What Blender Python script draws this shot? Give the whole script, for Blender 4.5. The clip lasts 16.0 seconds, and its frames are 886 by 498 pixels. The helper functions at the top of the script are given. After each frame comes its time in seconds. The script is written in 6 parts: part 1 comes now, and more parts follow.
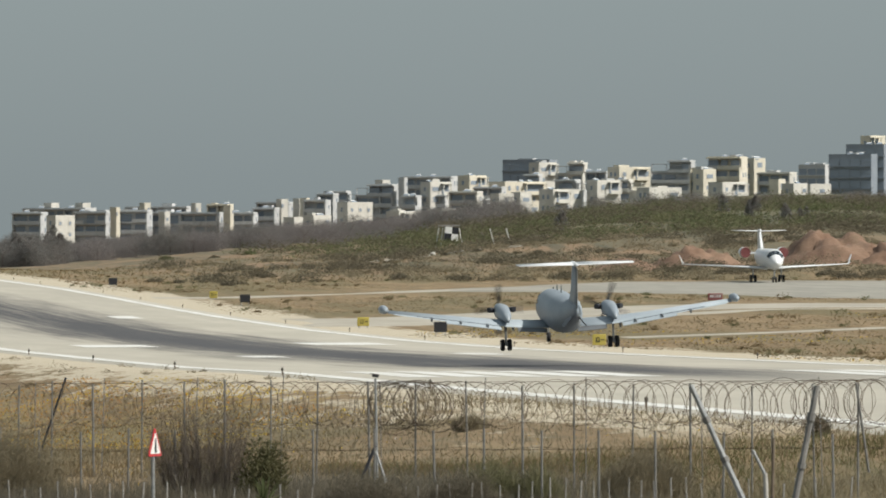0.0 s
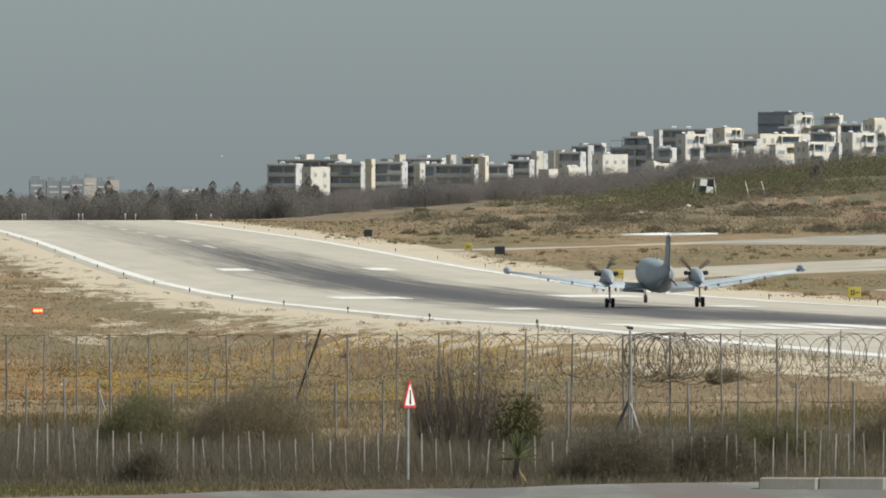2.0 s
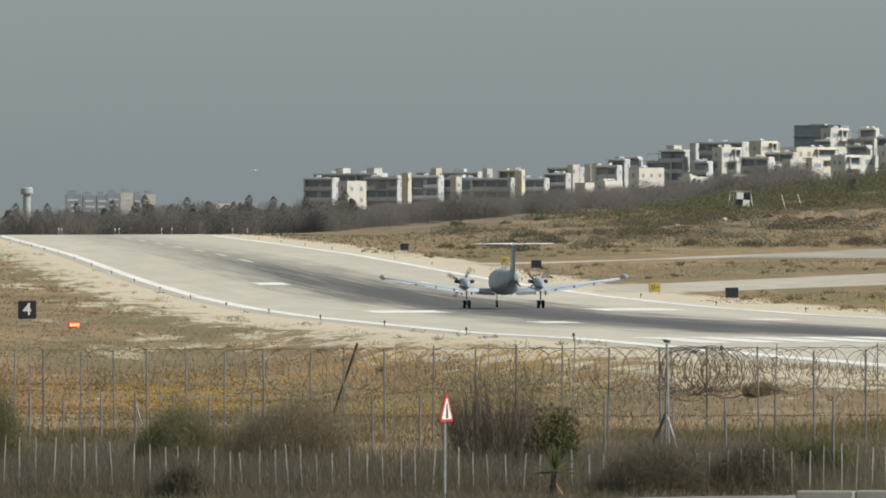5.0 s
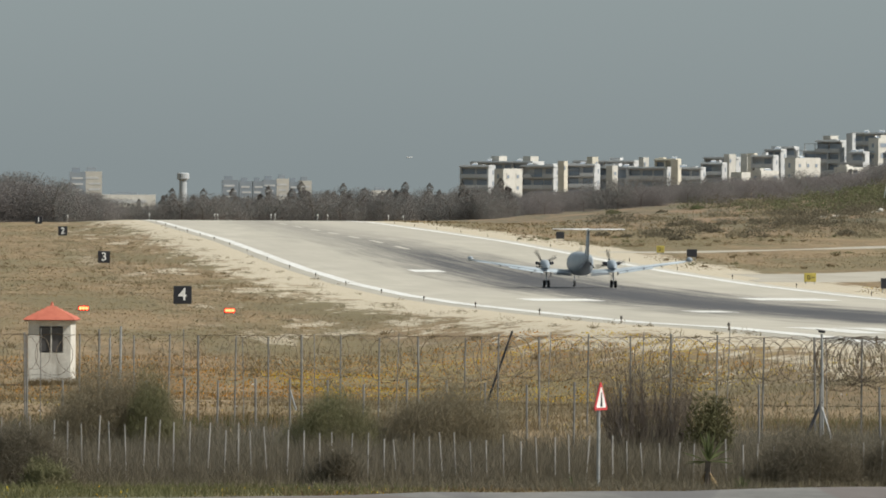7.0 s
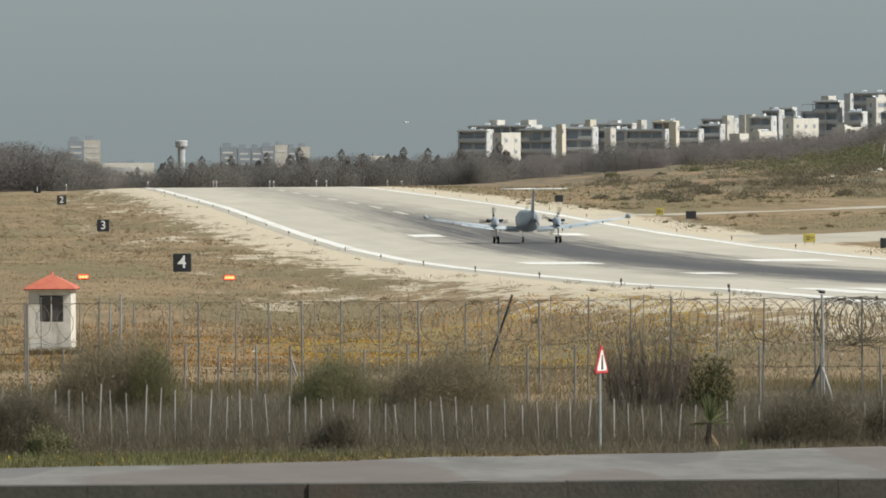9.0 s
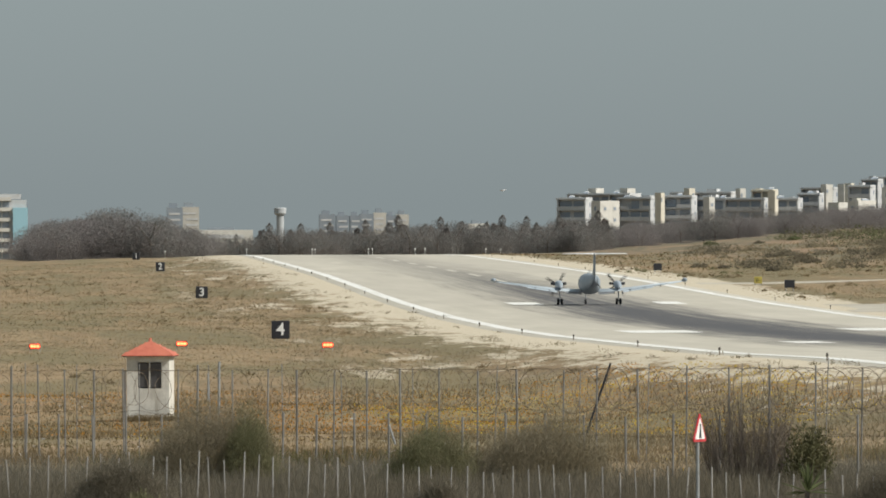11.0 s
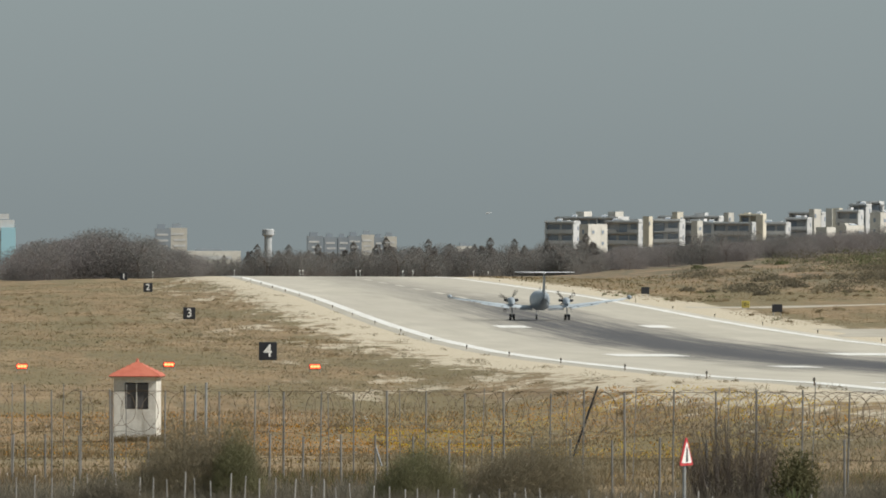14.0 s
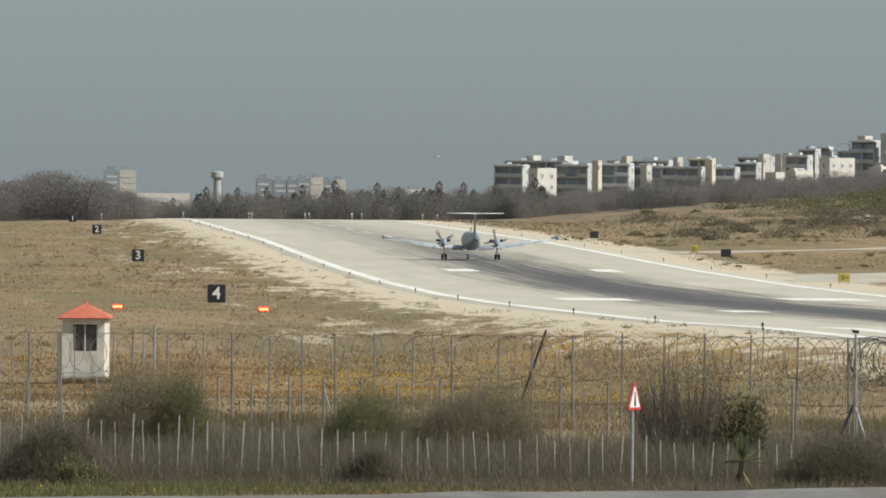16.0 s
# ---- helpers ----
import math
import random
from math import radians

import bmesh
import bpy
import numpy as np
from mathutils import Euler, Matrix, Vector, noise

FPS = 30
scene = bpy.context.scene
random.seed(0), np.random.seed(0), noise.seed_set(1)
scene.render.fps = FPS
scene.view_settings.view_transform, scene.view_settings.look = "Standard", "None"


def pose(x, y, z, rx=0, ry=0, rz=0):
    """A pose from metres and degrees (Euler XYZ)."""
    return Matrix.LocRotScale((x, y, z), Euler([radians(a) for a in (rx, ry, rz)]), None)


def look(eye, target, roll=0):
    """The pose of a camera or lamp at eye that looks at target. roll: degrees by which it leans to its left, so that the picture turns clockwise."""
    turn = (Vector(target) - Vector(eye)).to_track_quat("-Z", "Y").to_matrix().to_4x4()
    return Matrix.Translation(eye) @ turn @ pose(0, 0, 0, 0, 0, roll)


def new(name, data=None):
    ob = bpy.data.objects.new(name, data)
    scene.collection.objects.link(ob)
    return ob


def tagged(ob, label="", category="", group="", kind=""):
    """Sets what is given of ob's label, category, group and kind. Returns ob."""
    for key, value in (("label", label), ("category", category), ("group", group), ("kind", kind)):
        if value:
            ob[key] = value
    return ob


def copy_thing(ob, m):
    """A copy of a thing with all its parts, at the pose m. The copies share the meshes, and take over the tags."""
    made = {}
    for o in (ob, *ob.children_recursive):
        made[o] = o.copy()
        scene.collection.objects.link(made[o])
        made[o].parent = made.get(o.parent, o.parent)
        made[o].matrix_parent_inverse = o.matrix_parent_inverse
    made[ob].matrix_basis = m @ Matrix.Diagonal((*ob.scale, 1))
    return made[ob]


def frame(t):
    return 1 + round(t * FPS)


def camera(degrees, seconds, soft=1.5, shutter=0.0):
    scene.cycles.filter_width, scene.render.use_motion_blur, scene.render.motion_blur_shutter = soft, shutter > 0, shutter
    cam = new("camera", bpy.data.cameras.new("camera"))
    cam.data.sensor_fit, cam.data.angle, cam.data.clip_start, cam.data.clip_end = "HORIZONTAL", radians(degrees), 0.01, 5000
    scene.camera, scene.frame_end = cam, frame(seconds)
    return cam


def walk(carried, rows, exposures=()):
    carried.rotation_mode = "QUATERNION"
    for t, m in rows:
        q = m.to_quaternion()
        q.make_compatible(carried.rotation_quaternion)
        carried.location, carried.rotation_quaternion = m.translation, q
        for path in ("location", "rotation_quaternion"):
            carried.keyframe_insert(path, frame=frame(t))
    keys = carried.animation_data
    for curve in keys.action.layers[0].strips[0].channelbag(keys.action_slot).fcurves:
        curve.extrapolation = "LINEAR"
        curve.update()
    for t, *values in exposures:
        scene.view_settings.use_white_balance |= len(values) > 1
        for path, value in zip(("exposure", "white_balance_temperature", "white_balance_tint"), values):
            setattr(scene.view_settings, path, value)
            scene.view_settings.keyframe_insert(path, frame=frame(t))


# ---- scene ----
cam = camera(5.2808, 16.0, soft=1.8, shutter=0.22)
EYE = (0.0, 0.0, 9.0)


def aim(east, drop, lean):
    """The camera's pose: metres to the right and down at 1 km, and the lean in degrees."""
    return look(EYE, (east, 1000.0, 9.0 - drop), lean)


walk(cam, [
    (0, aim(98.849, 2.988, -0.130)),
    (0.2, aim(96.091, 3.351, -0.075)),
    (0.5, aim(92.360, 3.439, 0.007)),
    (0.7, aim(86.851, 3.647, 0.025)),
    (0.8, aim(82.788, 4.597, 0.034)),
    (1, aim(76.523, 5.678, 0.052)),
    (1.2, aim(72.748, 5.846, 0.042)),
    (1.5, aim(71.942, 6.427, 0.028)),
    (1.7, aim(71.956, 6.661, 0.011)),
    (2, aim(72.111, 7.944, -0.015)),
    (2.2, aim(71.920, 8.486, 0.050)),
    (2.5, aim(72.582, 8.889, 0.147)),
    (2.7, aim(74.304, 9.052, 0.074)),
    (3, aim(73.973, 9.739, -0.036)),
    (3.2, aim(73.055, 9.883, -0.004)),
    (5.3, aim(65.678, 4.517, -0.191)),
    (5.5, aim(63.689, 2.817, -0.210)),
    (5.7, aim(62.453, 1.337, -0.144)),
    (6, aim(61.933, -0.477, -0.046)),
    (6.2, aim(59.486, -0.984, 0.023)),
    (6.3, aim(57.131, 0.617, 0.057)),
    (6.5, aim(53.463, 4.302, 0.126)),
    (6.7, aim(51.199, 7.444, 0.204)),
    (7, aim(52.040, 7.790, 0.322)),
    (7.2, aim(52.160, 7.090, 0.285)),
    (7.5, aim(51.266, 8.720, 0.230)),
    (8, aim(50.777, 9.902, -0.056)),
    (8.2, aim(51.017, 10.980, -0.118)),
    (8.5, aim(51.457, 11.704, -0.210)),
    (9, aim(52.118, 11.471, -0.332)),
    (9.2, aim(51.410, 11.390, -0.376)),
    (9.5, aim(46.670, 11.064, -0.443)),
    (9.7, aim(44.106, 10.092, -0.469)),
    (11.8, aim(42.003, 3.056, -0.067)),
    (12, aim(42.219, 3.041, -0.118)),
    (12.5, aim(41.785, 2.889, -0.116)),
    (13, aim(41.542, 2.737, -0.330)),
    (13.5, aim(42.335, 2.456, -0.180)),
    (14, aim(43.135, 2.021, 0.192)),
    (14.2, aim(43.353, 1.685, 0.269)),
    (14.5, aim(43.451, 1.579, 0.384)),
    (14.7, aim(44.035, 1.896, 0.442)),
    (15, aim(45.221, 2.408, 0.530)),
    (15.2, aim(45.919, 4.032, 0.510)),
    (15.3, aim(46.334, 5.256, 0.499)),
    (15.5, aim(47.370, 7.951, 0.479)),
    (15.7, aim(48.079, 8.042, 0.471)),
    (16, aim(48.490, 7.894, 0.458)),
], exposures=((0, 0.63), (2, 0.68), (6, 0.56), (6.5, 0.53), (7, 0.66), (9, 0.75), (12.5, 0.60), (14, 0.60), (15, 0.54), (15.5, 0.68), (16, 0.70)))

# ---- world and sun ----
SUN_WAY = Vector((0.65, -0.30, 0.70)).normalized()      # towards the sun
world = bpy.data.worlds.new("world")
scene.world = world
world.use_nodes = True
wn, wl = world.node_tree.nodes, world.node_tree.links
sky = wn.new("ShaderNodeTexSky")
sky.sky_type = 'NISHITA'
sky.sun_disc = False
sky.sun_elevation = math.asin(SUN_WAY.z)
sky.sun_rotation = math.atan2(SUN_WAY.x, SUN_WAY.y)
sky.air_density, sky.dust_density, sky.ozone_density = 1.0, 1.2, 1.0
grey = wn.new("ShaderNodeHueSaturation")
grey.inputs["Saturation"].default_value = 0.32
wl.new(sky.outputs[0], grey.inputs["Color"])
tint = wn.new("ShaderNodeMix")
tint.data_type, tint.blend_type = 'RGBA', 'MULTIPLY'
tint.inputs[0].default_value = 1.0
tint.inputs[7].default_value = (0.855, 1.0, 1.045, 1.0)
haze = wn.new("ShaderNodeMix")
haze.data_type = 'RGBA'
haze.inputs[0].default_value = 0.65
haze.inputs[7].default_value = (2.85, 2.85, 2.85, 1.0)
wl.new(grey.outputs[0], haze.inputs[6])
wl.new(haze.outputs[2], tint.inputs[6])
wl.new(tint.outputs[2], wn["Background"].inputs["Color"])
wn["Background"].inputs["Strength"].default_value = 0.067
sun = new("sun", bpy.data.lights.new("sun", 'SUN'))
sun.data.energy, sun.data.angle, sun.data.color = 3.6, radians(0.6), (1.0, 0.955, 0.87)
sun.matrix_world = look(SUN_WAY * 100, (0, 0, 0))


# ---- materials ----
class Nodes:
    """Small wrapper to chain shader nodes."""

    def __init__(self, name, rough=0.8, metal=0.0):
        self.m = bpy.data.materials.new(name)
        self.m.use_nodes = True
        self.t = self.m.node_tree
        self.b = self.t.nodes["Principled BSDF"]
        self.b.inputs["Roughness"].default_value = rough
        self.b.inputs["Metallic"].default_value = metal
        self.co = self.t.nodes.new("ShaderNodeTexCoord").outputs["Object"]

    def put(self, socket, value):
        if hasattr(value, "links"):
            self.t.links.new(value, socket)
        else:
            socket.default_value = value
        return self

    def scaled(self, sx, sy, sz, turn=0.0):
        n = self.t.nodes.new("ShaderNodeMapping")
        n.inputs["Scale"].default_value = (sx, sy, sz)
        n.inputs["Rotation"].default_value = (0, 0, turn)
        self.put(n.inputs["Vector"], self.co)
        return n.outputs[0]

    def noise(self, scale, detail=4.0, rough=0.6, co=None):
        n = self.t.nodes.new("ShaderNodeTexNoise")
        n.inputs["Scale"].default_value = scale
        n.inputs["Detail"].default_value = detail
        n.inputs["Roughness"].default_value = rough
        self.put(n.inputs["Vector"], co or self.co)
        return n.outputs["Fac"]

    def step(self, value, lo, hi, a=0.0, b=1.0):
        n = self.t.nodes.new("ShaderNodeMapRange")
        n.interpolation_type = 'SMOOTHSTEP'
        for k, v in zip(("Value", "From Min", "From Max", "To Min", "To Max"), (value, lo, hi, a, b)):
            self.put(n.inputs[k], v)
        return n.outputs[0]

    def math(self, op, a, b=0.0):
        n = self.t.nodes.new("ShaderNodeMath")
        n.operation = op
        self.put(n.inputs[0], a)
        self.put(n.inputs[1], b)
        return n.outputs[0]

    def mix(self, f, a, b):
        n = self.t.nodes.new("ShaderNodeMix")
        n.data_type = 'RGBA'
        self.put(n.inputs[0], f)
        for s, v in ((n.inputs[6], a), (n.inputs[7], b)):
            self.put(s, v if hasattr(v, "links") else (*v, 1.0))
        return n.outputs[2]

    def axes(self):
        n = self.t.nodes.new("ShaderNodeSeparateXYZ")
        self.put(n.inputs[0], self.co)
        return n.outputs

    def random(self):
        return self.t.nodes.new("ShaderNodeObjectInfo").outputs["Random"]

    def island(self):
        return self.t.nodes.new("ShaderNodeNewGeometry").outputs["Random Per Island"]

    def bump(self, height, far=0.02, strength=0.6):
        n = self.t.nodes.new("ShaderNodeBump")
        n.inputs["Distance"].default_value = far
        n.inputs["Strength"].default_value = strength
        self.put(n.inputs["Height"], height)
        self.t.links.new(n.outputs[0], self.b.inputs["Normal"])
        return self

    def colour(self, c):
        self.put(self.b.inputs["Base Color"], c if hasattr(c, "links") else (*c, 1.0))
        return self


def surface(name, a, b, scale=3.0, rough=0.8, metal=0.0, fine=40.0, bump=0.01, vary=0.0, stain=None):
    """A weathered surface: two tones in patches, a finer grain, optional stains and piece-to-piece change."""
    n = Nodes(name, rough, metal)
    patch = n.step(n.noise(scale), 0.35, 0.68)
    c = n.mix(patch, a, b)
    grain = n.noise(fine, 3.0)
    c = n.mix(n.step(grain, 0.3, 0.75, 0.0, 0.35), c, tuple(v * 0.72 for v in a))
    if stain:
        streak = n.noise(1.0, 4.0, 0.6, n.scaled(scale * 1.5, scale * 1.5, scale * 0.25))
        c = n.mix(n.step(streak, 0.52, 0.75, 0.0, 0.6), c, stain)
    if vary:
        c = n.mix(n.math('MULTIPLY', n.random(), vary), c, tuple(v * 0.5 for v in a))
    n.colour(c).bump(grain, bump, 0.5)
    n.put(n.b.inputs["Roughness"], n.step(grain, 0.2, 0.8, rough - 0.1, min(1.0, rough + 0.1)))
    return n.m


def leafy(name, a, b, c, rough=0.75):
    """Leaves and twigs: every clump its own tone."""
    n = Nodes(name, rough)
    tone = n.mix(n.island(), a, b)
    tone = n.mix(n.step(n.noise(0.6), 0.42, 0.62), tone, c)
    n.colour(tone)
    n.b.inputs["Specular IOR Level"].default_value = 0.12
    thin = n.t.nodes.new("ShaderNodeBsdfTranslucent")
    n.put(thin.inputs["Color"], tone)
    both = n.t.nodes.new("ShaderNodeMixShader")
    both.inputs[0].default_value = 0.5
    n.t.links.new(n.b.outputs[0], both.inputs[1])
    n.t.links.new(thin.outputs[0], both.inputs[2])
    n.t.links.new(both.outputs[0], n.t.nodes["Material Output"].inputs["Surface"])
    return n.m


def glowing(name, c, power):
    n = Nodes(name, 0.4)
    n.colour(c)
    n.put(n.b.inputs["Emission Color"], (*c, 1.0))
    n.b.inputs["Emission Strength"].default_value = power
    return n.m


M_PLANE = surface("grey_aircraft_paint", (0.235, 0.275, 0.315), (0.295, 0.335, 0.37), 0.8, 0.42, 0.0, 25, 0.001)
M_WING = surface("pale_wing_paint", (0.34, 0.39, 0.43), (0.41, 0.46, 0.50), 0.8, 0.38, 0.0, 25, 0.001)
M_PLANE_DARK = surface("dark_paint_and_flap_shade", (0.10, 0.11, 0.12), (0.14, 0.15, 0.16), 1.0, 0.5, 0.0, 25, 0.001)
M_PLANE_WHITE = surface("white_aircraft_paint", (0.66, 0.68, 0.70), (0.74, 0.75, 0.76), 0.8, 0.3, 0.0, 25, 0.001)
M_RED = surface("faded_red_paint", (0.17, 0.045, 0.045), (0.22, 0.07, 0.065), 1.5, 0.6)
M_TYRE = surface("black_rubber", (0.018, 0.018, 0.02), (0.03, 0.03, 0.03), 6.0, 0.85)
M_METAL = surface("bare_metal", (0.35, 0.36, 0.37), (0.45, 0.45, 0.46), 5.0, 0.35, 0.9)
M_BLADE = surface("propeller_paint", (0.06, 0.055, 0.05), (0.09, 0.085, 0.08), 4.0, 0.45)
M_GLASS = Nodes("dark_glass", 0.06).colour((0.03, 0.04, 0.05)).m
M_BLACK = surface("black_panel", (0.012, 0.013, 0.018), (0.02, 0.021, 0.028), 1.5, 0.45)
M_SIGNWHITE = surface("white_sheeting", (0.7, 0.7, 0.68), (0.78, 0.78, 0.76), 3.0, 0.5)
M_SIGNRED = surface("red_sheeting", (0.45, 0.03, 0.04), (0.5, 0.05, 0.05), 3.0, 0.5)
M_YELLOW = surface("yellow_panel", (0.36, 0.30, 0.06), (0.44, 0.36, 0.08), 3.0, 0.5)
M_GALV = surface("galvanised_steel", (0.30, 0.31, 0.31), (0.42, 0.42, 0.42), 4.0, 0.5, 0.55, 60, 0.002)
M_STAKE = surface("dull_pale_steel", (0.34, 0.32, 0.30), (0.46, 0.44, 0.41), 3.0, 0.6, 0.2, 40, 0.002, 0.35, (0.20, 0.14, 0.10))
M_POST = surface("weathered_fence_steel", (0.20, 0.195, 0.185), (0.30, 0.29, 0.275), 2.5, 0.65, 0.3, 50, 0.003, 0.3, (0.16, 0.10, 0.06))
M_RUST = surface("rusty_wire", (0.15, 0.115, 0.085), (0.22, 0.175, 0.13), 2.0, 0.75, 0.3)
# house white, dulled: haze is put into the base colour
M_WALL = surface("hazed_white_render", (0.54, 0.525, 0.48), (0.63, 0.61, 0.56), 0.4, 0.85, 0.0, 8, 0.004, 0.12, (0.45, 0.42, 0.37))
# greyer copy of the house white: carries facade shade in its colour
M_WALL_GREY = surface("shade_grey_render", (0.46, 0.47, 0.475), (0.54, 0.545, 0.54), 0.3, 0.85, 0.0, 8, 0.004, 0.2)
# skyline towers: blue-grey haze mixed into the wall colour
M_WALL_DIM = surface("hazed_blue_grey_render", (0.215, 0.25, 0.285), (0.255, 0.285, 0.315), 0.2, 0.9, 0.0, 4, 0.004, 0.2)
M_TANK = surface("pale_tank_concrete", (0.34, 0.36, 0.375), (0.39, 0.405, 0.415), 0.3, 0.9, 0.0, 4, 0.004)
M_TOWER = surface("cream_tower_render", (0.44, 0.425, 0.385), (0.50, 0.48, 0.43), 0.3, 0.9, 0.0, 4, 0.004, 0.1)
M_CREAM = surface("cream_render", (0.58, 0.54, 0.45), (0.66, 0.62, 0.52), 0.4, 0.85, 0.0, 8, 0.004, 0.1)
# far glass, paled: haze and sky reflection sit in the base colour
M_PANE = Nodes("hazed_window_pane", 0.2).colour((0.25, 0.29, 0.34)).m
M_OFFICE = surface("dark_slate_cladding", (0.22, 0.25, 0.29), (0.26, 0.29, 0.325), 0.3, 0.6, 0.0, 8, 0.004, 0.1)
M_BOOTHGLASS = Nodes("dusty_dark_glass", 0.35).colour((0.07, 0.068, 0.07)).m
M_PANE_BLUE = Nodes("blue_curtain_glass", 0.3).colour((0.30, 0.50, 0.58)).m
M_BOOTH = surface("stained_whitewash", (0.52, 0.50, 0.45), (0.66, 0.64, 0.58), 2.2, 0.85, 0.0, 14, 0.008, 0.0, (0.24, 0.21, 0.165))
M_TILE = surface("red_roof_tile", (0.42, 0.11, 0.07), (0.52, 0.16, 0.10), 2.0, 0.8, 0.0, 30, 0.01, 0.25)
M_CONCRETE = surface("pale_concrete", (0.36, 0.34, 0.31), (0.46, 0.44, 0.40), 1.2, 0.85, 0.0, 30, 0.01, 0.0, (0.22, 0.20, 0.18))
M_PAPI = glowing("red_signal_lens", (1.0, 0.085, 0.03), 6.5)
M_ORANGE = surface("red_orange_lamp_housing", (0.40, 0.08, 0.045), (0.46, 0.11, 0.06), 5.0, 0.6)
M_DARKLAMP = surface("dull_lamp_casting", (0.07, 0.06, 0.05), (0.11, 0.095, 0.08), 5.0, 0.6)
M_SOIL = surface("orange_soil", (0.17, 0.10, 0.065), (0.235, 0.15, 0.10), 0.35, 0.95, 0.0, 3, 0.25, 0.0, (0.13, 0.10, 0.06))
M_BLOCK = surface("grey_cast_concrete", (0.18, 0.175, 0.155), (0.235, 0.225, 0.20), 1.2, 0.85, 0.0, 30, 0.01, 0.1, (0.16, 0.145, 0.125))
# very dark brown all over, with redder upright streaks
M_DARKWALL = surface("dark_streaked_concrete", (0.045, 0.043, 0.037), (0.075, 0.07, 0.058), 0.5, 0.9, 0.0, 12, 0.02, 0.15, (0.075, 0.05, 0.04))
M_BARK = surface("dry_bark", (0.10, 0.08, 0.065), (0.16, 0.13, 0.11), 6.0, 0.9)


# ---- mesh helpers ----
def box(bm, x, y, z, sx, sy, sz, m=None):
    """A box centred at x, y and standing on z."""
    made = bmesh.ops.create_cube(bm, size=1.0)["verts"]
    bmesh.ops.scale(bm, vec=(sx, sy, sz), verts=made)
    bmesh.ops.translate(bm, vec=(x, y, z + sz / 2), verts=made)
    if m is not None:
        bmesh.ops.transform(bm, matrix=m, verts=made)
    return made


def tube(bm, a, b, r0, r1=None, n=8, caps=True):
    """A tapered round bar from a to b."""
    a, b = Vector(a), Vector(b)
    r1 = r0 if r1 is None else r1
    turn = (b - a).to_track_quat("Z", "Y")
    rings = []
    for p, r in ((a, r0), (b, r1)):
        rings.append([bm.verts.new(p + turn @ Vector((r * math.cos(k * math.tau / n), r * math.sin(k * math.tau / n), 0))) for k in range(n)])
    for k in range(n):
        bm.faces.new((rings[0][k], rings[0][(k + 1) % n], rings[1][(k + 1) % n], rings[1][k]))
    if caps:
        bm.faces.new(rings[0][::-1])
        bm.faces.new(rings[1])


def loft(bm, rings, caps=True):
    """A skin over rings of points, all of one count."""
    made = [[bm.verts.new(p) for p in ring] for ring in rings]
    n = len(made[0])
    for a, b in zip(made, made[1:]):
        for k in range(n):
            bm.faces.new((a[k], a[(k + 1) % n], b[(k + 1) % n], b[k]))
    if caps:
        bm.faces.new(made[0][::-1])
        bm.faces.new(made[-1])


def mesh_of(name, bm, material, smooth=False):
    bmesh.ops.recalc_face_normals(bm, faces=bm.faces)
    me = bpy.data.meshes.new(name)
    bm.to_mesh(me)
    bm.free()
    for mt in (material if isinstance(material, (list, tuple)) else (material,)):
        me.materials.append(mt)
    if smooth:
        me.shade_smooth()
    return me


def part(name, bm, material, parent, label="", smooth=False, at=None):
    """One mesh object under a thing or under a part."""
    ob = new(name, bm if isinstance(bm, bpy.types.Mesh) else mesh_of(name, bm, material, smooth))
    ob.parent = parent
    if at is not None:
        ob.matrix_basis = at
    return tagged(ob, label)


def thing(name, label, category, m, group="", kind=""):
    ob = new(name)
    ob.matrix_basis = m
    return tagged(ob, label, category, group, kind)


def solid(name, bm, material, label, category, m=None, group="", kind="", smooth=False):
    ob = new(name, mesh_of(name, bm, material, smooth))
    if m is not None:
        ob.matrix_basis = m
    return tagged(ob, label, category, group, kind)


def fresh():
    return bmesh.new()


# ---- ground ----
def curve(v, *knots):
    return np.interp(v, knots[0::2], knots[1::2])


def smooth(v, lo, hi):
    s = np.clip((np.asarray(v, float) - lo) / (hi - lo), 0, 1)
    return s * s * (3 - 2 * s)


def runway_level(y):
    return curve(y, 150, 4.5, 221, 4.2, 259, 3.87, 316, 3.38, 352, 3.08, 389, 2.78, 448, 2.12, 523, 1.5, 597, 0.93, 667, 0.55,
                 752, 0.36, 843, 0.46, 907, 0.65, 992, 1.0, 1088, 1.33, 1216, 1.5, 1359, 1.65, 1440, 1.7, 1520, 1.5, 1700, 0.4, 1900, -0.5, 2100, -3.0, 2600, -9.0, 5000, -26.0)


def field_level(y):
    return curve(y, 0, 7.3, 14, 7.2, 60, 2.4, 140, 1.8, 151, 1.9, 153, 3.45, 167, 3.5, 171, 3.1, 176, 3.3, 184, 3.7, 190, 3.93, 230, 3.2, 290, 2.05, 357, 1.05,
                 450, 0.9, 549, 0.81, 570, 0.7, 610, 0.57, 915, 0.24, 1220, 0.82, 1400, 0.8, 1525, 0.68, 1700, 0.2, 1900, -0.5, 2100, -3.0, 2600, -9.0, 5000, -26.0)


def far_side_level(y):
    return curve(y, 150, 4.4, 221, 4.15, 448, 2.2, 560, 1.7, 700, 1.5, 1000, 1.8, 1120, 2.0, 1200, 2.1, 2250, 2.1, 2700, -4.0, 5000, -26)


def wave(x, y, size, seed):
    """Gentle rolling relief, from -1 to 1."""
    a = np.sin(x / size + seed) * np.cos(y / (size * 1.7) - seed * 2.1)
    b = np.sin((x * 0.8 + y * 0.37) / (size * 0.61) + seed * 3.3)
    c = np.cos((x * 0.33 - y * 0.52) / (size * 0.37) + seed * 1.7)
    return (a + 0.6 * b + 0.4 * c) / 2.0


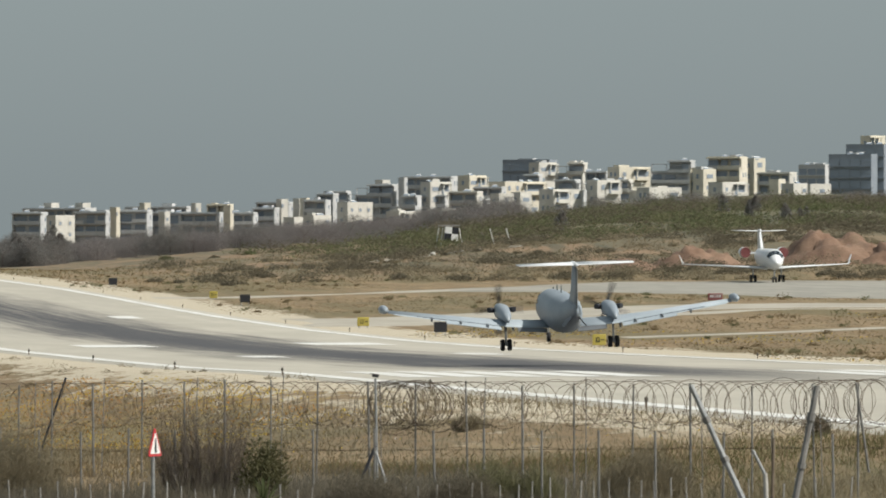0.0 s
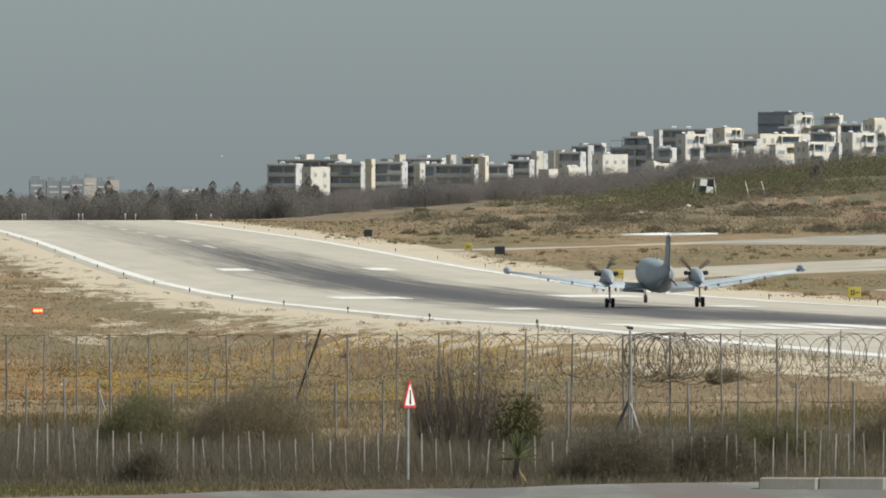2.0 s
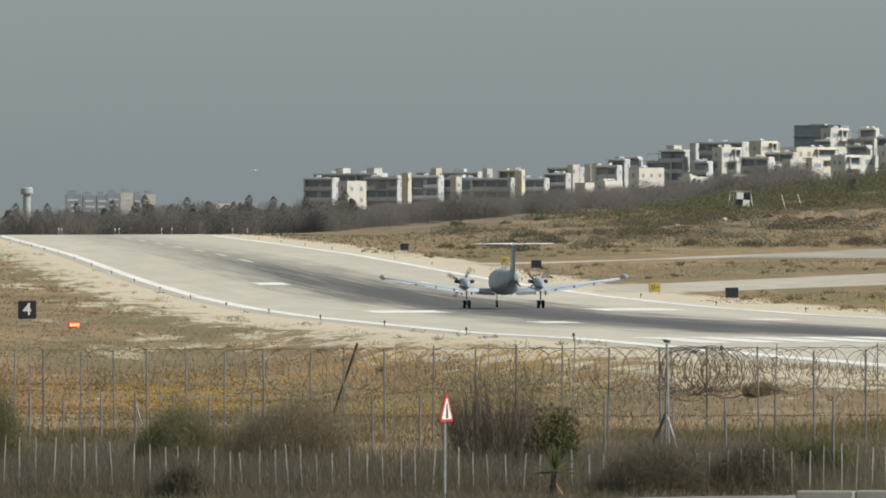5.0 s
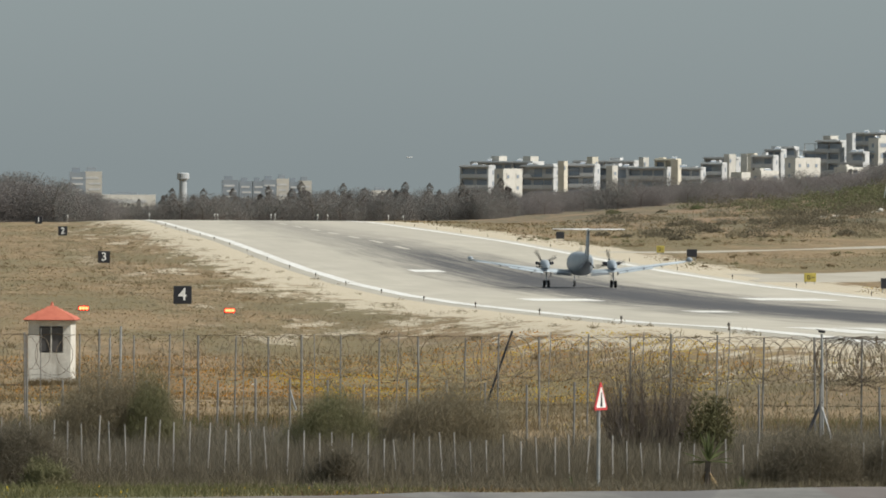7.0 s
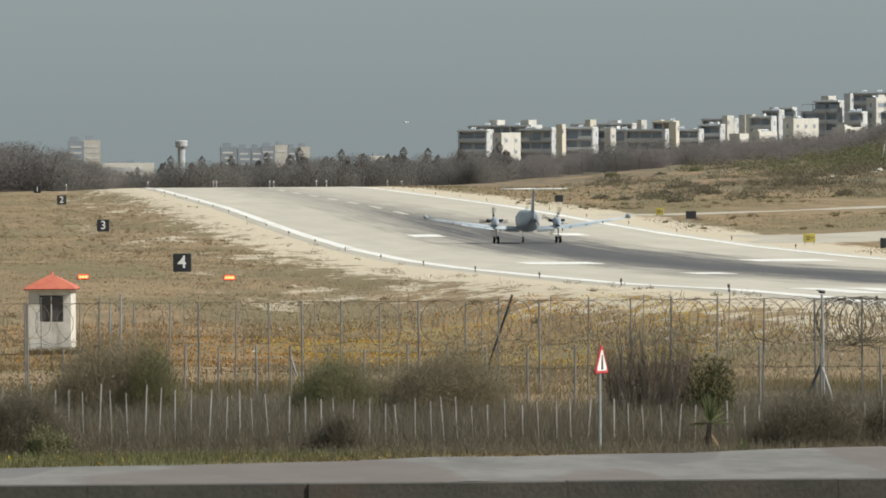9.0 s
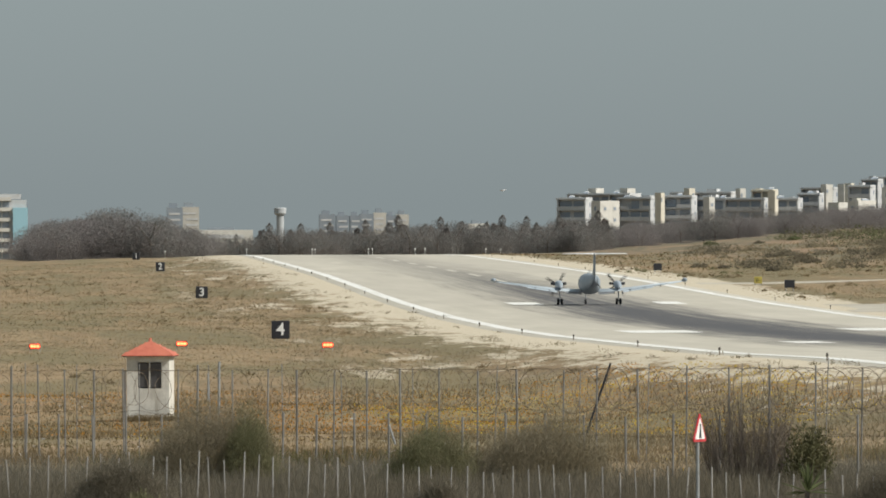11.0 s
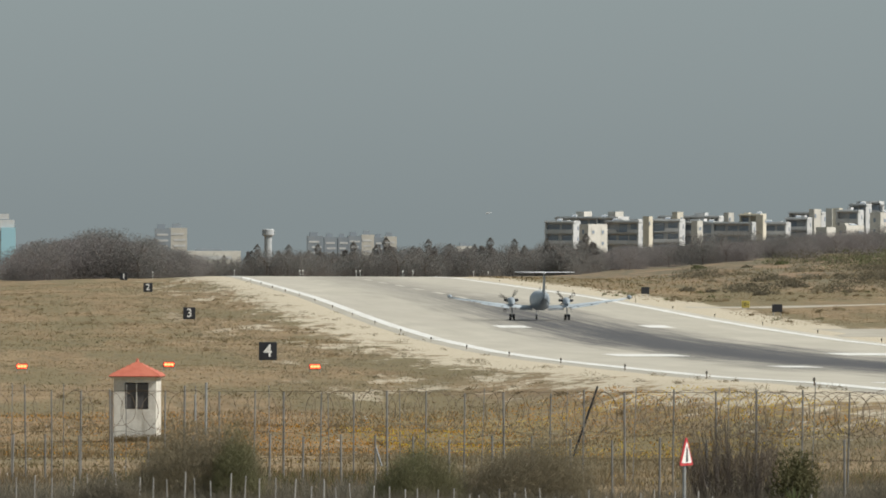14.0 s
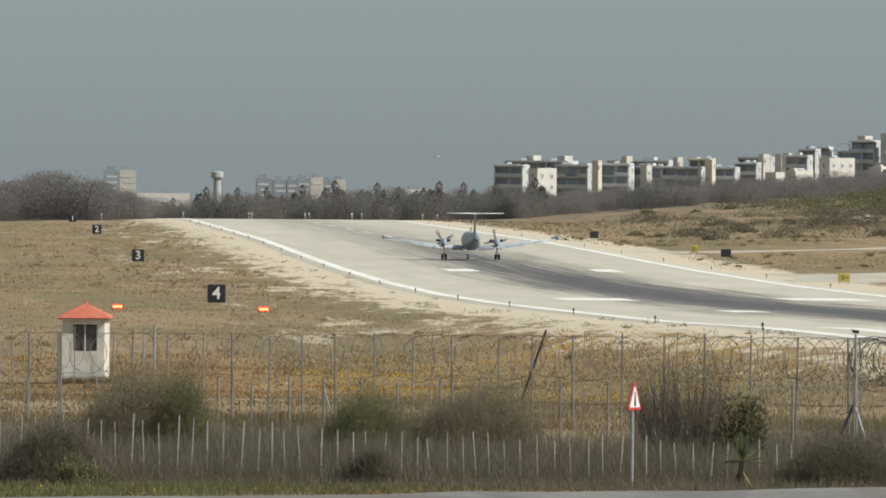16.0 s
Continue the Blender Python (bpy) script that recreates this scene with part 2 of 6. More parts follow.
def ground_level(x, y):
    x, y = np.asarray(x, float), np.asarray(y, float)
    run, field, far = runway_level(y), field_level(y), far_side_level(y)
    near = smooth(y, 150, 205)
    z = field + (run - field) * smooth(x, 19, 29) * near
    z = z + (far - z) * smooth(x, 70, 110) * near
    z = z - 0.7 * smooth(-x, -14, 12) * smooth(y, 950, 1300)
    u = x / np.maximum(y, 50)
    ridge = curve(u, 0.03, -0.5, 0.045, -1.6, 0.058, -1.7, 0.066, -0.8, 0.074, 0.45, 0.088, 1.9, 0.1, 4.5, 0.112, 6.9, 0.1237, 8.9, 0.1413, 9.4, 0.2, 9.0)
    rise = curve(y, 1120, 0.0, 1200, 0.12, 1300, 0.42, 1450, 0.62, 1700, 1.0, 2300, 1.35, 3200, 1.4)
    z = z + ridge * rise * smooth(x, 70, 105)
    # dunes on the slope, small unevenness of the field
    z = z + smooth(y, 1150, 1250) * smooth(u, 0.06, 0.1) * (0.9 * wave(x, y, 16, 1.0) + 0.35 * wave(x, y, 6, 2.0))
    rough = smooth(y, 200, 260) * (1 - smooth(x, 22, 29)) + smooth(x, 68, 80) * smooth(y, 300, 400)
    z = z + rough * (0.10 * wave(x, y, 9, 4.0) + 0.05 * wave(x, y, 3.1, 5.0))
    return z


def level(x, y):
    return float(ground_level(x, y))


def steps(*spans):
    """Grid lines: (from, to, pitch) stretches."""
    out = []
    for a, b, pitch in spans:
        out += list(np.arange(a, b - 1e-6, pitch))
    return np.array(out + [spans[-1][1]])


ROWS = steps((-200, 10, 30), (10, 140, 10), (140, 240, 1.5), (240, 420, 4), (420, 1100, 8), (1100, 1800, 7), (1800, 2600, 25), (2600, 4900, 150))
COLS = steps((-900, -100, 100), (-100, -12, 8), (-12, 34, 1.0), (34, 72, 3), (72, 300, 2.5), (300, 420, 10), (420, 1500, 90))


def sheet(name, xs, ys, material, lift=0.0, level_of=ground_level, tuck=0.0):
    gx, gy = np.meshgrid(xs, ys)
    gz = level_of(gx, gy) + lift
    if tuck:
        # the outer edge dips into the ground
        gz[:, 0] -= tuck
        gz[:, -1] -= tuck
        gz[0, :] -= tuck
        gz[-1, :] -= tuck
    verts = np.stack([gx.ravel(), gy.ravel(), gz.ravel()], 1)
    n, m = len(xs), len(ys)
    i = (np.arange(m - 1)[:, None] * n + np.arange(n - 1)[None, :]).ravel()
    faces = np.stack([i, i + 1, i + n + 1, i + n], 1)
    me = bpy.data.meshes.new(name)
    me.from_pydata(verts.tolist(), [], faces.tolist())
    me.materials.append(material)
    me.shade_smooth()
    return me


def ground_material():
    n = Nodes("dry_field", 0.95)
    x, y, z = n.axes()
    flat = n.scaled(1, 0.10, 1)
    big = n.noise(0.09, 5, 0.65, flat)
    mid = n.noise(0.45, 5, 0.7, flat)
    fine = n.noise(3.2, 3, 0.7)
    speck = n.noise(1.3, 6, 0.8, n.scaled(1, 0.12, 1))
    dry = n.mix(n.step(mid, 0.38, 0.62), (0.180, 0.122, 0.062), (0.25, 0.180, 0.098))
    dry = n.mix(n.step(big, 0.44, 0.58, 0, 0.85), dry, (0.14, 0.115, 0.055))
    dry = n.mix(n.step(fine, 0.52, 0.72, 0, 0.55), dry, (0.095, 0.078, 0.045))
    dry = n.mix(n.step(speck, 0.50, 0.62, 0, 0.7), dry, (0.10, 0.085, 0.048))
    dry = n.mix(n.step(speck, 0.30, 0.42, 0.7, 0.0), dry, (0.27, 0.21, 0.13))
    # pale sand along the runway, ragged
    edge = n.math('ADD', n.step(n.math('ADD', x, n.step(y, 300, 430, -1.5, 0.0)), 17.5, 32.0), n.math('ADD', n.math('MULTIPLY', n.math('SUBTRACT', mid, 0.5), 1.8), n.math('MULTIPLY', n.math('SUBTRACT', speck, 0.5), 1.6)))
    beyond = n.step(x, 66.0, 78.0, 1.0, 0.0)
    sand = n.math('MULTIPLY', n.step(edge, 0.42, 0.66), n.step(n.math('ADD', beyond, n.math('MULTIPLY', n.math('SUBTRACT', mid, 0.5), 1.5)), 0.35, 0.6))
    bare = n.math('MULTIPLY', n.step(n.noise(0.17, 4, 0.65, n.scaled(1, 0.09, 1)), 0.56, 0.63, 0, 0.85), n.math('MULTIPLY', n.step(x, 11, 19), n.step(x, 66, 70, 1.0, 0.0)))
    sand = n.math('MAXIMUM', sand, n.math('MULTIPLY', bare, n.step(y, 380, 460)))
    sand = n.math('MULTIPLY', sand, n.step(y, 202, 230))
    sand = n.math('MULTIPLY', sand, n.step(y, 1560, 1700, 1.0, 0.0))
    pale = n.mix(n.step(fine, 0.4, 0.7), (0.47, 0.415, 0.315), (0.37, 0.32, 0.24))
    c = n.mix(sand, dry, pale)
    # flowers in the strip between fence and field
    strip = n.math('MULTIPLY', n.step(y, 285, 310), n.step(y, 405, 440, 1.0, 0.0))
    strip = n.math('MULTIPLY', strip, n.step(n.noise(1.6, 4, 0.75, n.scaled(1, 0.35, 1)), 0.50, 0.64, 0, 0.8))
    strip = n.math('MULTIPLY', strip, n.step(sand, 0.2, 0.6, 1.0, 0.0))
    bloom = n.mix(n.step(x, 12.0, 18.0), (0.29, 0.145, 0.045), (0.34, 0.245, 0.06))
    c = n.mix(strip, c, bloom)
    # damp green near the front fence
    green = n.math('MULTIPLY', n.step(y, 165, 190, 1.0, 0.0), n.step(big, 0.4, 0.6, 0.2, 0.8))
    c = n.mix(green, c, (0.10, 0.105, 0.045))
    # scrub and bare orange sand on the far slope
    slope = n.math('MULTIPLY', n.step(y, 1120, 1230), n.step(x, 70, 110))
    scrub = n.noise(0.085, 6, 0.72, n.scaled(1, 0.3, 1))
    hill = n.mix(n.step(scrub, 0.44, 0.56), (0.225, 0.152, 0.09), (0.125, 0.106, 0.062))
    hill = n.mix(n.step(n.noise(0.3, 5, 0.75, flat), 0.5, 0.62, 0, 0.8), hill, (0.078, 0.076, 0.048))
    high = n.step(z, 5.0, 8.5)
    hill = n.mix(n.math('MULTIPLY', high, 0.8), hill, n.mix(n.step(scrub, 0.45, 0.6), (0.095, 0.098, 0.054), (0.066, 0.068, 0.046)))
    c = n.mix(slope, c, hill)
    n.colour(c).bump(fine, 0.08, 0.8)
    return n.m


ground = new("ground", sheet("ground", COLS, ROWS, ground_material()))
tagged(ground, "dry grassy airfield ground with sandy shoulders and scrub", "ground", kind="structure")


def runway_material():
    n = Nodes("worn_runway", 0.85)
    x, y, z = n.axes()
    across = n.math('SUBTRACT', x, 48.0)
    off = n.math('ABSOLUTE', across)
    along = n.noise(1.0, 5, 0.7, n.scaled(1.1, 0.02, 1))
    mottled = n.noise(0.25, 5, 0.7, n.scaled(1, 0.12, 1))
    blotch = n.noise(0.09, 4, 0.6, n.scaled(1, 0.05, 1))
    fine = n.noise(6, 3)
    c = n.mix(n.step(mottled, 0.35, 0.7), (0.365, 0.342, 0.285), (0.435, 0.407, 0.345))
    c = n.mix(n.step(blotch, 0.42, 0.62, 0, 0.5), c, (0.36, 0.335, 0.285))
    c = n.mix(n.step(along, 0.5, 0.75, 0, 0.35), c, (0.29, 0.275, 0.24))
    # single skid marks, long and thin, and broad smears
    streak = n.noise(1.0, 5, 0.8, n.scaled(2.6, 0.009, 1))
    skid = n.noise(1.0, 3, 0.7, n.scaled(5.5, 0.016, 1))
    smear = n.noise(1.0, 4, 0.65, n.scaled(0.5, 0.012, 1))
    # tyre rubber down the middle, heaviest at the touchdown zone
    reach = n.math('MULTIPLY', n.step(y, 300, 450), n.step(y, 600, 1250, 1.0, 0.24))
    core = n.step(n.math('ADD', off, n.math('MULTIPLY', n.math('SUBTRACT', streak, 0.5), 9.0)), 1.2, 5.0, 1.0, 0.0)
    wide = n.step(n.math('ADD', off, n.math('MULTIPLY', n.math('SUBTRACT', smear, 0.5), 12.0)), 3.0, 9.0, 0.62, 0.0)
    rubber = n.math('MULTIPLY', reach, n.math('MAXIMUM', core, wide))
    rubber = n.math('MULTIPLY', rubber, n.step(skid, 0.34, 0.58, 0.45, 1.0))
    c = n.mix(n.math('MINIMUM', n.math('MULTIPLY', rubber, 1.7), 0.95), c, (0.042, 0.042, 0.048))
    n.colour(c).bump(fine, 0.01, 0.4)
    n.put(n.b.inputs["Roughness"], n.step(rubber, 0.2, 0.9, 0.88, 0.7))
    return n.m


def paint_material():
    n = Nodes("runway_paint", 0.7)
    wear = n.noise(0.8, 5, 0.7, n.scaled(1, 0.12, 1))
    gone = n.noise(2.4, 4, 0.7, n.scaled(1, 0.2, 1))
    c = n.mix(n.step(wear, 0.42, 0.74, 0, 0.7), (0.65, 0.65, 0.625), (0.45, 0.43, 0.375))
    n.colour(n.mix(n.step(gone, 0.58, 0.7, 0, 0.75), c, (0.40, 0.375, 0.32)))
    return n.m


M_PAINT = paint_material()
RUN_ROWS = ROWS[(ROWS >= 205) & (ROWS <= 1720)]
runway = new("runway", sheet("runway", np.array([30.2, 30.5, *np.linspace(32, 64, 13), 65.6, 65.9]), RUN_ROWS, runway_material(), 0.03, lambda x, y: runway_level(y), 0.15))
tagged(runway, "pale sun-bleached asphalt runway with black tyre marks", "runway", kind="structure")


def stripe(name, x0, x1, y0, y1, lift=0.045, label=""):
    ys = np.unique(np.concatenate([[y0], RUN_ROWS[(RUN_ROWS > y0) & (RUN_ROWS < y1)], [y1]]))
    ob = new(name, sheet(name, np.array([x0, x1]), ys, M_PAINT, lift, lambda x, y: runway_level(y)))
    ob.parent = runway
    return tagged(ob, label)


stripe("edge_line", 31.62, 32.68, 205, 1700)
stripe("edge_line", 63.32, 64.36, 205, 1700)
M_WORN = surface("worn_runway_paint", (0.46, 0.43, 0.37), (0.54, 0.51, 0.45), 0.5, 0.8)
for x0, x1, y0, y1 in ((41.1, 43.8, 835, 852), (54.3, 56.6, 838, 855), (38.2, 43.0, 621, 641), (54.2, 59.6, 634, 655), (41.3, 43.5, 523, 538), (55.2, 57.5, 541, 557)):
    stripe("touchdown_mark", x0, x1, y0, y1, 0.042)
for k in range(5):
    stripe("threshold_bar", 34.8 + 2.1 * k, 36.3 + 2.1 * k, 366, 398, 0.042)
    stripe("threshold_bar", 53.0 + 2.1 * k, 54.5 + 2.1 * k, 366, 398, 0.042)
for y0 in range(1010, 1400, 60):
    dash = stripe("centre_dash", 48.6, 49.2, y0, y0 + 28, 0.042, "worn centreline dash")
    dash.data.materials[0] = M_WORN


# ---- taxiways and paths ----
def pale_asphalt(name, a, b):
    n = Nodes(name, 0.88)
    m = n.noise(0.2, 5, 0.7, n.scaled(1, 0.25, 1))
    f = n.noise(5, 3)
    n.colour(n.mix(n.step(m, 0.35, 0.68), a, b)).bump(f, 0.02, 0.4)
    return n.m


M_TAXI = pale_asphalt("bleached_taxiway", (0.32, 0.295, 0.245), (0.39, 0.36, 0.30))
M_APRON = pale_asphalt("grey_apron", (0.235, 0.225, 0.195), (0.30, 0.285, 0.245))


def strip(name, ys, lefts, rights, label, lift=0.04, n=24, material=None):
    """A paved band between two lines, given as knots over the distance."""
    yy = np.linspace(ys[0], ys[-1], max(6, int((ys[-1] - ys[0]) / 8)))
    a, b = np.interp(yy, ys, lefts), np.interp(yy, ys, rights)
    s = np.linspace(0, 1, n)
    gx = a[:, None] + (b - a)[:, None] * s[None, :]
    gy = np.repeat(yy[:, None], n, 1)
    gz = np.maximum(ground_level(gx, gy), np.where(gx < 72, runway_level(gy), -9)) + lift
    gz[:, 0] -= 0.25
    gz[:, -1] -= 0.25
    gz[0, :] -= 0.25
    gz[-1, :] -= 0.25
    verts = np.stack([gx.ravel(), gy.ravel(), gz.ravel()], 1)
    m = len(yy)
    i = (np.arange(m - 1)[:, None] * n + np.arange(n - 1)[None, :]).ravel()
    me = bpy.data.meshes.new(name)
    me.from_pydata(verts.tolist(), [], np.stack([i, i + 1, i + n + 1, i + n], 1).tolist())
    me.materials.append(material or M_TAXI)
    me.shade_smooth()
    return tagged(new(name, me), label, "taxiway", kind="structure")


strip("taxiway", (770, 788, 800, 830, 842), (65.7, 65.7, 65.7, 65.7, 65.7), (88, 110, 330, 330, 110), "pale asphalt taxiway leaving the runway", n=80)
strip("perimeter_path", (668, 679), (77, 77), (300, 300), "narrow pale service track across the grass", n=80)
strip("apron", (846, 885, 925, 965, 985, 1005, 1030, 1095), (128, 124, 117, 106, 96, 96, 108, 127), (330,) * 8, "grey asphalt apron under the parked jet", n=80, material=M_APRON)
strip("far_track", (986, 1002), (66.5, 66.5), (112, 112), "narrow pale track beyond the taxiway", n=24, lift=0.05)
strip("dune_track", (1330, 1352), (118, 119), (131, 132), "short pale sandy track on the slope", n=12)


# ---- aircraft ----
def ring(y, cx, cz, rx, rz, n=20, power=2.0):
    out = []
    for k in range(n):
        a = k * math.tau / n
        c, s = math.cos(a), math.sin(a)
        out.append((cx + rx * math.copysign(abs(c) ** (2 / power), c), y, cz + rz * math.copysign(abs(s) ** (2 / power), s)))
    return out


def blade_section(x, lead, trail, z, thick, n=5):
    """A wing section at span x: chord from lead to trail (along y, nose at +y), with a rounded front and sharp back."""
    top, low = [], []
    for k in range(n + 1):
        s = k / n
        y = lead + (trail - lead) * s
        t = thick * (2.6 * math.sqrt(max(s, 0)) * (1 - s) * 0.75 + 0.04)
        top.append((x, y, z + t))
        low.append((x, y, z - t * 0.6))
    return top + low[::-1]


def wing(bm, sections):
    loft(bm, [blade_section(*s) for s in sections])


def propeller(parent, x, y, z, r, blades, name="propeller"):
    hub = new(name)
    hub.parent = parent
    hub.matrix_basis = pose(x, y, z)
    bm = fresh()
    loft(bm, [ring(-0.15, 0, 0, 0.17, 0.17, 12), ring(0.1, 0, 0, 0.16, 0.16, 12), ring(0.3, 0, 0, 0.1, 0.1, 12), ring(0.4, 0, 0, 0.02, 0.02, 12)])
    part("spinner", bm, M_METAL, hub, smooth=True)
    for k in range(blades):
        bm = fresh()
        loft(bm, [blade_section(0.1, 0.06, -0.06, 0, 0.03), blade_section(0.5 * r, 0.09, -0.09, 0, 0.02), blade_section(0.85 * r, 0.09, -0.09, 0, 0.015), blade_section(r, 0.05, -0.06, 0, 0.01)])
        part("blade", bm, M_BLADE, hub, at=pose(0, 0, 0, 0, k * 360 / blades, 0) @ pose(0, 0, 0, 55, 0, 0))
    return hub


def wheel(parent, x, y, z, r, w):
    hub = new("wheel")
    hub.parent = parent
    hub.matrix_basis = pose(x, y, z)
    bm = fresh()
    prof = [(-w / 2, r * 0.62), (-w / 2, r * 0.9), (-w * 0.3, r), (w * 0.3, r), (w / 2, r * 0.9), (w / 2, r * 0.62)]
    loft(bm, [[(px, pr * math.cos(k * math.tau / 20), pr * math.sin(k * math.tau / 20)) for k in range(20)] for px, pr in prof])
    part("tyre", bm, M_TYRE, hub)
    bm = fresh()
    tube(bm, (-w * 0.53, 0, 0), (w * 0.53, 0, 0), r * 0.5, r * 0.5, 14)
    part("rim", bm, M_METAL, hub)


SIZE = 0.975        # the aircraft's true size against the drawn one


def turboprop():
    """Twin turboprop with a high T tail; the base is on the ground below the main wheels, the nose towards +y."""
    t = thing("turboprop_aircraft", "grey twin turboprop aircraft rolling out on the runway after landing", "aircraft", pose(50, 460, 3))
    bm = fresh()
    loft(bm, [ring(5.55, 0, 1.45, 0.05, 0.05), ring(5.3, 0, 1.47, 0.28, 0.25), ring(4.7, 0, 1.52, 0.48, 0.45), ring(3.9, 0, 1.68, 0.64, 0.66),
              ring(3.2, 0, 1.85, 0.76, 0.86), ring(1.5, 0, 1.86, 0.82, 0.94, 20, 2.5), ring(-1.2, 0, 1.86, 0.82, 0.94, 20, 2.5), ring(-2.8, 0, 1.88, 0.80, 0.90, 20, 2.4),
              ring(-4.3, 0, 1.98, 0.60, 0.72), ring(-5.7, 0, 2.16, 0.36, 0.50), ring(-6.7, 0, 2.34, 0.14, 0.27), ring(-7.0, 0, 2.42, 0.04, 0.12)])
    part("fuselage", bm, M_PLANE, t, "grey painted fuselage", True)
    bm = fresh()
    for sx in (-1, 1):
        loft(bm, [[(sx * 0.1, 4.05, 2.2), (sx * 0.55, 3.75, 2.15), (sx * 0.6, 3.35, 2.42), (sx * 0.12, 3.5, 2.62)], [(sx * 0.1, 4.02, 2.19), (sx * 0.54, 3.72, 2.14), (sx * 0.58, 3.32, 2.41), (sx * 0.12, 3.47, 2.6)]])
    part("windscreen", bm, M_GLASS, t, "dark cockpit glass")
    for sx in (-1, 1):
        for k in range(6):
            bm = fresh()
            tube(bm, (sx * 0.64, 2.6 - 0.75 * k, 2.12), (sx * 0.776, 2.6 - 0.75 * k, 2.12), 0.12, 0.12, 14)
            part("cabin_window", bm, M_GLASS, t)
    rise = math.tan(radians(8.0))
    for sx in (-1, 1):
        bm = fresh()
        secs = [(0.3, 1.35, -0.95, 1.26, 0.17), (2.6, 1.2, -0.95, 1.38, 0.16), (4.2, 0.85, -0.85, 1.38 + 1.6 * rise, 0.12), (8.35, 0.35, -0.62, 1.38 + 5.75 * rise, 0.07)]
        wing(bm, [(sx * q[0], *q[1:]) for q in secs])
        cock = pose(0, 1.2, 1.3, 4.5, 0, 0) @ pose(0, -1.2, -1.3)       # the wing's set angle
        w = part("wing", bm, M_WING, t, "pale grey tapered wing", True, at=cock)
        # the inboard flap's shade is painted on with the dark material
        for x0, x1, y0, y1, z0, z1, chord, mt, lb in ((0.75, 2.15, -0.93, -0.93, 1.26, 1.36, 0.5, M_PLANE_DARK, "inboard flap with its shade put into dark paint"), (2.95, 5.6, -0.9, -0.8, 1.42, 1.40 + 2.95 * rise, 0.42, M_WING, "lowered flap")):
            bm = fresh()
            drop = math.sin(radians(14)) * chord
            back = math.cos(radians(14)) * chord
            loft(bm, [[(sx * px, py, pz), (sx * px, py - back, pz - drop), (sx * px, py - back, pz - drop - 0.02), (sx * px, py, pz - 0.09)] for px, py, pz in ((x0, y0, z0), (x1, y1, z1))])
            part("flap", bm, mt, w, lb)
        bm = fresh()
        wing(bm, [(sx * 5.6, -0.76, -1.02, 1.38 + 2.85 * rise, 0.035), (sx * 8.1, -0.6, -0.82, 1.38 + 5.45 * rise, 0.03)])
        part("aileron", bm, M_WING, w)
        bm = fresh()
        loft(bm, [[(sx * px, py, pz + 0.03), (sx * px, py - 0.07, pz + 0.03), (sx * px, py - 0.07, pz - 0.02), (sx * px, py, pz - 0.02)] for px, py, pz in ((3.0, -0.84, 1.42), (7.0, -0.66, 1.38 + 4.4 * rise))])
        part("hinge_gap", bm, M_PLANE_DARK, w, "dark hinge line")
        for k, px in enumerate((3.6, 4.9, 6.3)):
            bm = fresh()
            box(bm, sx * px, -0.95 + 0.04 * k, 1.26 + (px - 2.6) * rise, 0.06, 0.5, 0.16)
            part("hinge_fairing", bm, M_PLANE_DARK, w)
        bm = fresh()
        zt = 1.38 + 5.8 * rise
        loft(bm, [ring(0.95, sx * 8.55, zt, 0.03, 0.03, 14), ring(0.7, sx * 8.55, zt, 0.17, 0.15, 14), ring(0.1, sx * 8.55, zt, 0.24, 0.21, 14), ring(-0.5, sx * 8.55, zt, 0.2, 0.18, 14), ring(-0.95, sx * 8.55, zt, 0.1, 0.1, 14)])
        part("wingtip_pod", bm, M_PLANE, t, "rounded antenna pod on the wingtip", True)
        bm = fresh()
        ex, ez = sx * 2.62, 1.78
        loft(bm, [ring(2.75, ex, ez, 0.2, 0.22, 16), ring(2.3, ex, ez, 0.31, 0.36, 16, 2.4), ring(1.2, ex, ez, 0.35, 0.38, 16, 2.4), ring(-0.2, ex, ez - 0.08, 0.27, 0.28, 16), ring(-1.1, ex, ez - 0.25, 0.08, 0.1, 16)])
        nac = part("nacelle", bm, M_PLANE, t, "engine nacelle with exhaust stubs", True)
        for ss in (-1, 1):
            bm = fresh()
            tube(bm, (ex + ss * 0.28, 2.0, ez + 0.05), (ex + ss * 0.62, 1.6, ez + 0.1), 0.12, 0.13, 12)
            part("exhaust_stub", bm, M_BLACK, nac)
        # main gear: two wheels on one strut
        bm = fresh()
        tube(bm, (ex, 0.1, 1.3), (ex, 0.0, 0.28), 0.06, 0.05, 10)
        tube(bm, (ex, 0.5, 1.25), (ex, 0.03, 0.6), 0.03, 0.03, 8)
        tube(bm, (ex - 0.24, 0, 0.28), (ex + 0.24, 0, 0.28), 0.04, 0.04, 8)
        part("main_gear_strut", bm, M_METAL, t)
        for ss in (-1, 1):
            wheel(t, ex + ss * 0.17, 0, 0.28, 0.28, 0.19)
            bm = fresh()
            box(bm, ex + ss * 0.36, 0.1, 0.95, 0.02, 0.8, 0.32)
            part("gear_door", bm, M_PLANE_DARK, t)
    bm = fresh()
    tube(bm, (0, 4.6, 1.2), (0, 4.55, 0.26), 0.05, 0.045, 10)
    part("nose_gear_strut", bm, M_METAL, t)
    wheel(t, 0, 4.55, 0.25, 0.25, 0.17)
    # fin and tailplane
    bm = fresh()
    secs = [(-3.3, -6.85, 2.45, 0.15), (-4.3, -6.9, 2.8, 0.17), (-4.85, -7.0, 3.15, 0.15), (-5.7, -7.35, 4.45, 0.11)]
    loft(bm, [[(p[2], p[1], q) for p, q in ((pp, s[2]) for pp in blade_section(0, s[0], s[1], 0, s[3] * 0.9))] for s in secs])
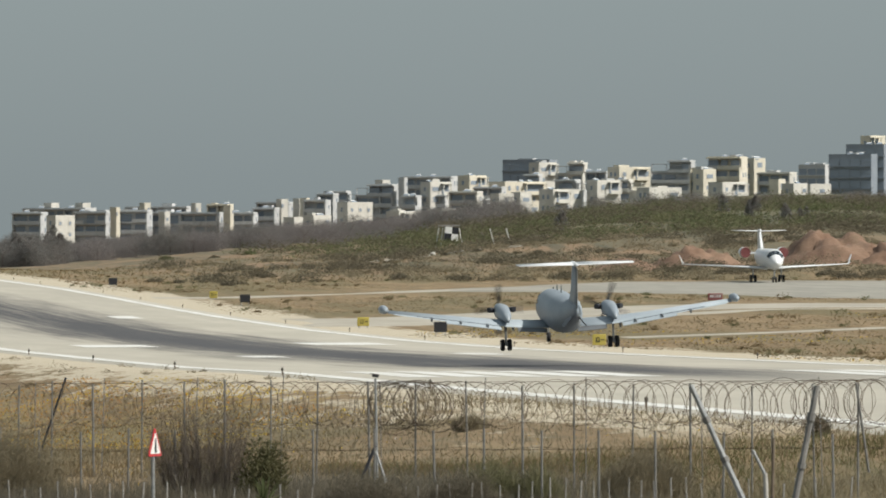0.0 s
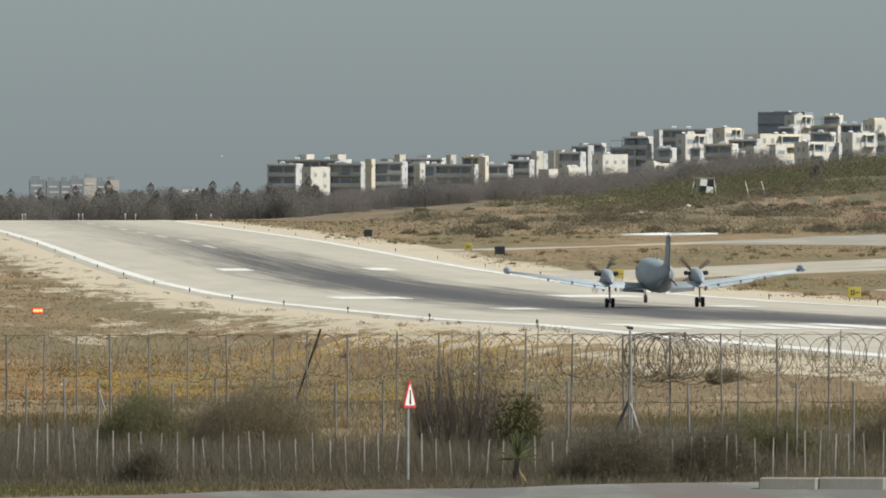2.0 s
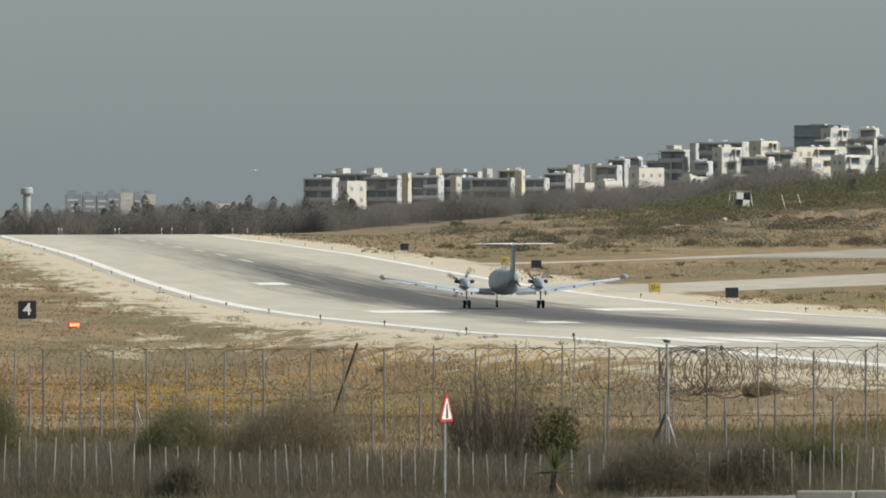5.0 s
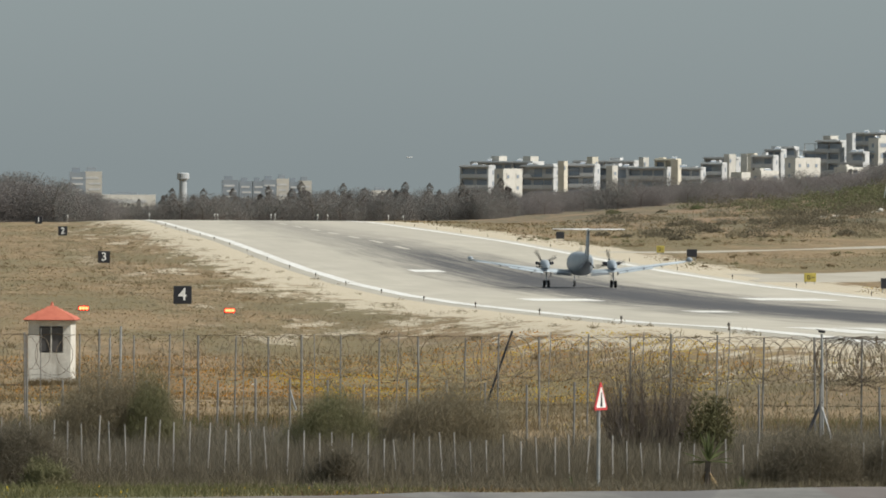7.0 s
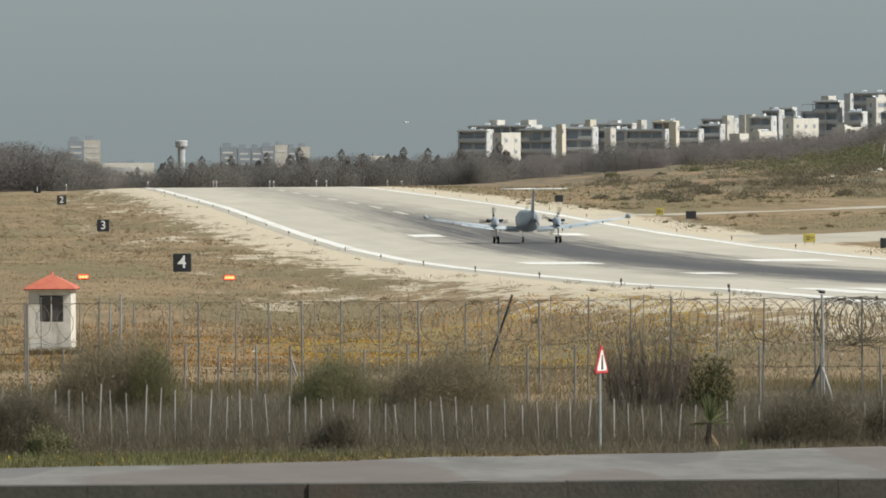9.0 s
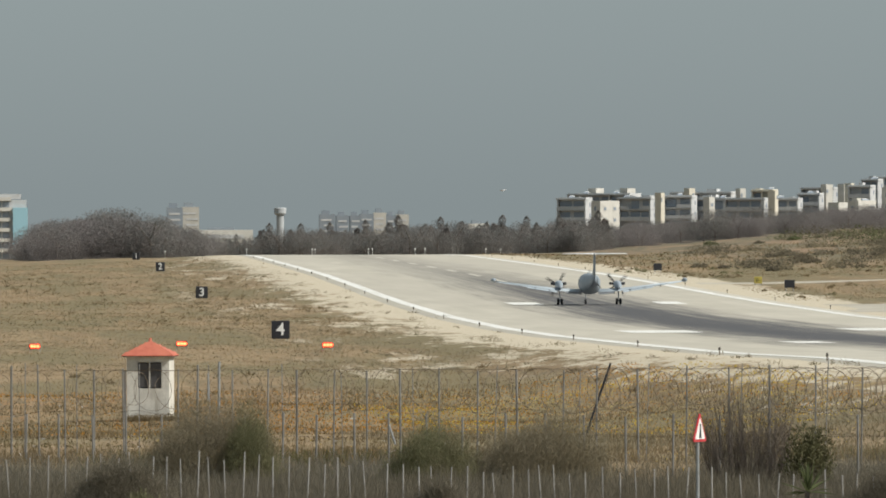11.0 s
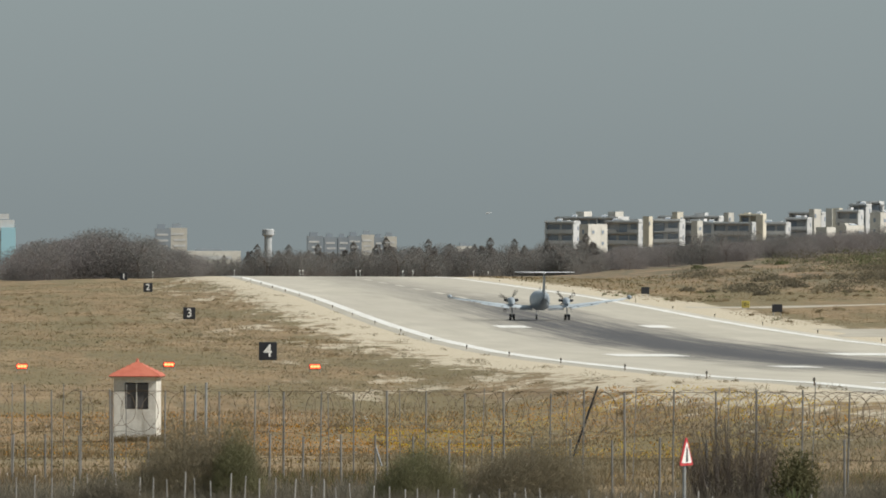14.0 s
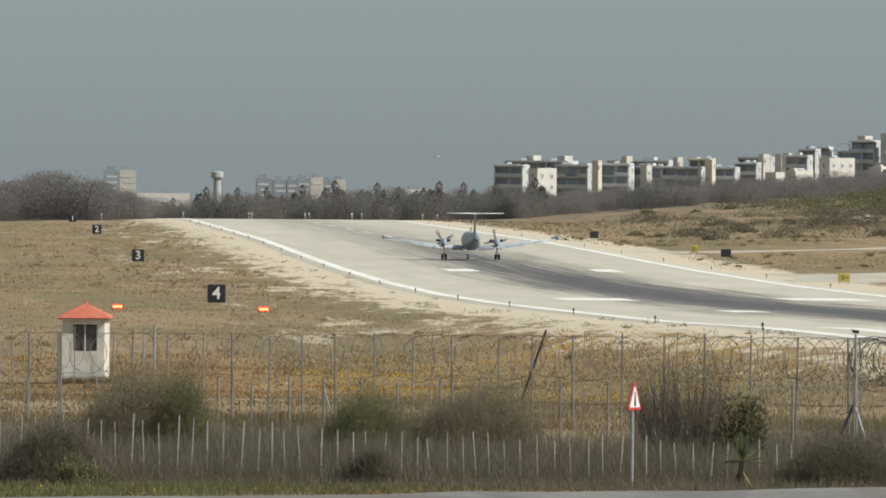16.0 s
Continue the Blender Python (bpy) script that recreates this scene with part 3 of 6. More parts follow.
    part("fin", bm, M_PLANE, t, "tall swept fin", True)
    bm = fresh()
    secs = [(-6.8, -7.35, 2.45, 0.07), (-7.3, -7.7, 4.4, 0.05)]
    loft(bm, [[(p[2], p[1], s[2]) for p in blade_section(0, s[0], s[1], 0, s[3])] for s in secs])
    part("rudder", bm, M_PLANE_DARK, t, "darker rudder")
    bm = fresh()
    loft(bm, [ring(-5.5, 0, 4.53, 0.02, 0.02, 12), ring(-5.9, 0, 4.54, 0.13, 0.12, 12), ring(-7.2, 0, 4.54, 0.1, 0.1, 12), ring(-7.75, 0, 4.54, 0.03, 0.03, 12)])
    part("tail_bullet", bm, M_PLANE_WHITE, t, smooth=True)
    for sx in (-1, 1):
        bm = fresh()
        wing(bm, [(0.0, -5.85, -7.15, 4.56, 0.085), (sx * 2.8, -6.45, -7.2, 4.58, 0.05)])
        tp = part("tailplane", bm, M_PLANE_WHITE, t, "pale horizontal tailplane", True)
        bm = fresh()
        wing(bm, [(sx * 0.1, -7.15, -7.55, 4.55, 0.03), (sx * 2.75, -7.2, -7.45, 4.575, 0.02)])
        part("elevator", bm, M_PLANE_WHITE, tp)
        bm = fresh()
        wing(bm, [(sx * 0.2, -5.2, -6.6, 2.0, 0.03), (sx * 0.55, -5.6, -6.6, 1.55, 0.02)])
        part("ventral_strake", bm, M_PLANE_DARK, t)
    for py, pz, h in ((0.6, 2.68, 0.42), (-1.0, 2.68, 0.5), (2.2, 2.66, 0.22)):
        bm = fresh()
        loft(bm, [[(-0.02, py + 0.14, pz), (0.02, py + 0.14, pz), (0.02, py - 0.14, pz), (-0.02, py - 0.14, pz)], [(-0.01, py - 0.02, pz + h), (0.01, py - 0.02, pz + h), (0.01, py - 0.14, pz + h), (-0.01, py - 0.14, pz + h)]])
        part("blade_antenna", bm, M_PLANE_DARK, t)
    for px, py in ((0.3, -2.2), (-0.25, -3.2), (0.0, 1.2)):
        bm = fresh()
        tube(bm, (px, py, 1.2 + 0.12 * max(0, -py - 1)), (px, py - 0.06, 0.72 + 0.12 * max(0, -py - 1)), 0.03, 0.015, 6)
        part("whip_antenna", bm, M_PLANE_DARK, t)
    props = [propeller(t, sx * 2.62 * SIZE, 2.85 * SIZE, 1.78 * SIZE, 1.2, 4) for sx in (-1, 1)]
    for ob in t.children:
        if ob not in props:
            ob.matrix_basis = Matrix.Scale(SIZE, 4) @ ob.matrix_basis
    return t, props


aircraft, aircraft_props = turboprop()


# ---- plants ----
def twigs(name, rng, count, place, reach, wide, material, up=0.6, cup=None):
    """Many small slender leaves or twigs: place(rng) gives roots, reach their length, up how steeply they stand."""
    p = place(rng, count)
    way = rng.normal(size=(count, 3))
    way[:, 2] = np.abs(way[:, 2]) * up + up * 0.6
    way /= np.linalg.norm(way, axis=1)[:, None]
    size = reach * rng.uniform(0.5, 1.3, (count, 1))
    side = np.cross(way, rng.normal(size=(count, 3)))
    side /= np.linalg.norm(side, axis=1)[:, None] + 1e-9
    side *= wide * rng.uniform(0.6, 1.4, (count, 1))
    verts = np.stack([p - side, p + side, p + way * size + side * 0.5, p + way * size - side * 0.5], 1).reshape(-1, 3)
    faces = np.arange(count * 4).reshape(-1, 4)
    me = bpy.data.meshes.new(name)
    me.from_pydata(verts.tolist(), [], faces.tolist())
    me.materials.append(material)
    return me


def dome(sx, sy, h, lumps=7, seed=1, low=0.0):
    """Points through the outer part of a lumpy mound."""
    rs = np.random.default_rng(seed)
    centres = np.stack([rs.uniform(-0.6, 0.6, lumps) * sx, rs.uniform(-0.6, 0.6, lumps) * sy, rs.uniform(0.15, 0.6, lumps) * h], 1)
    sizes = np.stack([rs.uniform(0.3, 0.5, lumps) * sx, rs.uniform(0.3, 0.5, lumps) * sy, rs.uniform(0.28, 0.42, lumps) * h], 1)

    centres[0], sizes[0] = (0, 0, 0.12 * h), (0.72 * sx, 0.72 * sy, 0.8 * h)

    def place(rng, count):
        k = np.where(rng.random(count) < 0.45, 0, rng.integers(0, lumps, count))
        d = rng.normal(size=(count, 3))
        d /= np.linalg.norm(d, axis=1)[:, None]
        p = centres[k] + d * sizes[k] * rng.uniform(0.45, 1.05, (count, 1)) ** 0.6
        p[:, 2] = np.maximum(p[:, 2], low + rng.uniform(0, 0.1, count))
        return p
    return place


# far crowns: distance haze is put into these pale grey base colours
M_TREE = leafy("hazed_far_foliage", (0.18, 0.182, 0.175), (0.21, 0.208, 0.196), (0.205, 0.184, 0.172))
M_TREE_DRY = leafy("hazed_twig_crown", (0.19, 0.178, 0.175), (0.245, 0.225, 0.22), (0.215, 0.195, 0.188))
M_OLIVE = leafy("olive_scrub", (0.15, 0.15, 0.08), (0.205, 0.20, 0.112), (0.19, 0.172, 0.105))
M_DRYGRASS = leafy("dry_grass", (0.165, 0.128, 0.076), (0.235, 0.186, 0.114), (0.195, 0.145, 0.082))
M_DRYBRUSH = leafy("dry_brush", (0.225, 0.194, 0.134), (0.28, 0.244, 0.172), (0.245, 0.21, 0.14))
M_DARKBRUSH = leafy("dark_brush", (0.135, 0.12, 0.09), (0.20, 0.176, 0.132), (0.17, 0.147, 0.106))
M_GREYBRUSH = leafy("grey_brush", (0.155, 0.146, 0.122), (0.205, 0.188, 0.156), (0.18, 0.163, 0.126))
M_ORANGEBLOOM = leafy("orange_bloom", (0.40, 0.17, 0.03), (0.48, 0.23, 0.04), (0.44, 0.24, 0.045))
M_GREENLEAF = leafy("green_leaf", (0.075, 0.08, 0.032), (0.13, 0.128, 0.055), (0.10, 0.092, 0.042))
M_WEED = leafy("dull_weed", (0.125, 0.13, 0.06), (0.175, 0.17, 0.085), (0.15, 0.14, 0.07))
M_LEAFBUSH = leafy("broad_leaf", (0.085, 0.085, 0.042), (0.15, 0.142, 0.075), (0.12, 0.108, 0.058))
M_BLOOM = leafy("yellow_bloom", (0.55, 0.40, 0.04), (0.62, 0.48, 0.06), (0.5, 0.3, 0.03))


def spires(w, h, seed, low):
    """Points through several narrow pointed crowns of unequal height."""
    rs = np.random.default_rng(seed)
    m = 5
    foot = np.stack([rs.uniform(-0.42, 0.42, m) * w, rs.uniform(-0.3, 0.3, m) * w], 1)
    tall = rs.uniform(0.68, 0.95, m) * h
    tall[0] = h
    fat = rs.uniform(0.36, 0.5, m) * w

    def place(rng, count):
        k = rng.integers(0, m, count)
        s = rng.uniform(0, 1, count) ** 1.25
        r = fat[k] * (1 - s) ** 0.55 * (0.8 + 0.35 * np.sin(s * 23 + k)) * rng.uniform(0.35, 1.05, count) ** 0.5
        a = rng.uniform(0, math.tau, count)
        return np.stack([foot[k, 0] + r * np.cos(a), foot[k, 1] + r * np.sin(a), low + s * (tall[k] - low)], 1)
    return place


def tree(seed, h, w, material, label):
    rng = np.random.default_rng(seed)
    t = thing("tree", label, "tree", pose(0, 0, 0), "trees beyond the airfield")
    bm = fresh()
    tube(bm, (0, 0, -0.3), (0.1, 0, h * 0.5), 0.05 * h * 0.6, 0.02 * h, 7)
    for k in range(5):
        a = k * 1.3 + seed
        tube(bm, (0.05, 0, h * (0.25 + 0.05 * k)), (math.cos(a) * w * 0.33, math.sin(a) * w * 0.33, h * (0.55 + 0.07 * k)), 0.015 * h, 0.006 * h, 5)
    part("trunk", bm, M_BARK, t)
    shape = spires(w, h, seed, 0.03 * h) if seed in (12, 14) else dome(w, w * 0.8, h, 14, seed, 0.03 * h)
    me = twigs("crown", rng, 15000, shape, 0.03 * h, 0.0055 * h, material, 0.5)
    part("crown", me, None, t)
    return t


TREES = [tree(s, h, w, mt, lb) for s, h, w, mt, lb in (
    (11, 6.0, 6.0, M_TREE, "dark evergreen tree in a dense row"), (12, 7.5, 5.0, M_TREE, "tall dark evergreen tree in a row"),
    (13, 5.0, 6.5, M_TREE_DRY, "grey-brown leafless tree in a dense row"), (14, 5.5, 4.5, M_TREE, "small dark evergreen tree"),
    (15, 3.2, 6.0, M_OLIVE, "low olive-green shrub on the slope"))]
TREE_USED = set()


def plant(kind, x, y, size=1.0, turn=0.0, sink=0.0):
    m = pose(x, y, level(x, y) - sink, 0, 0, turn) @ Matrix.Scale(size, 4)
    if kind not in TREE_USED:
        TREE_USED.add(kind)
        TREES[kind].matrix_basis = m
        return TREES[kind]
    ob = copy_thing(TREES[kind], pose(0, 0, 0))
    ob.matrix_basis = m
    return ob


rng = random.Random(5)
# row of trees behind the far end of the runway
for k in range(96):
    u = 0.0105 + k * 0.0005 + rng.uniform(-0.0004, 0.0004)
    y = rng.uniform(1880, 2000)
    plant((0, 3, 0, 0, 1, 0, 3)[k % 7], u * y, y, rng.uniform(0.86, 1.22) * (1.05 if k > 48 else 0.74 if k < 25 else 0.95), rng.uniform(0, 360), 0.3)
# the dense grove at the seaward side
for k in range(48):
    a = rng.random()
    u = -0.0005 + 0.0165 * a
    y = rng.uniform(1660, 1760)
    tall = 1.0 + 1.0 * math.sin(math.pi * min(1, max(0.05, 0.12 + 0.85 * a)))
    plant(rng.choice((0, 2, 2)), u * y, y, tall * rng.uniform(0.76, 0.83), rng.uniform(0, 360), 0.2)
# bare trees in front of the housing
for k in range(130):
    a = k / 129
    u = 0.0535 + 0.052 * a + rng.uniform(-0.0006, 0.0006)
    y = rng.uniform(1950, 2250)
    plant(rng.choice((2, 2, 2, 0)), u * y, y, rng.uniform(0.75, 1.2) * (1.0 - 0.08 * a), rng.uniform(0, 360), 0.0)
# bushes along the crest of the green slope
for k in range(60):
    u = rng.uniform(0.086, 0.150)
    y = rng.uniform(1780, 1980)
    plant(rng.choice((0, 2, 2)), u * y, y, rng.uniform(0.3, 0.65), rng.uniform(0, 360), 0.3)
for k in range(45):
    u = rng.uniform(0.094, 0.150)
    y = rng.uniform(1330, 1760)
    plant(4 if rng.random() < 0.8 else 3, u * y, y, rng.uniform(0.3, 0.75), rng.uniform(0, 360), 0.3)


# ---- housing on the ridge ----
def apartment(x, y, top, w, floors, style, label, wall=None, storey=3.0, depth=8.0):
    """A terraced house, w across as it is seen, turned so that one side looks to the sun.
    style: block (small windows), loggia (open balconies), low (plain), glass."""
    wall = wall or M_WALL
    rs = random.Random(int(x * 7 + top * 13))
    if style in ("loggia", "glass"):
        turn = rs.uniform(-27, -19)
        depth = min(depth, 2.6 + 0.3 * w)
    else:
        turn = rs.uniform(22, 38)
        depth = min(depth, 2.0 + 0.35 * w)
    a = radians(abs(turn))
    w = max(1.2, (w - depth * math.sin(a)) / math.cos(a))
    base = level(x, y + depth / 2) - 0.5
    h = top - base - 0.4
    t = thing("apartment_house", label, "house", pose(x, y + depth / 2, base, 0, 0, turn) @ pose(0, -depth / 2, 0), "houses on the ridge")
    # the top storey may stand back over part of the width
    side = rs.choice((-1, 1))
    stepped = style == "loggia" and x > 236 and w > 7 and h > 5 and rs.random() < 0.6
    low = h - storey if stepped else h
    uw = w * rs.uniform(0.45, 0.7) if stepped else w
    ux = side * (w - uw) / 2
    front = 0.9 if style == "loggia" else 0.0
    bm = fresh()
    box(bm, 0, (depth + front) / 2, 0, w, depth - front, low)
    if stepped:
        box(bm, ux, (depth + front) / 2 + 0.3, low, uw - 0.02, depth - front - 0.62, storey)
    part("wall", bm, wall, t)

    def parapet(px, pw, z, name="roof_parapet"):
        bm = fresh()
        for sx in (-1, 1):
            box(bm, px + sx * (pw / 2 - 0.15), depth / 2, z, 0.3, depth, 0.5)
        for yy in (0.15, depth - 0.15):
            box(bm, px, yy, z, pw - 0.62, 0.3, 0.5)
        return part(name, bm, wall, t)
    roof = parapet(ux, uw, h)
    if stepped:
        parapet(0, w, low, "terrace_parapet")
        if rs.random() < 0.6:
            # pergola over the open terrace
            fx = -side * uw / 2
            bm = fresh()
            for sx in (-1, 1):
                box(bm, fx + sx * (w - uw) * 0.4, 0.6, low + 0.02, 0.2, 0.2, 2.3)
            box(bm, fx, depth * 0.4, low + 2.3, (w - uw) * 0.9, depth * 0.6, 0.16)
            part("pergola", bm, wall, t)
    for k in range(rs.randint(0, 2) if w > 3.5 else 0):
        bm = fresh()
        bw = rs.uniform(0.14, 0.34) * uw
        box(bm, ux + rs.uniform(-0.3, 0.3) * uw, depth * 0.5 + 0.37 * k + 0.11, h - 0.02 * k, bw, min(3, depth * 0.5), rs.uniform(0.5, 1.3))
        part("roof_hut", bm, wall if rs.random() < 0.6 else M_WALL_GREY, roof)
    for k in range(rs.randint(0, 2) if w > 4 else 0):
        # boiler and panel on the roof
        px, py = ux + rs.uniform(-0.4, 0.4) * uw, rs.uniform(0.3, 0.7) * depth
        bm = fresh()
        tube(bm, (px - 0.6, py, h + 0.8), (px + 0.6, py, h + 0.8), 0.25, 0.25, 8)
        part("water_boiler", bm, M_SIGNWHITE, roof)
        bm = fresh()
        loft(bm, [[(px - 0.7, py - 0.3, h + 0.9), (px + 0.7, py - 0.3, h + 0.9), (px + 0.7, py - 1.4, h + 0.3), (px - 0.7, py - 1.4, h + 0.3)],
                  [(px - 0.7, py - 0.3, h), (px + 0.7, py - 0.3, h), (px + 0.7, py - 1.4, h), (px - 0.7, py - 1.4, h)]])
        part("solar_panel", bm, M_PANE, roof)
    # small windows in the end that looks to the sun
    ex = w / 2 if turn < 0 else -w / 2
    for f in range(floors):
        wz = low - (f + 0.72) * storey
        if wz < 0.4 or depth < 3.5 or style == "glass":
            continue
        for py in ((0.35, 0.7) if depth > 6 else (0.55,)):
            bm = fresh()
            box(bm, ex, front + (depth - front) * py, wz, 0.1, 1.0, 1.2)
            part("window", bm, M_PANE, t)
    if style == "block":
        n = max(1, int(w / 2.6))
        for f in range(floors):
            for k in range(n):
                wx, wz = (k + 0.5) * w / n - w / 2, low - (f + 0.7) * storey
                if wz < 0.4:
                    continue
                if rs.random() < 0.18:
                    continue
                wide = min(w / n * 0.8, rs.choice((0.8, 1.0, 1.8, 2.3)) if x > 236 else 0.75)
                bm = fresh()
                box(bm, wx, -0.03, wz - 0.1, wide + 0.25, 0.1, 1.6)
                win = part("window", bm, wall, t)
                bm = fresh()
                box(bm, wx, -0.085, wz + 0.02, wide, 0.02, rs.choice((1.1, 1.35)) if x > 236 else 0.9)
                part("pane", bm, M_PANE, win)
        if x > 236 and w > 5 and h > 4:
            # a deep balcony across part of the front
            bw, bx = w * rs.uniform(0.35, 0.5), rs.choice((-1, 1)) * w * 0.2
            bm = fresh()
            box(bm, bx, -0.7, low - storey - 0.25, bw, 1.38, 0.22)
            box(bm, bx, -1.33, low - storey - 0.03, bw, 0.12, 0.8)
            for sx in (-1, 1):
                box(bm, bx + sx * (bw / 2 - 0.12), -1.2, low - storey + 0.78, 0.22, 0.22, storey - 1.0)
            box(bm, bx, -0.7, low - 0.22, bw + 0.3, 1.5, 0.2)
            part("balcony", bm, wall, t)
            bm = fresh()
            box(bm, bx, -0.12, low - storey + 0.05, bw * 0.86, 0.06, storey - 0.5)
            part("balcony_glass", bm, M_PANE, t)
    elif style == "loggia":
        n = max(2, int(w / 3.0))
        for f in range(floors + (1 if stepped else 0)):
            z0 = h - (f + 1) * storey
            if z0 < -storey:
                continue
            z0 = max(z0, 0)
            fw, fx, m = (uw, ux, max(1, int(uw / 3.0))) if f == 0 and stepped else (w, 0.0, n)
            bm = fresh()
            box(bm, fx, 0.9, z0 - 0.1 if z0 else 0, fw, 2.6, 0.28)
            part("balcony_slab", bm, wall, t)
            for k in range(m):
                x0 = fx + (k + 0.5) * fw / m - fw / 2
                if rs.random() < 0.86:
                    bm = fresh()
                    box(bm, x0, 0.86, z0 + 0.3, fw / m * rs.uniform(0.62, 0.96), 0.12, storey - 0.8)
                    part("window", bm, M_PANE, t)
                if rs.random() < 0.85:
                    bm = fresh()
                    box(bm, x0, -0.35, z0 + 0.18, fw / m * 0.995, 0.15, 0.85)
                    part("balustrade", bm, wall if rs.random() < 0.7 else M_WALL_GREY, t)
        for k in range(n + 1):
            if rs.random() < 0.3 or k in (0, n):
                bm = fresh()
                px = k * w / n - w / 2
                box(bm, px + (0.25 if k == 0 else -0.25 if k == n else 0), 0.6, 0, 0.45, 1.7, low - 0.02)
                part("pier", bm, wall, t)
        bm = fresh()
        box(bm, ux, 0.8, h - 0.1, uw + 0.4, 2.8, 0.3)
        part("roof_slab", bm, wall, t)
    elif style == "glass":
        for f in range(floors):
            z0 = h - (f + 0.9) * storey
            if z0 < 0:
                continue
            n = max(2, int(w / 2.4))
            for k in range(n):
                bm = fresh()
                box(bm, (k + 0.5) * w / n - w / 2, -0.06, z0, w / n * 0.86, 0.12, storey * 0.62)
                part("window", bm, M_PANE, t)
            bm = fresh()
            box(bm, 0, -0.2, z0 - 0.35, w + 0.3, 0.5, 0.28)
            part("floor_edge", bm, wall, t)
    else:
        for k in range(max(1, int(w / 4))):
            bm = fresh()
            box(bm, w * rs.uniform(-0.35, 0.35), -0.05 - 0.01 * k, h - 1.9, min(1.4, w * 0.25), 0.12, 1.0)
            part("window", bm, M_PANE, t)
    return t


L_BLOCK = "white rendered apartment block with small square windows"
L_LOG = "white terraced apartment house with deep shaded balconies"
L_LOW = "low plain white building at the foot of the ridge"
L_GREY = "grey apartment house partly hidden behind others"
L_GLASS = "dark blue-grey glazed office block"
# fronts turned from the sun get M_WALL_GREY, shade put into the wall colour
apartment(147.0, 2640, 11.5, 9.9, 4, "loggia", L_GREY, M_WALL_GREY)
apartment(157.6, 2680, 12.7, 20.5, 4, "loggia", L_GREY, M_WALL_GREY)
apartment(155.7, 2690, 14.1, 4.3, 4, "low", L_BLOCK)
apartment(164.6, 2690, 14.1, 4.3, 4, "low", L_BLOCK)
apartment(150.7, 2560, 10.5, 7.5, 4, "block", L_BLOCK)
apartment(163.3, 2620, 11.6, 11.4, 4, "loggia", L_LOG, M_WALL_GREY)
apartment(167.8, 2600, 12.7, 2.6, 4, "low", L_BLOCK, M_CREAM)
apartment(175.0, 2625, 12.0, 9.7, 4, "loggia", L_LOG, M_WALL_GREY)
apartment(179.3, 2650, 14.0, 3.0, 4, "low", L_BLOCK, M_CREAM)
apartment(186.6, 2690, 13.1, 19.8, 4, "loggia", L_GREY, M_WALL_GREY)
apartment(180.5, 2590, 11.5, 3.0, 4, "block", L_BLOCK)
apartment(184.5, 2630, 11.4, 10.5, 4, "loggia", L_GREY, M_WALL_GREY)
apartment(194.2, 2660, 13.9, 2.7, 4, "low", L_BLOCK)
apartment(193.0, 2615, 11.3, 12.9, 4, "loggia", L_LOG, M_WALL_GREY)
apartment(200.2, 2650, 13.6, 7.5, 4, "loggia", L_GREY, M_CREAM)
apartment(199.4, 2610, 13.3, 2.6, 4, "low", L_BLOCK, M_CREAM)
apartment(204.6, 2620, 11.3, 7.7, 4, "loggia", L_LOG, M_WALL_GREY)
apartment(212.2, 2640, 12.6, 7.5, 4, "loggia", L_GREY, M_WALL_GREY)
apartment(219.9, 2700, 14.3, 11.4, 4, "loggia", L_GREY, M_WALL_GREY)
apartment(219.8, 2680, 15.0, 3.2, 4, "low", L_BLOCK)
apartment(221.7, 2650, 15.1, 2.0, 4, "low", L_BLOCK)
apartment(215.4, 2580, 9.9, 6.8, 4, "low", L_LOW)
apartment(222.8, 2640, 15.2, 2.2, 4, "block", L_BLOCK, M_CREAM)
apartment(224.6, 2620, 14.7, 7.7, 4, "loggia", L_LOG, M_WALL_GREY)
apartment(220.3, 2570, 10.4, 7.6, 4, "low", L_LOW)
apartment(231.4, 2580, 13.9, 9.6, 4, "block", L_BLOCK)
apartment(236.2, 2720, 16.7, 6.4, 4, "loggia", L_GREY, M_WALL_GREY)
apartment(243.3, 2740, 17.4, 8.7, 4, "loggia", L_GREY, M_WALL_GREY)
apartment(248.5, 2700, 19.2, 12.7, 4, "loggia", L_GREY, M_WALL_GREY)
apartment(251.8, 2720, 20.5, 4.2, 4, "low", L_BLOCK)
apartment(251.9, 2660, 20.9, 1.7, 4, "low", L_GREY, M_WALL_GREY)
apartment(262.9, 2690, 21.4, 16.1, 4, "loggia", L_LOG, M_WALL_GREY)
apartment(259.3, 2640, 19.6, 8.5, 4, "block", L_BLOCK)
apartment(273.4, 2680, 21.5, 8.2, 4, "block", L_BLOCK, M_CREAM)
apartment(249.0, 2620, 15.8, 8.9, 4, "loggia", L_GREY, M_WALL_GREY)
apartment(240.8, 2540, 11.4, 9.3, 4, "block", L_BLOCK)
apartment(258.8, 2640, 16.0, 9.3, 4, "loggia", L_GREY, M_WALL_GREY)
apartment(261.6, 2580, 16.8, 9.4, 4, "loggia", L_LOG)
apartment(251.2, 2520, 12.0, 8.6, 4, "block", L_BLOCK)
apartment(269.5, 2600, 14.8, 12.1, 4, "loggia", L_GREY, M_WALL_GREY)
apartment(269.2, 2560, 16.1, 6.3, 4, "block", L_BLOCK)
apartment(277.6, 2590, 16.5, 5.5, 4, "block", L_BLOCK)
apartment(276.4, 2660, 18.3, 9.4, 4, "loggia", L_GREY, M_WALL_GREY)
apartment(287.4, 2690, 19.8, 16.5, 4, "block", L_BLOCK, M_CREAM)
apartment(302.9, 2800, 26.7, 16.3, 4, "glass", L_GLASS, M_OFFICE)
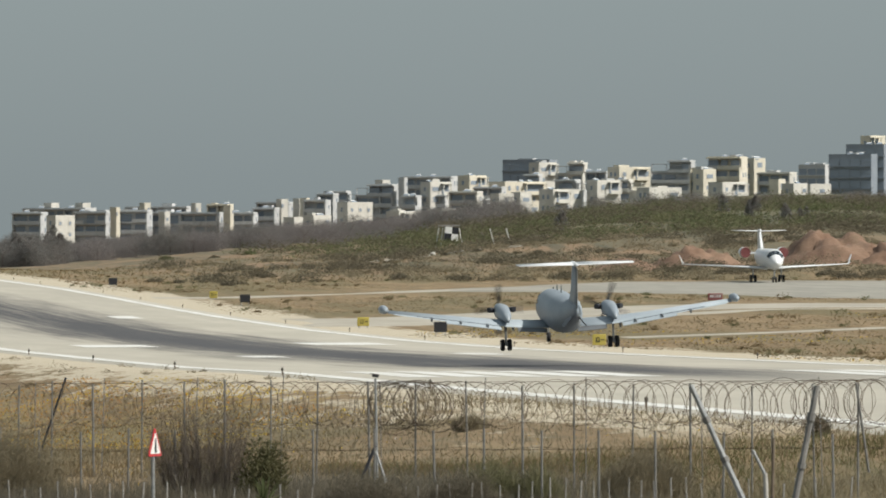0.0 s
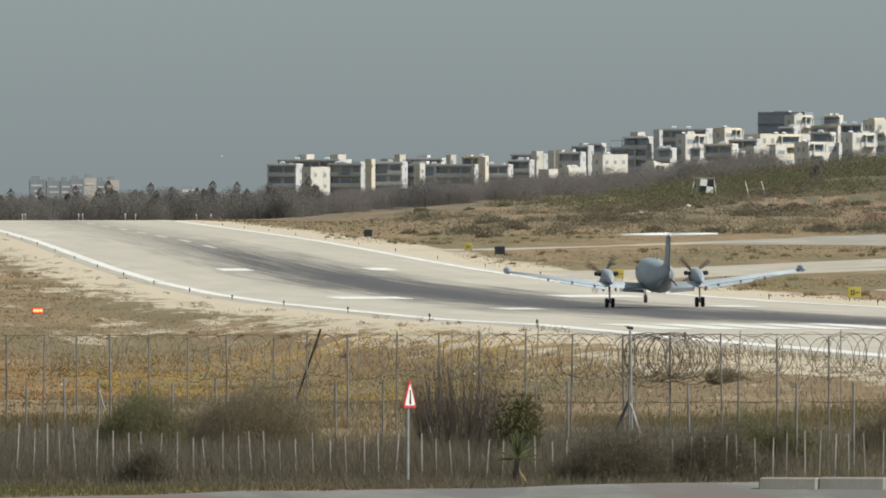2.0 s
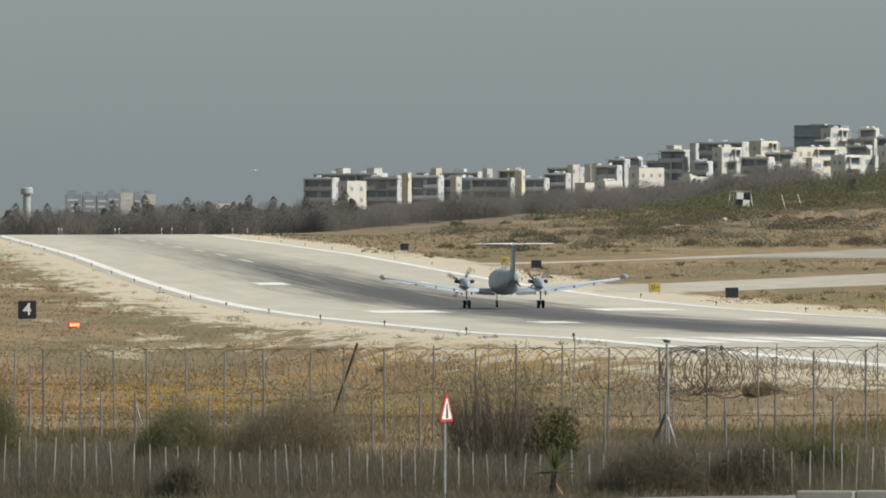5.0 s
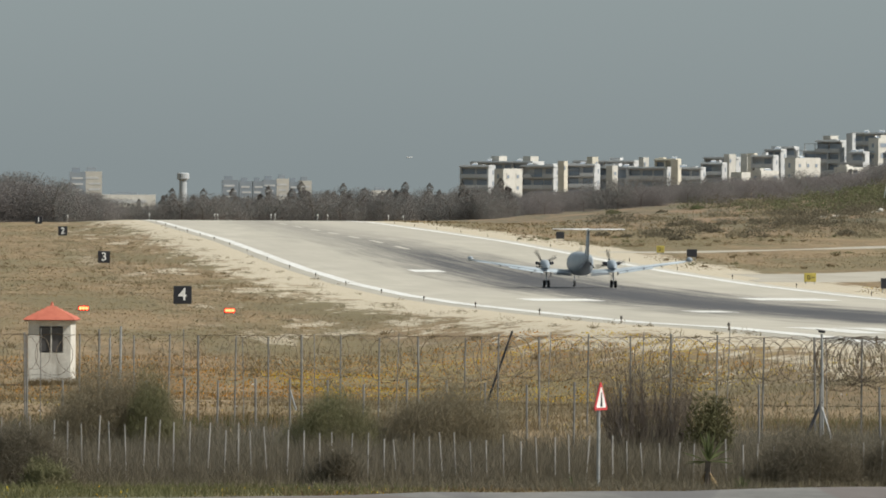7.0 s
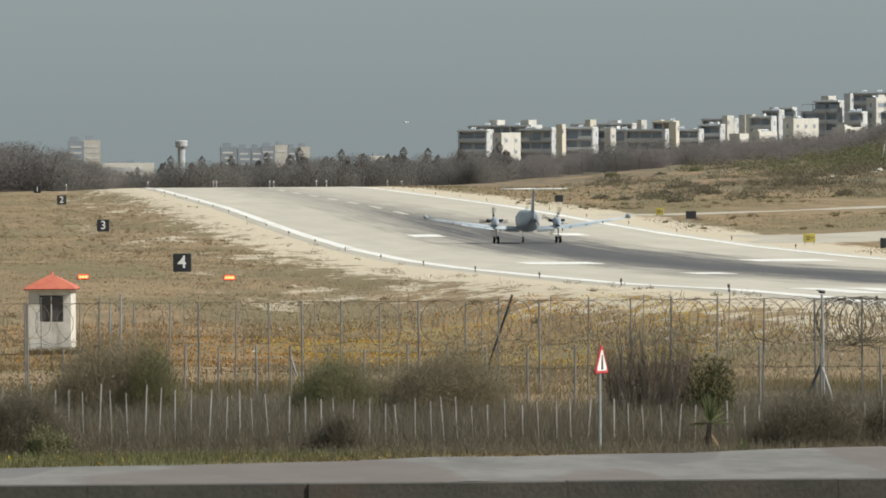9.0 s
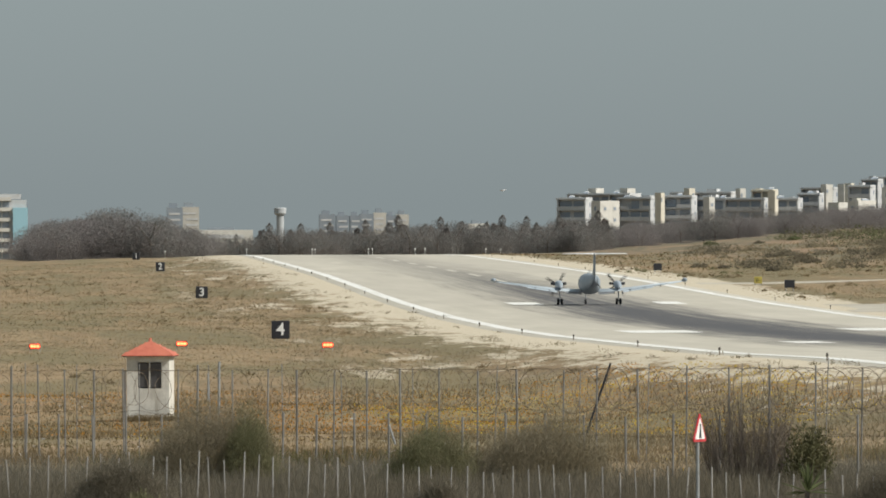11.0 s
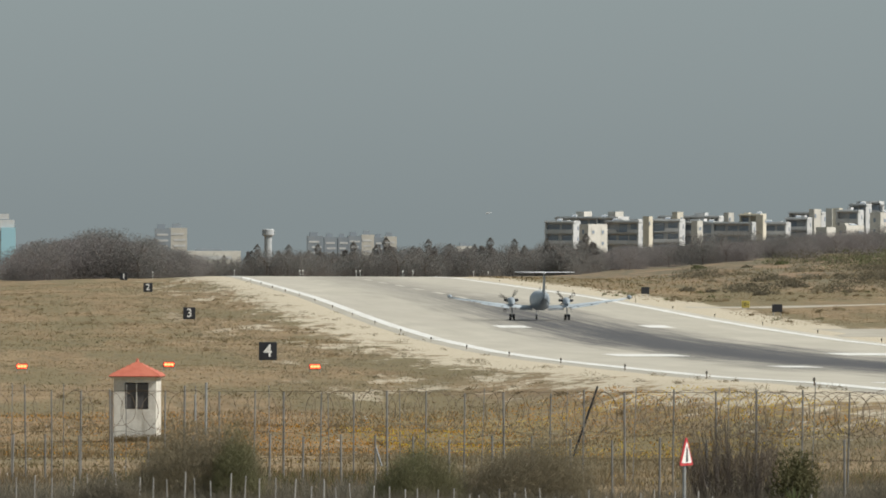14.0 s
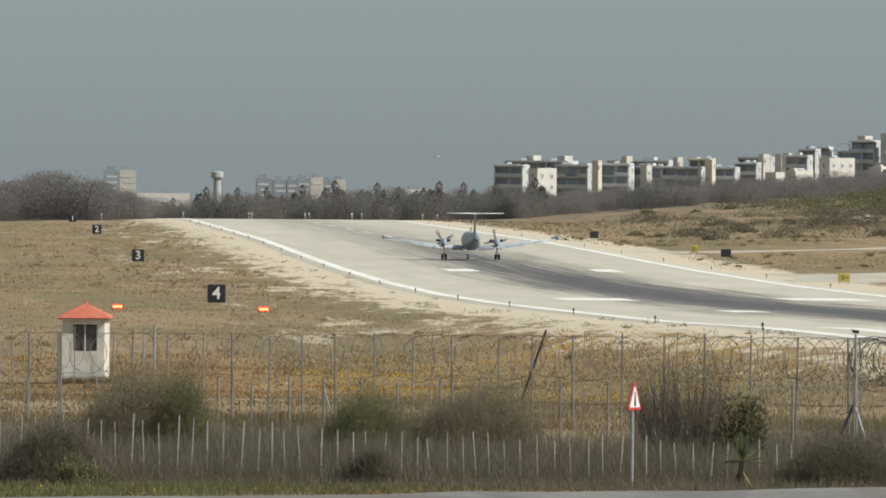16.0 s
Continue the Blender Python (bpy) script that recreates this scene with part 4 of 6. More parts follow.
apartment(304.4, 2780, 25.7, 8.2, 4, "block", L_BLOCK)
apartment(310.5, 2760, 25.6, 9.7, 4, "loggia", L_LOG)
apartment(294.8, 2740, 22.2, 10.5, 4, "loggia", L_GREY, M_WALL_GREY)
apartment(285.1, 2560, 17.2, 11.7, 4, "block", L_BLOCK)
apartment(297.2, 2640, 20.2, 10.1, 4, "loggia", L_GREY, M_WALL_GREY)
apartment(296.7, 2560, 19.6, 9.0, 4, "block", L_BLOCK)
apartment(308.9, 2680, 22.7, 7.3, 4, "loggia", L_GREY, M_WALL_GREY)
apartment(313.1, 2640, 23.6, 11.8, 4, "block", L_BLOCK, M_CREAM)
apartment(307.6, 2590, 20.0, 8.4, 4, "loggia", L_LOG)
apartment(306.9, 2520, 17.5, 11.9, 4, "low", L_LOW)
apartment(327.7, 2660, 25.6, 13.1, 6, "loggia", L_GREY, M_WALL_GREY)
apartment(335.6, 2620, 26.3, 16.3, 6, "loggia", L_LOG, M_CREAM)
apartment(329.6, 2605, 22.8, 6.3, 4, "block", L_BLOCK, M_CREAM)
apartment(346.7, 2630, 25.9, 5.9, 4, "block", L_BLOCK, M_CREAM)
apartment(327.7, 2540, 19.0, 10.5, 4, "block", L_BLOCK)
apartment(349.1, 2600, 21.9, 11.0, 4, "loggia", L_LOG)
apartment(342.9, 2520, 18.5, 6.8, 4, "low", L_LOW)
apartment(350.1, 2530, 18.4, 7.7, 4, "low", L_LOW)
apartment(342.3, 2550, 19.8, 4.2, 4, "block", L_BLOCK, M_CREAM)
apartment(400.9, 2900, 25.7, 10.2, 4, "glass", L_GREY, M_WALL_GREY)
apartment(364.4, 2560, 26.5, 13.4, 8, "glass", L_GLASS, M_OFFICE)
apartment(372.7, 2590, 29.4, 12.2, 8, "glass", L_GLASS, M_OFFICE)
apartment(378.3, 2620, 32.0, 6.8, 6, "block", L_BLOCK, M_CREAM)


def far_tower(x, y, top, w, label, wall=None):
    base = level(x, y) - 0.5
    h = top - base
    t = thing("far_tower", label, "tower", pose(x, y, base), "towers on the skyline")
    bm = fresh()
    box(bm, 0, 5, 0, w, 10, h)
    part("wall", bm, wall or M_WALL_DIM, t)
    bm = fresh()
    box(bm, -w * 0.1, 5, h, w * 0.5, 5, h * 0.06)
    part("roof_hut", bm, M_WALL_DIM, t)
    rs = random.Random(int(x))
    # bands kept close to the wall tone, haze put into their colour
    for k in range(6 if h > 12 else 1):
        bm = fresh()
        box(bm, rs.uniform(-0.08, 0.08) * w, -0.05, h * 0.94 - 1.5 - 2.6 * k, w * rs.uniform(0.55, 0.8), 0.12, 0.9)
        part("window_band", bm, M_WALL_GREY, t)


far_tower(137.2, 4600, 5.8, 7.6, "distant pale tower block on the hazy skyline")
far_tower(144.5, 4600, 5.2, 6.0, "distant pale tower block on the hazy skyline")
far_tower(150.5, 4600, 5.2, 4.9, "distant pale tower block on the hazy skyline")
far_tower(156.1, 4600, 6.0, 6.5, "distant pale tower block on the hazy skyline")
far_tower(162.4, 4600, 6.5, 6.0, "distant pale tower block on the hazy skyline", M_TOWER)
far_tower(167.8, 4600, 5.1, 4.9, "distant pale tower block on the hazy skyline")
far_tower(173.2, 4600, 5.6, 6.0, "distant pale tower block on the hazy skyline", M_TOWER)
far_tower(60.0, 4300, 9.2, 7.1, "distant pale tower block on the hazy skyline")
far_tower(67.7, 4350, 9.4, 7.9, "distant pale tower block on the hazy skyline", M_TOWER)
far_tower(177.9, 3900, 2.3, 8.0, "distant low white building above the trees", M_WALL)
far_tower(187.1, 3500, 1.4, 4.1, "distant low white building above the trees", M_WALL)
far_tower(44.4, 2300, 3.7, 12.7, "long low white shed behind the trees", M_WALL)


# ---- airfield furniture ----
def lettering(body, size, material, parent, m, label="", name="numeral", bold=0.0):
    cu = bpy.data.curves.new(name, 'FONT')
    cu.body, cu.size, cu.align_x, cu.align_y, cu.extrude, cu.offset = body, size, 'CENTER', 'CENTER', 0.01, bold
    tmp = bpy.data.objects.new(name, cu)
    scene.collection.objects.link(tmp)
    bpy.context.view_layer.update()
    me = bpy.data.meshes.new_from_object(tmp.evaluated_get(bpy.context.evaluated_depsgraph_get()))
    bpy.data.objects.remove(tmp)
    bpy.data.curves.remove(cu)
    me.materials.clear()
    me.materials.append(material)
    return part(name, me, None, parent, label, at=m)


UPRIGHT = pose(0, 0, 0, 90, 0, 0)     # from lying to standing, facing -y


def board(name, x, y, w, h, clear, face, label, category, text="", ink=None, group=""):
    t = thing(name, label, category, pose(x, y, level(x, y)), group)
    bm = fresh()
    box(bm, 0, 0.1, clear, w, 0.22, h)
    bmesh.ops.bevel(bm, geom=bm.edges[:], offset=0.03, segments=1, affect='EDGES')
    p = part("panel", bm, face, t)
    for sx in (-1, 1):
        bm = fresh()
        tube(bm, (sx * w * 0.36, 0.1, -0.2), (sx * w * 0.36, 0.1, clear + 0.05), 0.035, 0.035, 8)
        part("leg", bm, M_GALV, t)
    if text:
        lettering(text, h * 0.98, ink, p, pose(0, -0.025, clear + h * 0.5) @ UPRIGHT, "numeral on the board", bold=0.008)
    return t


for text, x, y in (("4", 15.2, 610), ("3", 15.3, 915), ("2", 15.15, 1220), ("1", 15.1, 1525)):
    board("distance_sign", x, y, 1.15, 1.15, 0.12, M_BLACK, "black distance board with a white numeral on the grass", "sign", text, M_SIGNWHITE, "distance boards")
for x, y, w, h in ((70.7, 1100, 0.95, 0.8), (72.6, 930, 1.0, 0.75), (69.0, 700, 0.95, 0.75)):
    board("dark_board", x, y, w, h, 0.35, M_BLACK, "back of a black distance board beside the runway", "sign", group="boards beyond the runway")
for x, y, w in ((69.2, 765, 0.95), (69.4, 602, 0.85), (72.9, 975, 0.8)):
    t = board("taxiway_sign", x, y, w, 0.7, 0.2, M_YELLOW, "yellow taxiway guidance sign with a black bordered arrow", "sign", group="taxiway signs")
    bm = fresh()
    for bx, sw in ((-0.22, 0.05), (-0.02, 0.05)):
        box(bm, w * bx, -0.02, 0.4, sw, 0.012, 0.3)
    for bz in (0.4, 0.66):
        box(bm, -w * 0.12, -0.02, bz, 0.24, 0.012, 0.045)
    box(bm, w * 0.25, -0.02, 0.52, 0.22, 0.012, 0.06)
    part("arrow_mark", bm, M_BLACK, t)
t = board("holding_sign", 107.9, 846, 1.3, 0.62, 0.2, M_RED, "red holding position sign with white bars of text", "sign", group="taxiway signs")
for bx, bw in ((-0.42, 0.12), (-0.22, 0.16), (0.0, 0.07), (0.2, 0.14), (0.42, 0.14)):
    bm = fresh()
    box(bm, bx, -0.025, 0.45, bw, 0.012, 0.24)
    part("text_bar", bm, M_WALL_GREY, t)


def edge_lamp(x, y, group, z):
    t = thing("runway_edge_light", "small runway edge light on a short stem", "light", pose(x, y, z), group)
    bm = fresh()
    tube(bm, (0, 0, -0.1), (0, 0, 0.22), 0.028, 0.024, 8)
    part("stem", bm, M_RUST, t)
    bm = fresh()
    loft(bm, [[(r * math.cos(k * math.tau / 10), r * math.sin(k * math.tau / 10), zz) for k in range(10)] for zz, r in ((0.2, 0.03), (0.22, 0.05), (0.30, 0.055), (0.34, 0.04), (0.36, 0.012))])
    part("lamp_head", bm, M_DARKLAMP, t)
    return t


first = edge_lamp(30.9, 257, "lights along the runway edge", level(30.9, 257))
for k in range(1, 20):
    copy_thing(first, pose(30.9, 257 + 60 * k, level(30.9, 257 + 60 * k)))
for k in range(3, 20):
    copy_thing(first, pose(65.6, 257 + 60 * k, level(65.6, 257 + 60 * k)))
for x in (21.2, 35.1, 46.3, 46.8, 55.9, 56.6, 63.9, 65.6, 76.0, 78.5):
    # white lamps beyond the far end
    t = thing("approach_light", "small white light post at the far runway end", "light", pose(x, 1640, level(x, 1640)), "lights at the runway end")
    bm = fresh()
    tube(bm, (0, 0, -0.2), (0, 0, 1.0), 0.03, 0.03, 8)
    part("post", bm, M_SIGNWHITE, t)
    bm = fresh()
    box(bm, 0, 0, 1.0, 0.2, 0.2, 0.26)
    part("lamp_head", bm, M_SIGNWHITE, t)


def papi(x, y):
    t = thing("approach_slope_unit", "low orange approach slope light unit showing red lamps", "light", pose(x, y, level(x, y) - 0.02) @ Matrix.Scale(0.7, 4), "approach slope lights")
    bm = fresh()
    box(bm, 0, 0.5, 0.3, 0.9, 0.95, 0.44)
    bmesh.ops.bevel(bm, geom=bm.edges[:], offset=0.04, segments=2, affect='EDGES')
    b = part("housing", bm, M_ORANGE, t)
    for k in (-1, 0, 1):
        bm = fresh()
        tube(bm, (k * 0.26, 0.02, 0.52), (k * 0.26, -0.05, 0.52), 0.13, 0.12, 14)
        part("lens", bm, M_PAPI, b, "glowing red lens")
    for sx in (-1, 1):
        for sy in (0.15, 0.85):
            bm = fresh()
            tube(bm, (sx * 0.42, sy, -0.15), (sx * 0.42, sy, 0.37), 0.03, 0.03, 6)
            part("leg", bm, M_GALV, t)


for x in (-0.36, 8.03, 16.38):
    papi(x, 549)


# ---- guard booth ----
def booth(x, y):
    t = thing("guard_booth", "small white guard booth with a red tiled pyramid roof", "booth", pose(x, y, level(x, y), 0, 0, -7))
    w, h = 1.58, 2.37
    # walls round a window opening in front
    for bx, bz, sx, sz in ((-0.60, -0.2, 0.38, h + 0.2), (0.66, -0.2, 0.26, h + 0.2), (0.06, -0.2, 0.94, 1.42), (0.06, 2.2, 0.94, 0.17)):
        bm = fresh()
        box(bm, bx, -w / 2 + 0.06, bz, sx, 0.12, sz)
        part("wall", bm, M_BOOTH, t, "stained whitewashed wall beside the window opening")
    for bx, by, sx, sy in ((-w / 2 + 0.06, 0.06, 0.12, w - 0.12), (w / 2 - 0.06, 0.06, 0.12, w - 0.12), (0, w / 2 + 0.06, w, 0.12)):
        bm = fresh()
        box(bm, bx, by, -0.2, sx, sy, h + 0.2)
        part("wall", bm, M_BOOTH, t, "stained whitewashed wall")
    bm = fresh()
    box(bm, 0, 0, -0.05, w - 0.2, w - 0.2, 0.1)
    part("floor_slab", bm, M_CONCRETE, t)
    win = new("window")
    win.parent = t
    for bx, sx in ((-0.17, 0.44), (0.29, 0.44)):
        bm = fresh()
        box(bm, bx, -w / 2 + 0.075, 1.26, sx, 0.02, 0.9)
        part("pane", bm, M_BOOTHGLASS, win)
    for bx in (-0.40, 0.06, 0.52):
        bm = fresh()
        box(bm, bx, -w / 2 + 0.03, 1.22, 0.04, 0.05, 0.98)
        part("mullion", bm, M_BOOTH, win)
    bm = fresh()
    box(bm, -0.85, -w / 2 - 0.1, -0.2, 0.09, 0.09, 2.1)
    part("corner_post", bm, M_POST, t)
    bm = fresh()
    box(bm, 0, 0, h, 1.82, 1.82, 0.08)
    e = part("eaves", bm, M_BOOTH, t)
    for side in range(4):
        bm = fresh()
        for k in range(6):
            # courses of tiles, each lapping the one below
            a, b = 0.97 * (1 - k / 6), 0.97 * (1 - (k + 1) / 6)
            za, zb = h + 0.1 + 0.52 * k / 6, h + 0.1 + 0.52 * (k + 1) / 6
            vs = [bm.verts.new(p) for p in ((-a, -a, za - 0.03), (a, -a, za - 0.03), (b, -b - 0.01, zb + 0.02), (-b, -b - 0.01, zb + 0.02))]
            bm.faces.new(vs)
            vs = [bm.verts.new(p) for p in ((-a, -a, za - 0.03), (a, -a, za - 0.03), (a * 0.98, -a * 0.98, za - 0.06), (-a * 0.98, -a * 0.98, za - 0.06))]
            bm.faces.new(vs)
        part("roof_slope", bm, M_TILE, t, at=pose(0, 0, 0, 0, 0, 90 * side))
    bm = fresh()
    tube(bm, (0, 0, h + 0.58), (0, 0, h + 0.72), 0.08, 0.03, 8)
    part("finial", bm, M_TILE, t)


booth(4.05, 357)


# ---- road and wall in front ----
def road_material():
    n = Nodes("worn_road", 0.85)
    x, y, z = n.axes()
    a = n.noise(0.5, 5, 0.7, n.scaled(1, 0.4, 1))
    f = n.noise(9, 3)
    c = n.mix(n.step(a, 0.38, 0.64), (0.115, 0.113, 0.106), (0.168, 0.163, 0.152))
    # repaired lengths of another mix, cut across the road
    cut = n.noise(0.32, 2, 0.4, n.scaled(1, 0.12, 1, 0.5))
    c = n.mix(n.step(cut, 0.56, 0.59, 0, 0.65), c, (0.118, 0.093, 0.086))
    c = n.mix(n.step(cut, 0.40, 0.42, 0.5, 0.0), c, (0.085, 0.08, 0.085))
    c = n.mix(n.step(n.noise(1.6, 5, 0.75), 0.56, 0.72, 0, 0.5), c, (0.20, 0.185, 0.165))
    n.colour(c).bump(f, 0.01, 0.5)
    return n.m


gx = np.linspace(-60, 60, 80)
gy = np.array([152.5, 154, 156, 158, 160, 162, 164])
bm = fresh()
grid = [[bm.verts.new((x, y + (0.52 * x - 4.0) * (j / 6) * (1 if abs(x) < 25 else 25 / abs(x)), 3.53 + 0.015 * math.sin(x * 0.9) + 0.012 * math.sin(x * 2.3 + 1))) for x in gx] for j, y in enumerate(gy)]
for a, b in zip(grid, grid[1:]):
    for k in range(len(gx) - 1):
        bm.faces.new((a[k], a[k + 1], b[k + 1], b[k]))
solid("road", bm, road_material(), "grey worn asphalt road on a low bank", "road", kind="structure")
bank = thing("retaining_wall", "dark streaked concrete retaining wall below the road", "wall", pose(0, 0, 0), kind="structure")
wrand = random.Random(12)
wx = -36.0
while wx < 44:
    ww = wrand.uniform(3.0, 4.6)
    bm = fresh()
    box(bm, wx + ww / 2, 152.3 + wrand.uniform(-0.03, 0.03), 1.2, ww - 0.001, 0.7, 2.36 + wrand.uniform(-0.02, 0.015))
    bmesh.ops.bevel(bm, geom=bm.edges[:], offset=0.006, segments=2, affect='EDGES')
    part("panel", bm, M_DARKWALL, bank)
    wx += ww


# ---- warning sign ----
def warning_sign(x, y, foot, top):
    t = thing("warning_sign", "red-bordered white triangular road warning sign on a post", "sign", pose(x, y, foot, 0, 0, 63) @ Matrix.Scale(0.92, 4))
    foot, top = 0.0, (top - foot) / 0.92
    bm = fresh()
    tube(bm, (0, 0.03, 0), (0, 0.03, top - foot - 0.1), 0.035, 0.035, 12)
    part("post", bm, M_GALV, t)

    def plate(side, y0, y1, zc):
        hh = side * 0.866
        c = []
        for k, (px, pz) in enumerate(((0, hh * 2 / 3), (-side / 2, -hh / 3), (side / 2, -hh / 3))):
            for j in range(5):
                a = math.radians(90 + 120 * k - 50 + 25 * j)
                r = side * 0.06
                c.append((px * 0.88 + r * math.cos(a), pz * 0.88 + r * math.sin(a) + zc))
        return [[(p, y0, q) for p, q in c], [(p, y1, q) for p, q in c]]
    zc = top - foot - 0.36
    bm = fresh()
    loft(bm, plate(0.62, 0.0, -0.02, zc))
    p = part("plate", bm, M_SIGNRED, t, "red border")
    bm = fresh()
    loft(bm, plate(0.46, -0.021, -0.026, zc))
    part("white_field", bm, M_SIGNWHITE, p)
    bm = fresh()
    loft(bm, [[(-0.05, -0.027, zc - 0.12), (0.05, -0.027, zc - 0.12), (0.02, -0.027, zc + 0.16), (-0.02, -0.027, zc + 0.16)], [(-0.05, -0.032, zc - 0.12), (0.05, -0.032, zc - 0.12), (0.02, -0.032, zc + 0.16), (-0.02, -0.032, zc + 0.16)]])
    part("symbol", bm, M_BLACK, p, "narrow black symbol")


warning_sign(11.79, 172.0, level(11.79, 172.0) - 0.1, 5.29)


# ---- fences ----
def fence_y(px):
    """Distance of the coil fence at a bearing (metres sideways per km)."""
    return 202.0 - (px + 4.6) * 24.0 / 149.5


def post_mesh(h, r, lean=0.0):
    bm = fresh()
    tube(bm, (0, 0, -0.3), (lean, 0, h), r, r, 7)
    return mesh_of("fence_post", bm, M_POST)


def strand(points, r, parent):
    """One drawn wire through the points."""
    bm = fresh()
    loft(bm, [[(x, y + r * math.cos(a), z + r * math.sin(a)) for a in (0.5, 2.6, 4.7)] for x, y, z in points])
    part("strand", bm, M_RUST, parent)


main_fence = thing("coil_fence", "steel post fence topped with rusty razor wire coils", "fence", pose(0, 0, 0))
FENCE_AT = (-3.1, -0.2, 2.5, 5.5, 8.6, 14.2, 16.2, 19.9, 23.5, 26.6, 30.4, 33.9, 37.4, 41.4, 45.4, 49.6, 54.3, 57.8, 62.2, 67.2, 71.8, 75.9, 80.7, 85.5, 91.1, 95.9, 101.4, 107.2, 112.6, 118.7, 124.9, 131.4, 138.0, 142.6, 148.4)
frand = random.Random(3)
for k, b in enumerate(FENCE_AT):
    y = fence_y(b)
    x, z = b * y / 1000, level(b * y / 1000, y)
    h = 9 - (16.55 + 0.0045 * b + frand.uniform(-0.35, 0.35)) * y / 1000 - z
    part("fence_post", post_mesh(h, 0.018 if k % 3 else 0.023), None, main_fence, at=pose(x, y, z, 0, frand.uniform(-1, 1), 0))
    if k % 2 == 0:
        # thin second row of droppers just behind
        xb = x + 0.3 + frand.uniform(-0.1, 0.1)
        part("thin_post", post_mesh(h + frand.uniform(-0.05, 0.12), 0.010), None, main_fence, at=pose(xb, y + 0.9, level(xb, y + 0.9), 0, frand.uniform(-2, 2), 0))


def hoop_mesh(seed):
    """One slightly uneven loop of wire in the plane of y and z, radius 1."""
    rs = random.Random(seed)
    bm = fresh()
    w1, w2 = rs.uniform(0.01, 0.035), rs.uniform(0, 6)
    pts = [Vector((0.05 * math.sin(2 * a + w2), math.cos(a) * (1 + w1 * math.sin(3 * a + w2)), math.sin(a) * (1 + w1 * math.cos(2 * a)))) for a in (k * math.tau / 32 for k in range(32))]
    rings = []
    for k, p in enumerate(pts):
        d = (pts[(k + 1) % 32] - pts[k - 1]).normalized()
        s = d.orthogonal().normalized()
        u = d.cross(s)
        rings.append([bm.verts.new(p + 0.0145 * (s * math.cos(j * math.tau / 4) + u * math.sin(j * math.tau / 4))) for j in range(4)])
    for k in range(32):
        a, q = rings[k], rings[(k + 1) % 32]
        for j in range(4):
            bm.faces.new((a[j], a[(j + 1) % 4], q[(j + 1) % 4], q[j]))
    return mesh_of("wire_loop", bm, M_RUST)


HOOPS = [hoop_mesh(s) for s in range(6)]


def coil(b0, b1, gap, r0, packed=False):
    """A stretch of razor coil between two bearings; its loops open towards alternate sides."""
    b, k = b0, 0
    while b < b1:
        y = fence_y(b)
        top = 9 - 16.7 * y / 1000
        r = r0 * frand.uniform(0.82, 1.08)
        tilt = frand.uniform(60, 78) if packed else (1 if k % 2 else -1) * frand.uniform(40, 76)
        m = pose(b * y / 1000, y + 0.1, top - r + frand.uniform(-0.06, 0.03), frand.uniform(-12, 12), 0, tilt) @ Matrix.Diagonal((r, r, r * frand.uniform(0.9, 1.03), 1))
        part("wire_loop", frand.choice(HOOPS), None, main_fence, at=m)
        b += gap * frand.uniform(0.3, 1.7)
        k += 1


for b0, b1, gap, r in ((-5, 12, 2.0, 0.42), (14, 40, 1.8, 0.44), (40, 58, 1.5, 0.46), (58, 78, 1.05, 0.46), (78, 93, 0.9, 0.46), (93, 98.5, 0.26, 0.50), (98.5, 125, 0.95, 0.47), (125, 136, 0.8, 0.48), (136, 146, 0.55, 0.49)):
    coil(b0, b1, gap, r, gap < 0.3)
for off, sag in ((16.9, 0.0), (21.3, 0.3), (23.9, 0.2)):
    strand([(b * fence_y(b) / 1000, fence_y(b) - 0.05, 9 - (off + sag * math.sin(k * 1.9)) * fence_y(b) / 1000) for k, b in enumerate(np.linspace(-5, 145, 61))], 0.005, main_fence)

front_fence = thing("front_fence", "row of short weathered steel fence posts", "fence", pose(0, 0, 0))
for b in (-1.6, 1.8, 5.4, 8.8, 12.5, 17.2, 21.2, 25.1, 28.6, 32.6, 36.2, 40.2, 43.8, 48.4, 52.6, 56.6, 60.9, 65.8, 70.7, 76.0, 85.2, 91.6, 98.0, 103.1, 109.2, 115.2, 121.2, 128.3, 133.6, 140.1):
    y = fence_y(b) - 6.0
    x = b * y / 1000
    z = level(x, y)
    top = 9 - (21.3 + 0.007 * b + frand.uniform(-0.3, 0.3)) * y / 1000
    part("fence_post", post_mesh(top - z, 0.022), None, front_fence, at=pose(x, y, z, 0, frand.uniform(-1.5, 1.5), 0))
strand([(b * (fence_y(b) - 6) / 1000, fence_y(b) - 6, 9 - 24.0 * (fence_y(b) - 6) / 1000) for b in np.linspace(68, 146, 61)], 0.006, front_fence)

stake_row = thing("stake_fence", "row of thin pale steel stakes along the brush", "fence", pose(0, 0, 0))
stakes = [post_mesh(1.0, 0.012), post_mesh(1.0, 0.014, 0.03), post_mesh(1.0, 0.011, -0.05)]
for me in stakes:
    me.materials[0] = M_STAKE
b = -5.0
while b < 143:
    y = 176 - 0.01 * b
    x = b * y / 1000
    z = level(x, y)
    top = 9 - (curve(b, -5, 26.2, 10, 25.6, 20, 25.8, 40, 27.0, 80, 27.9, 110, 27.4, 145, 27.2) + frand.uniform(-0.5, 0.5)) * y / 1000
    ob = part("stake", frand.choice(stakes), None, stake_row, at=pose(x, y, z, 0, frand.uniform(-3, 3), 0) @ Matrix.Diagonal((1, 1, max(0.3, top - z), 1)))
    b += 1.62 * frand.uniform(0.85, 1.2)



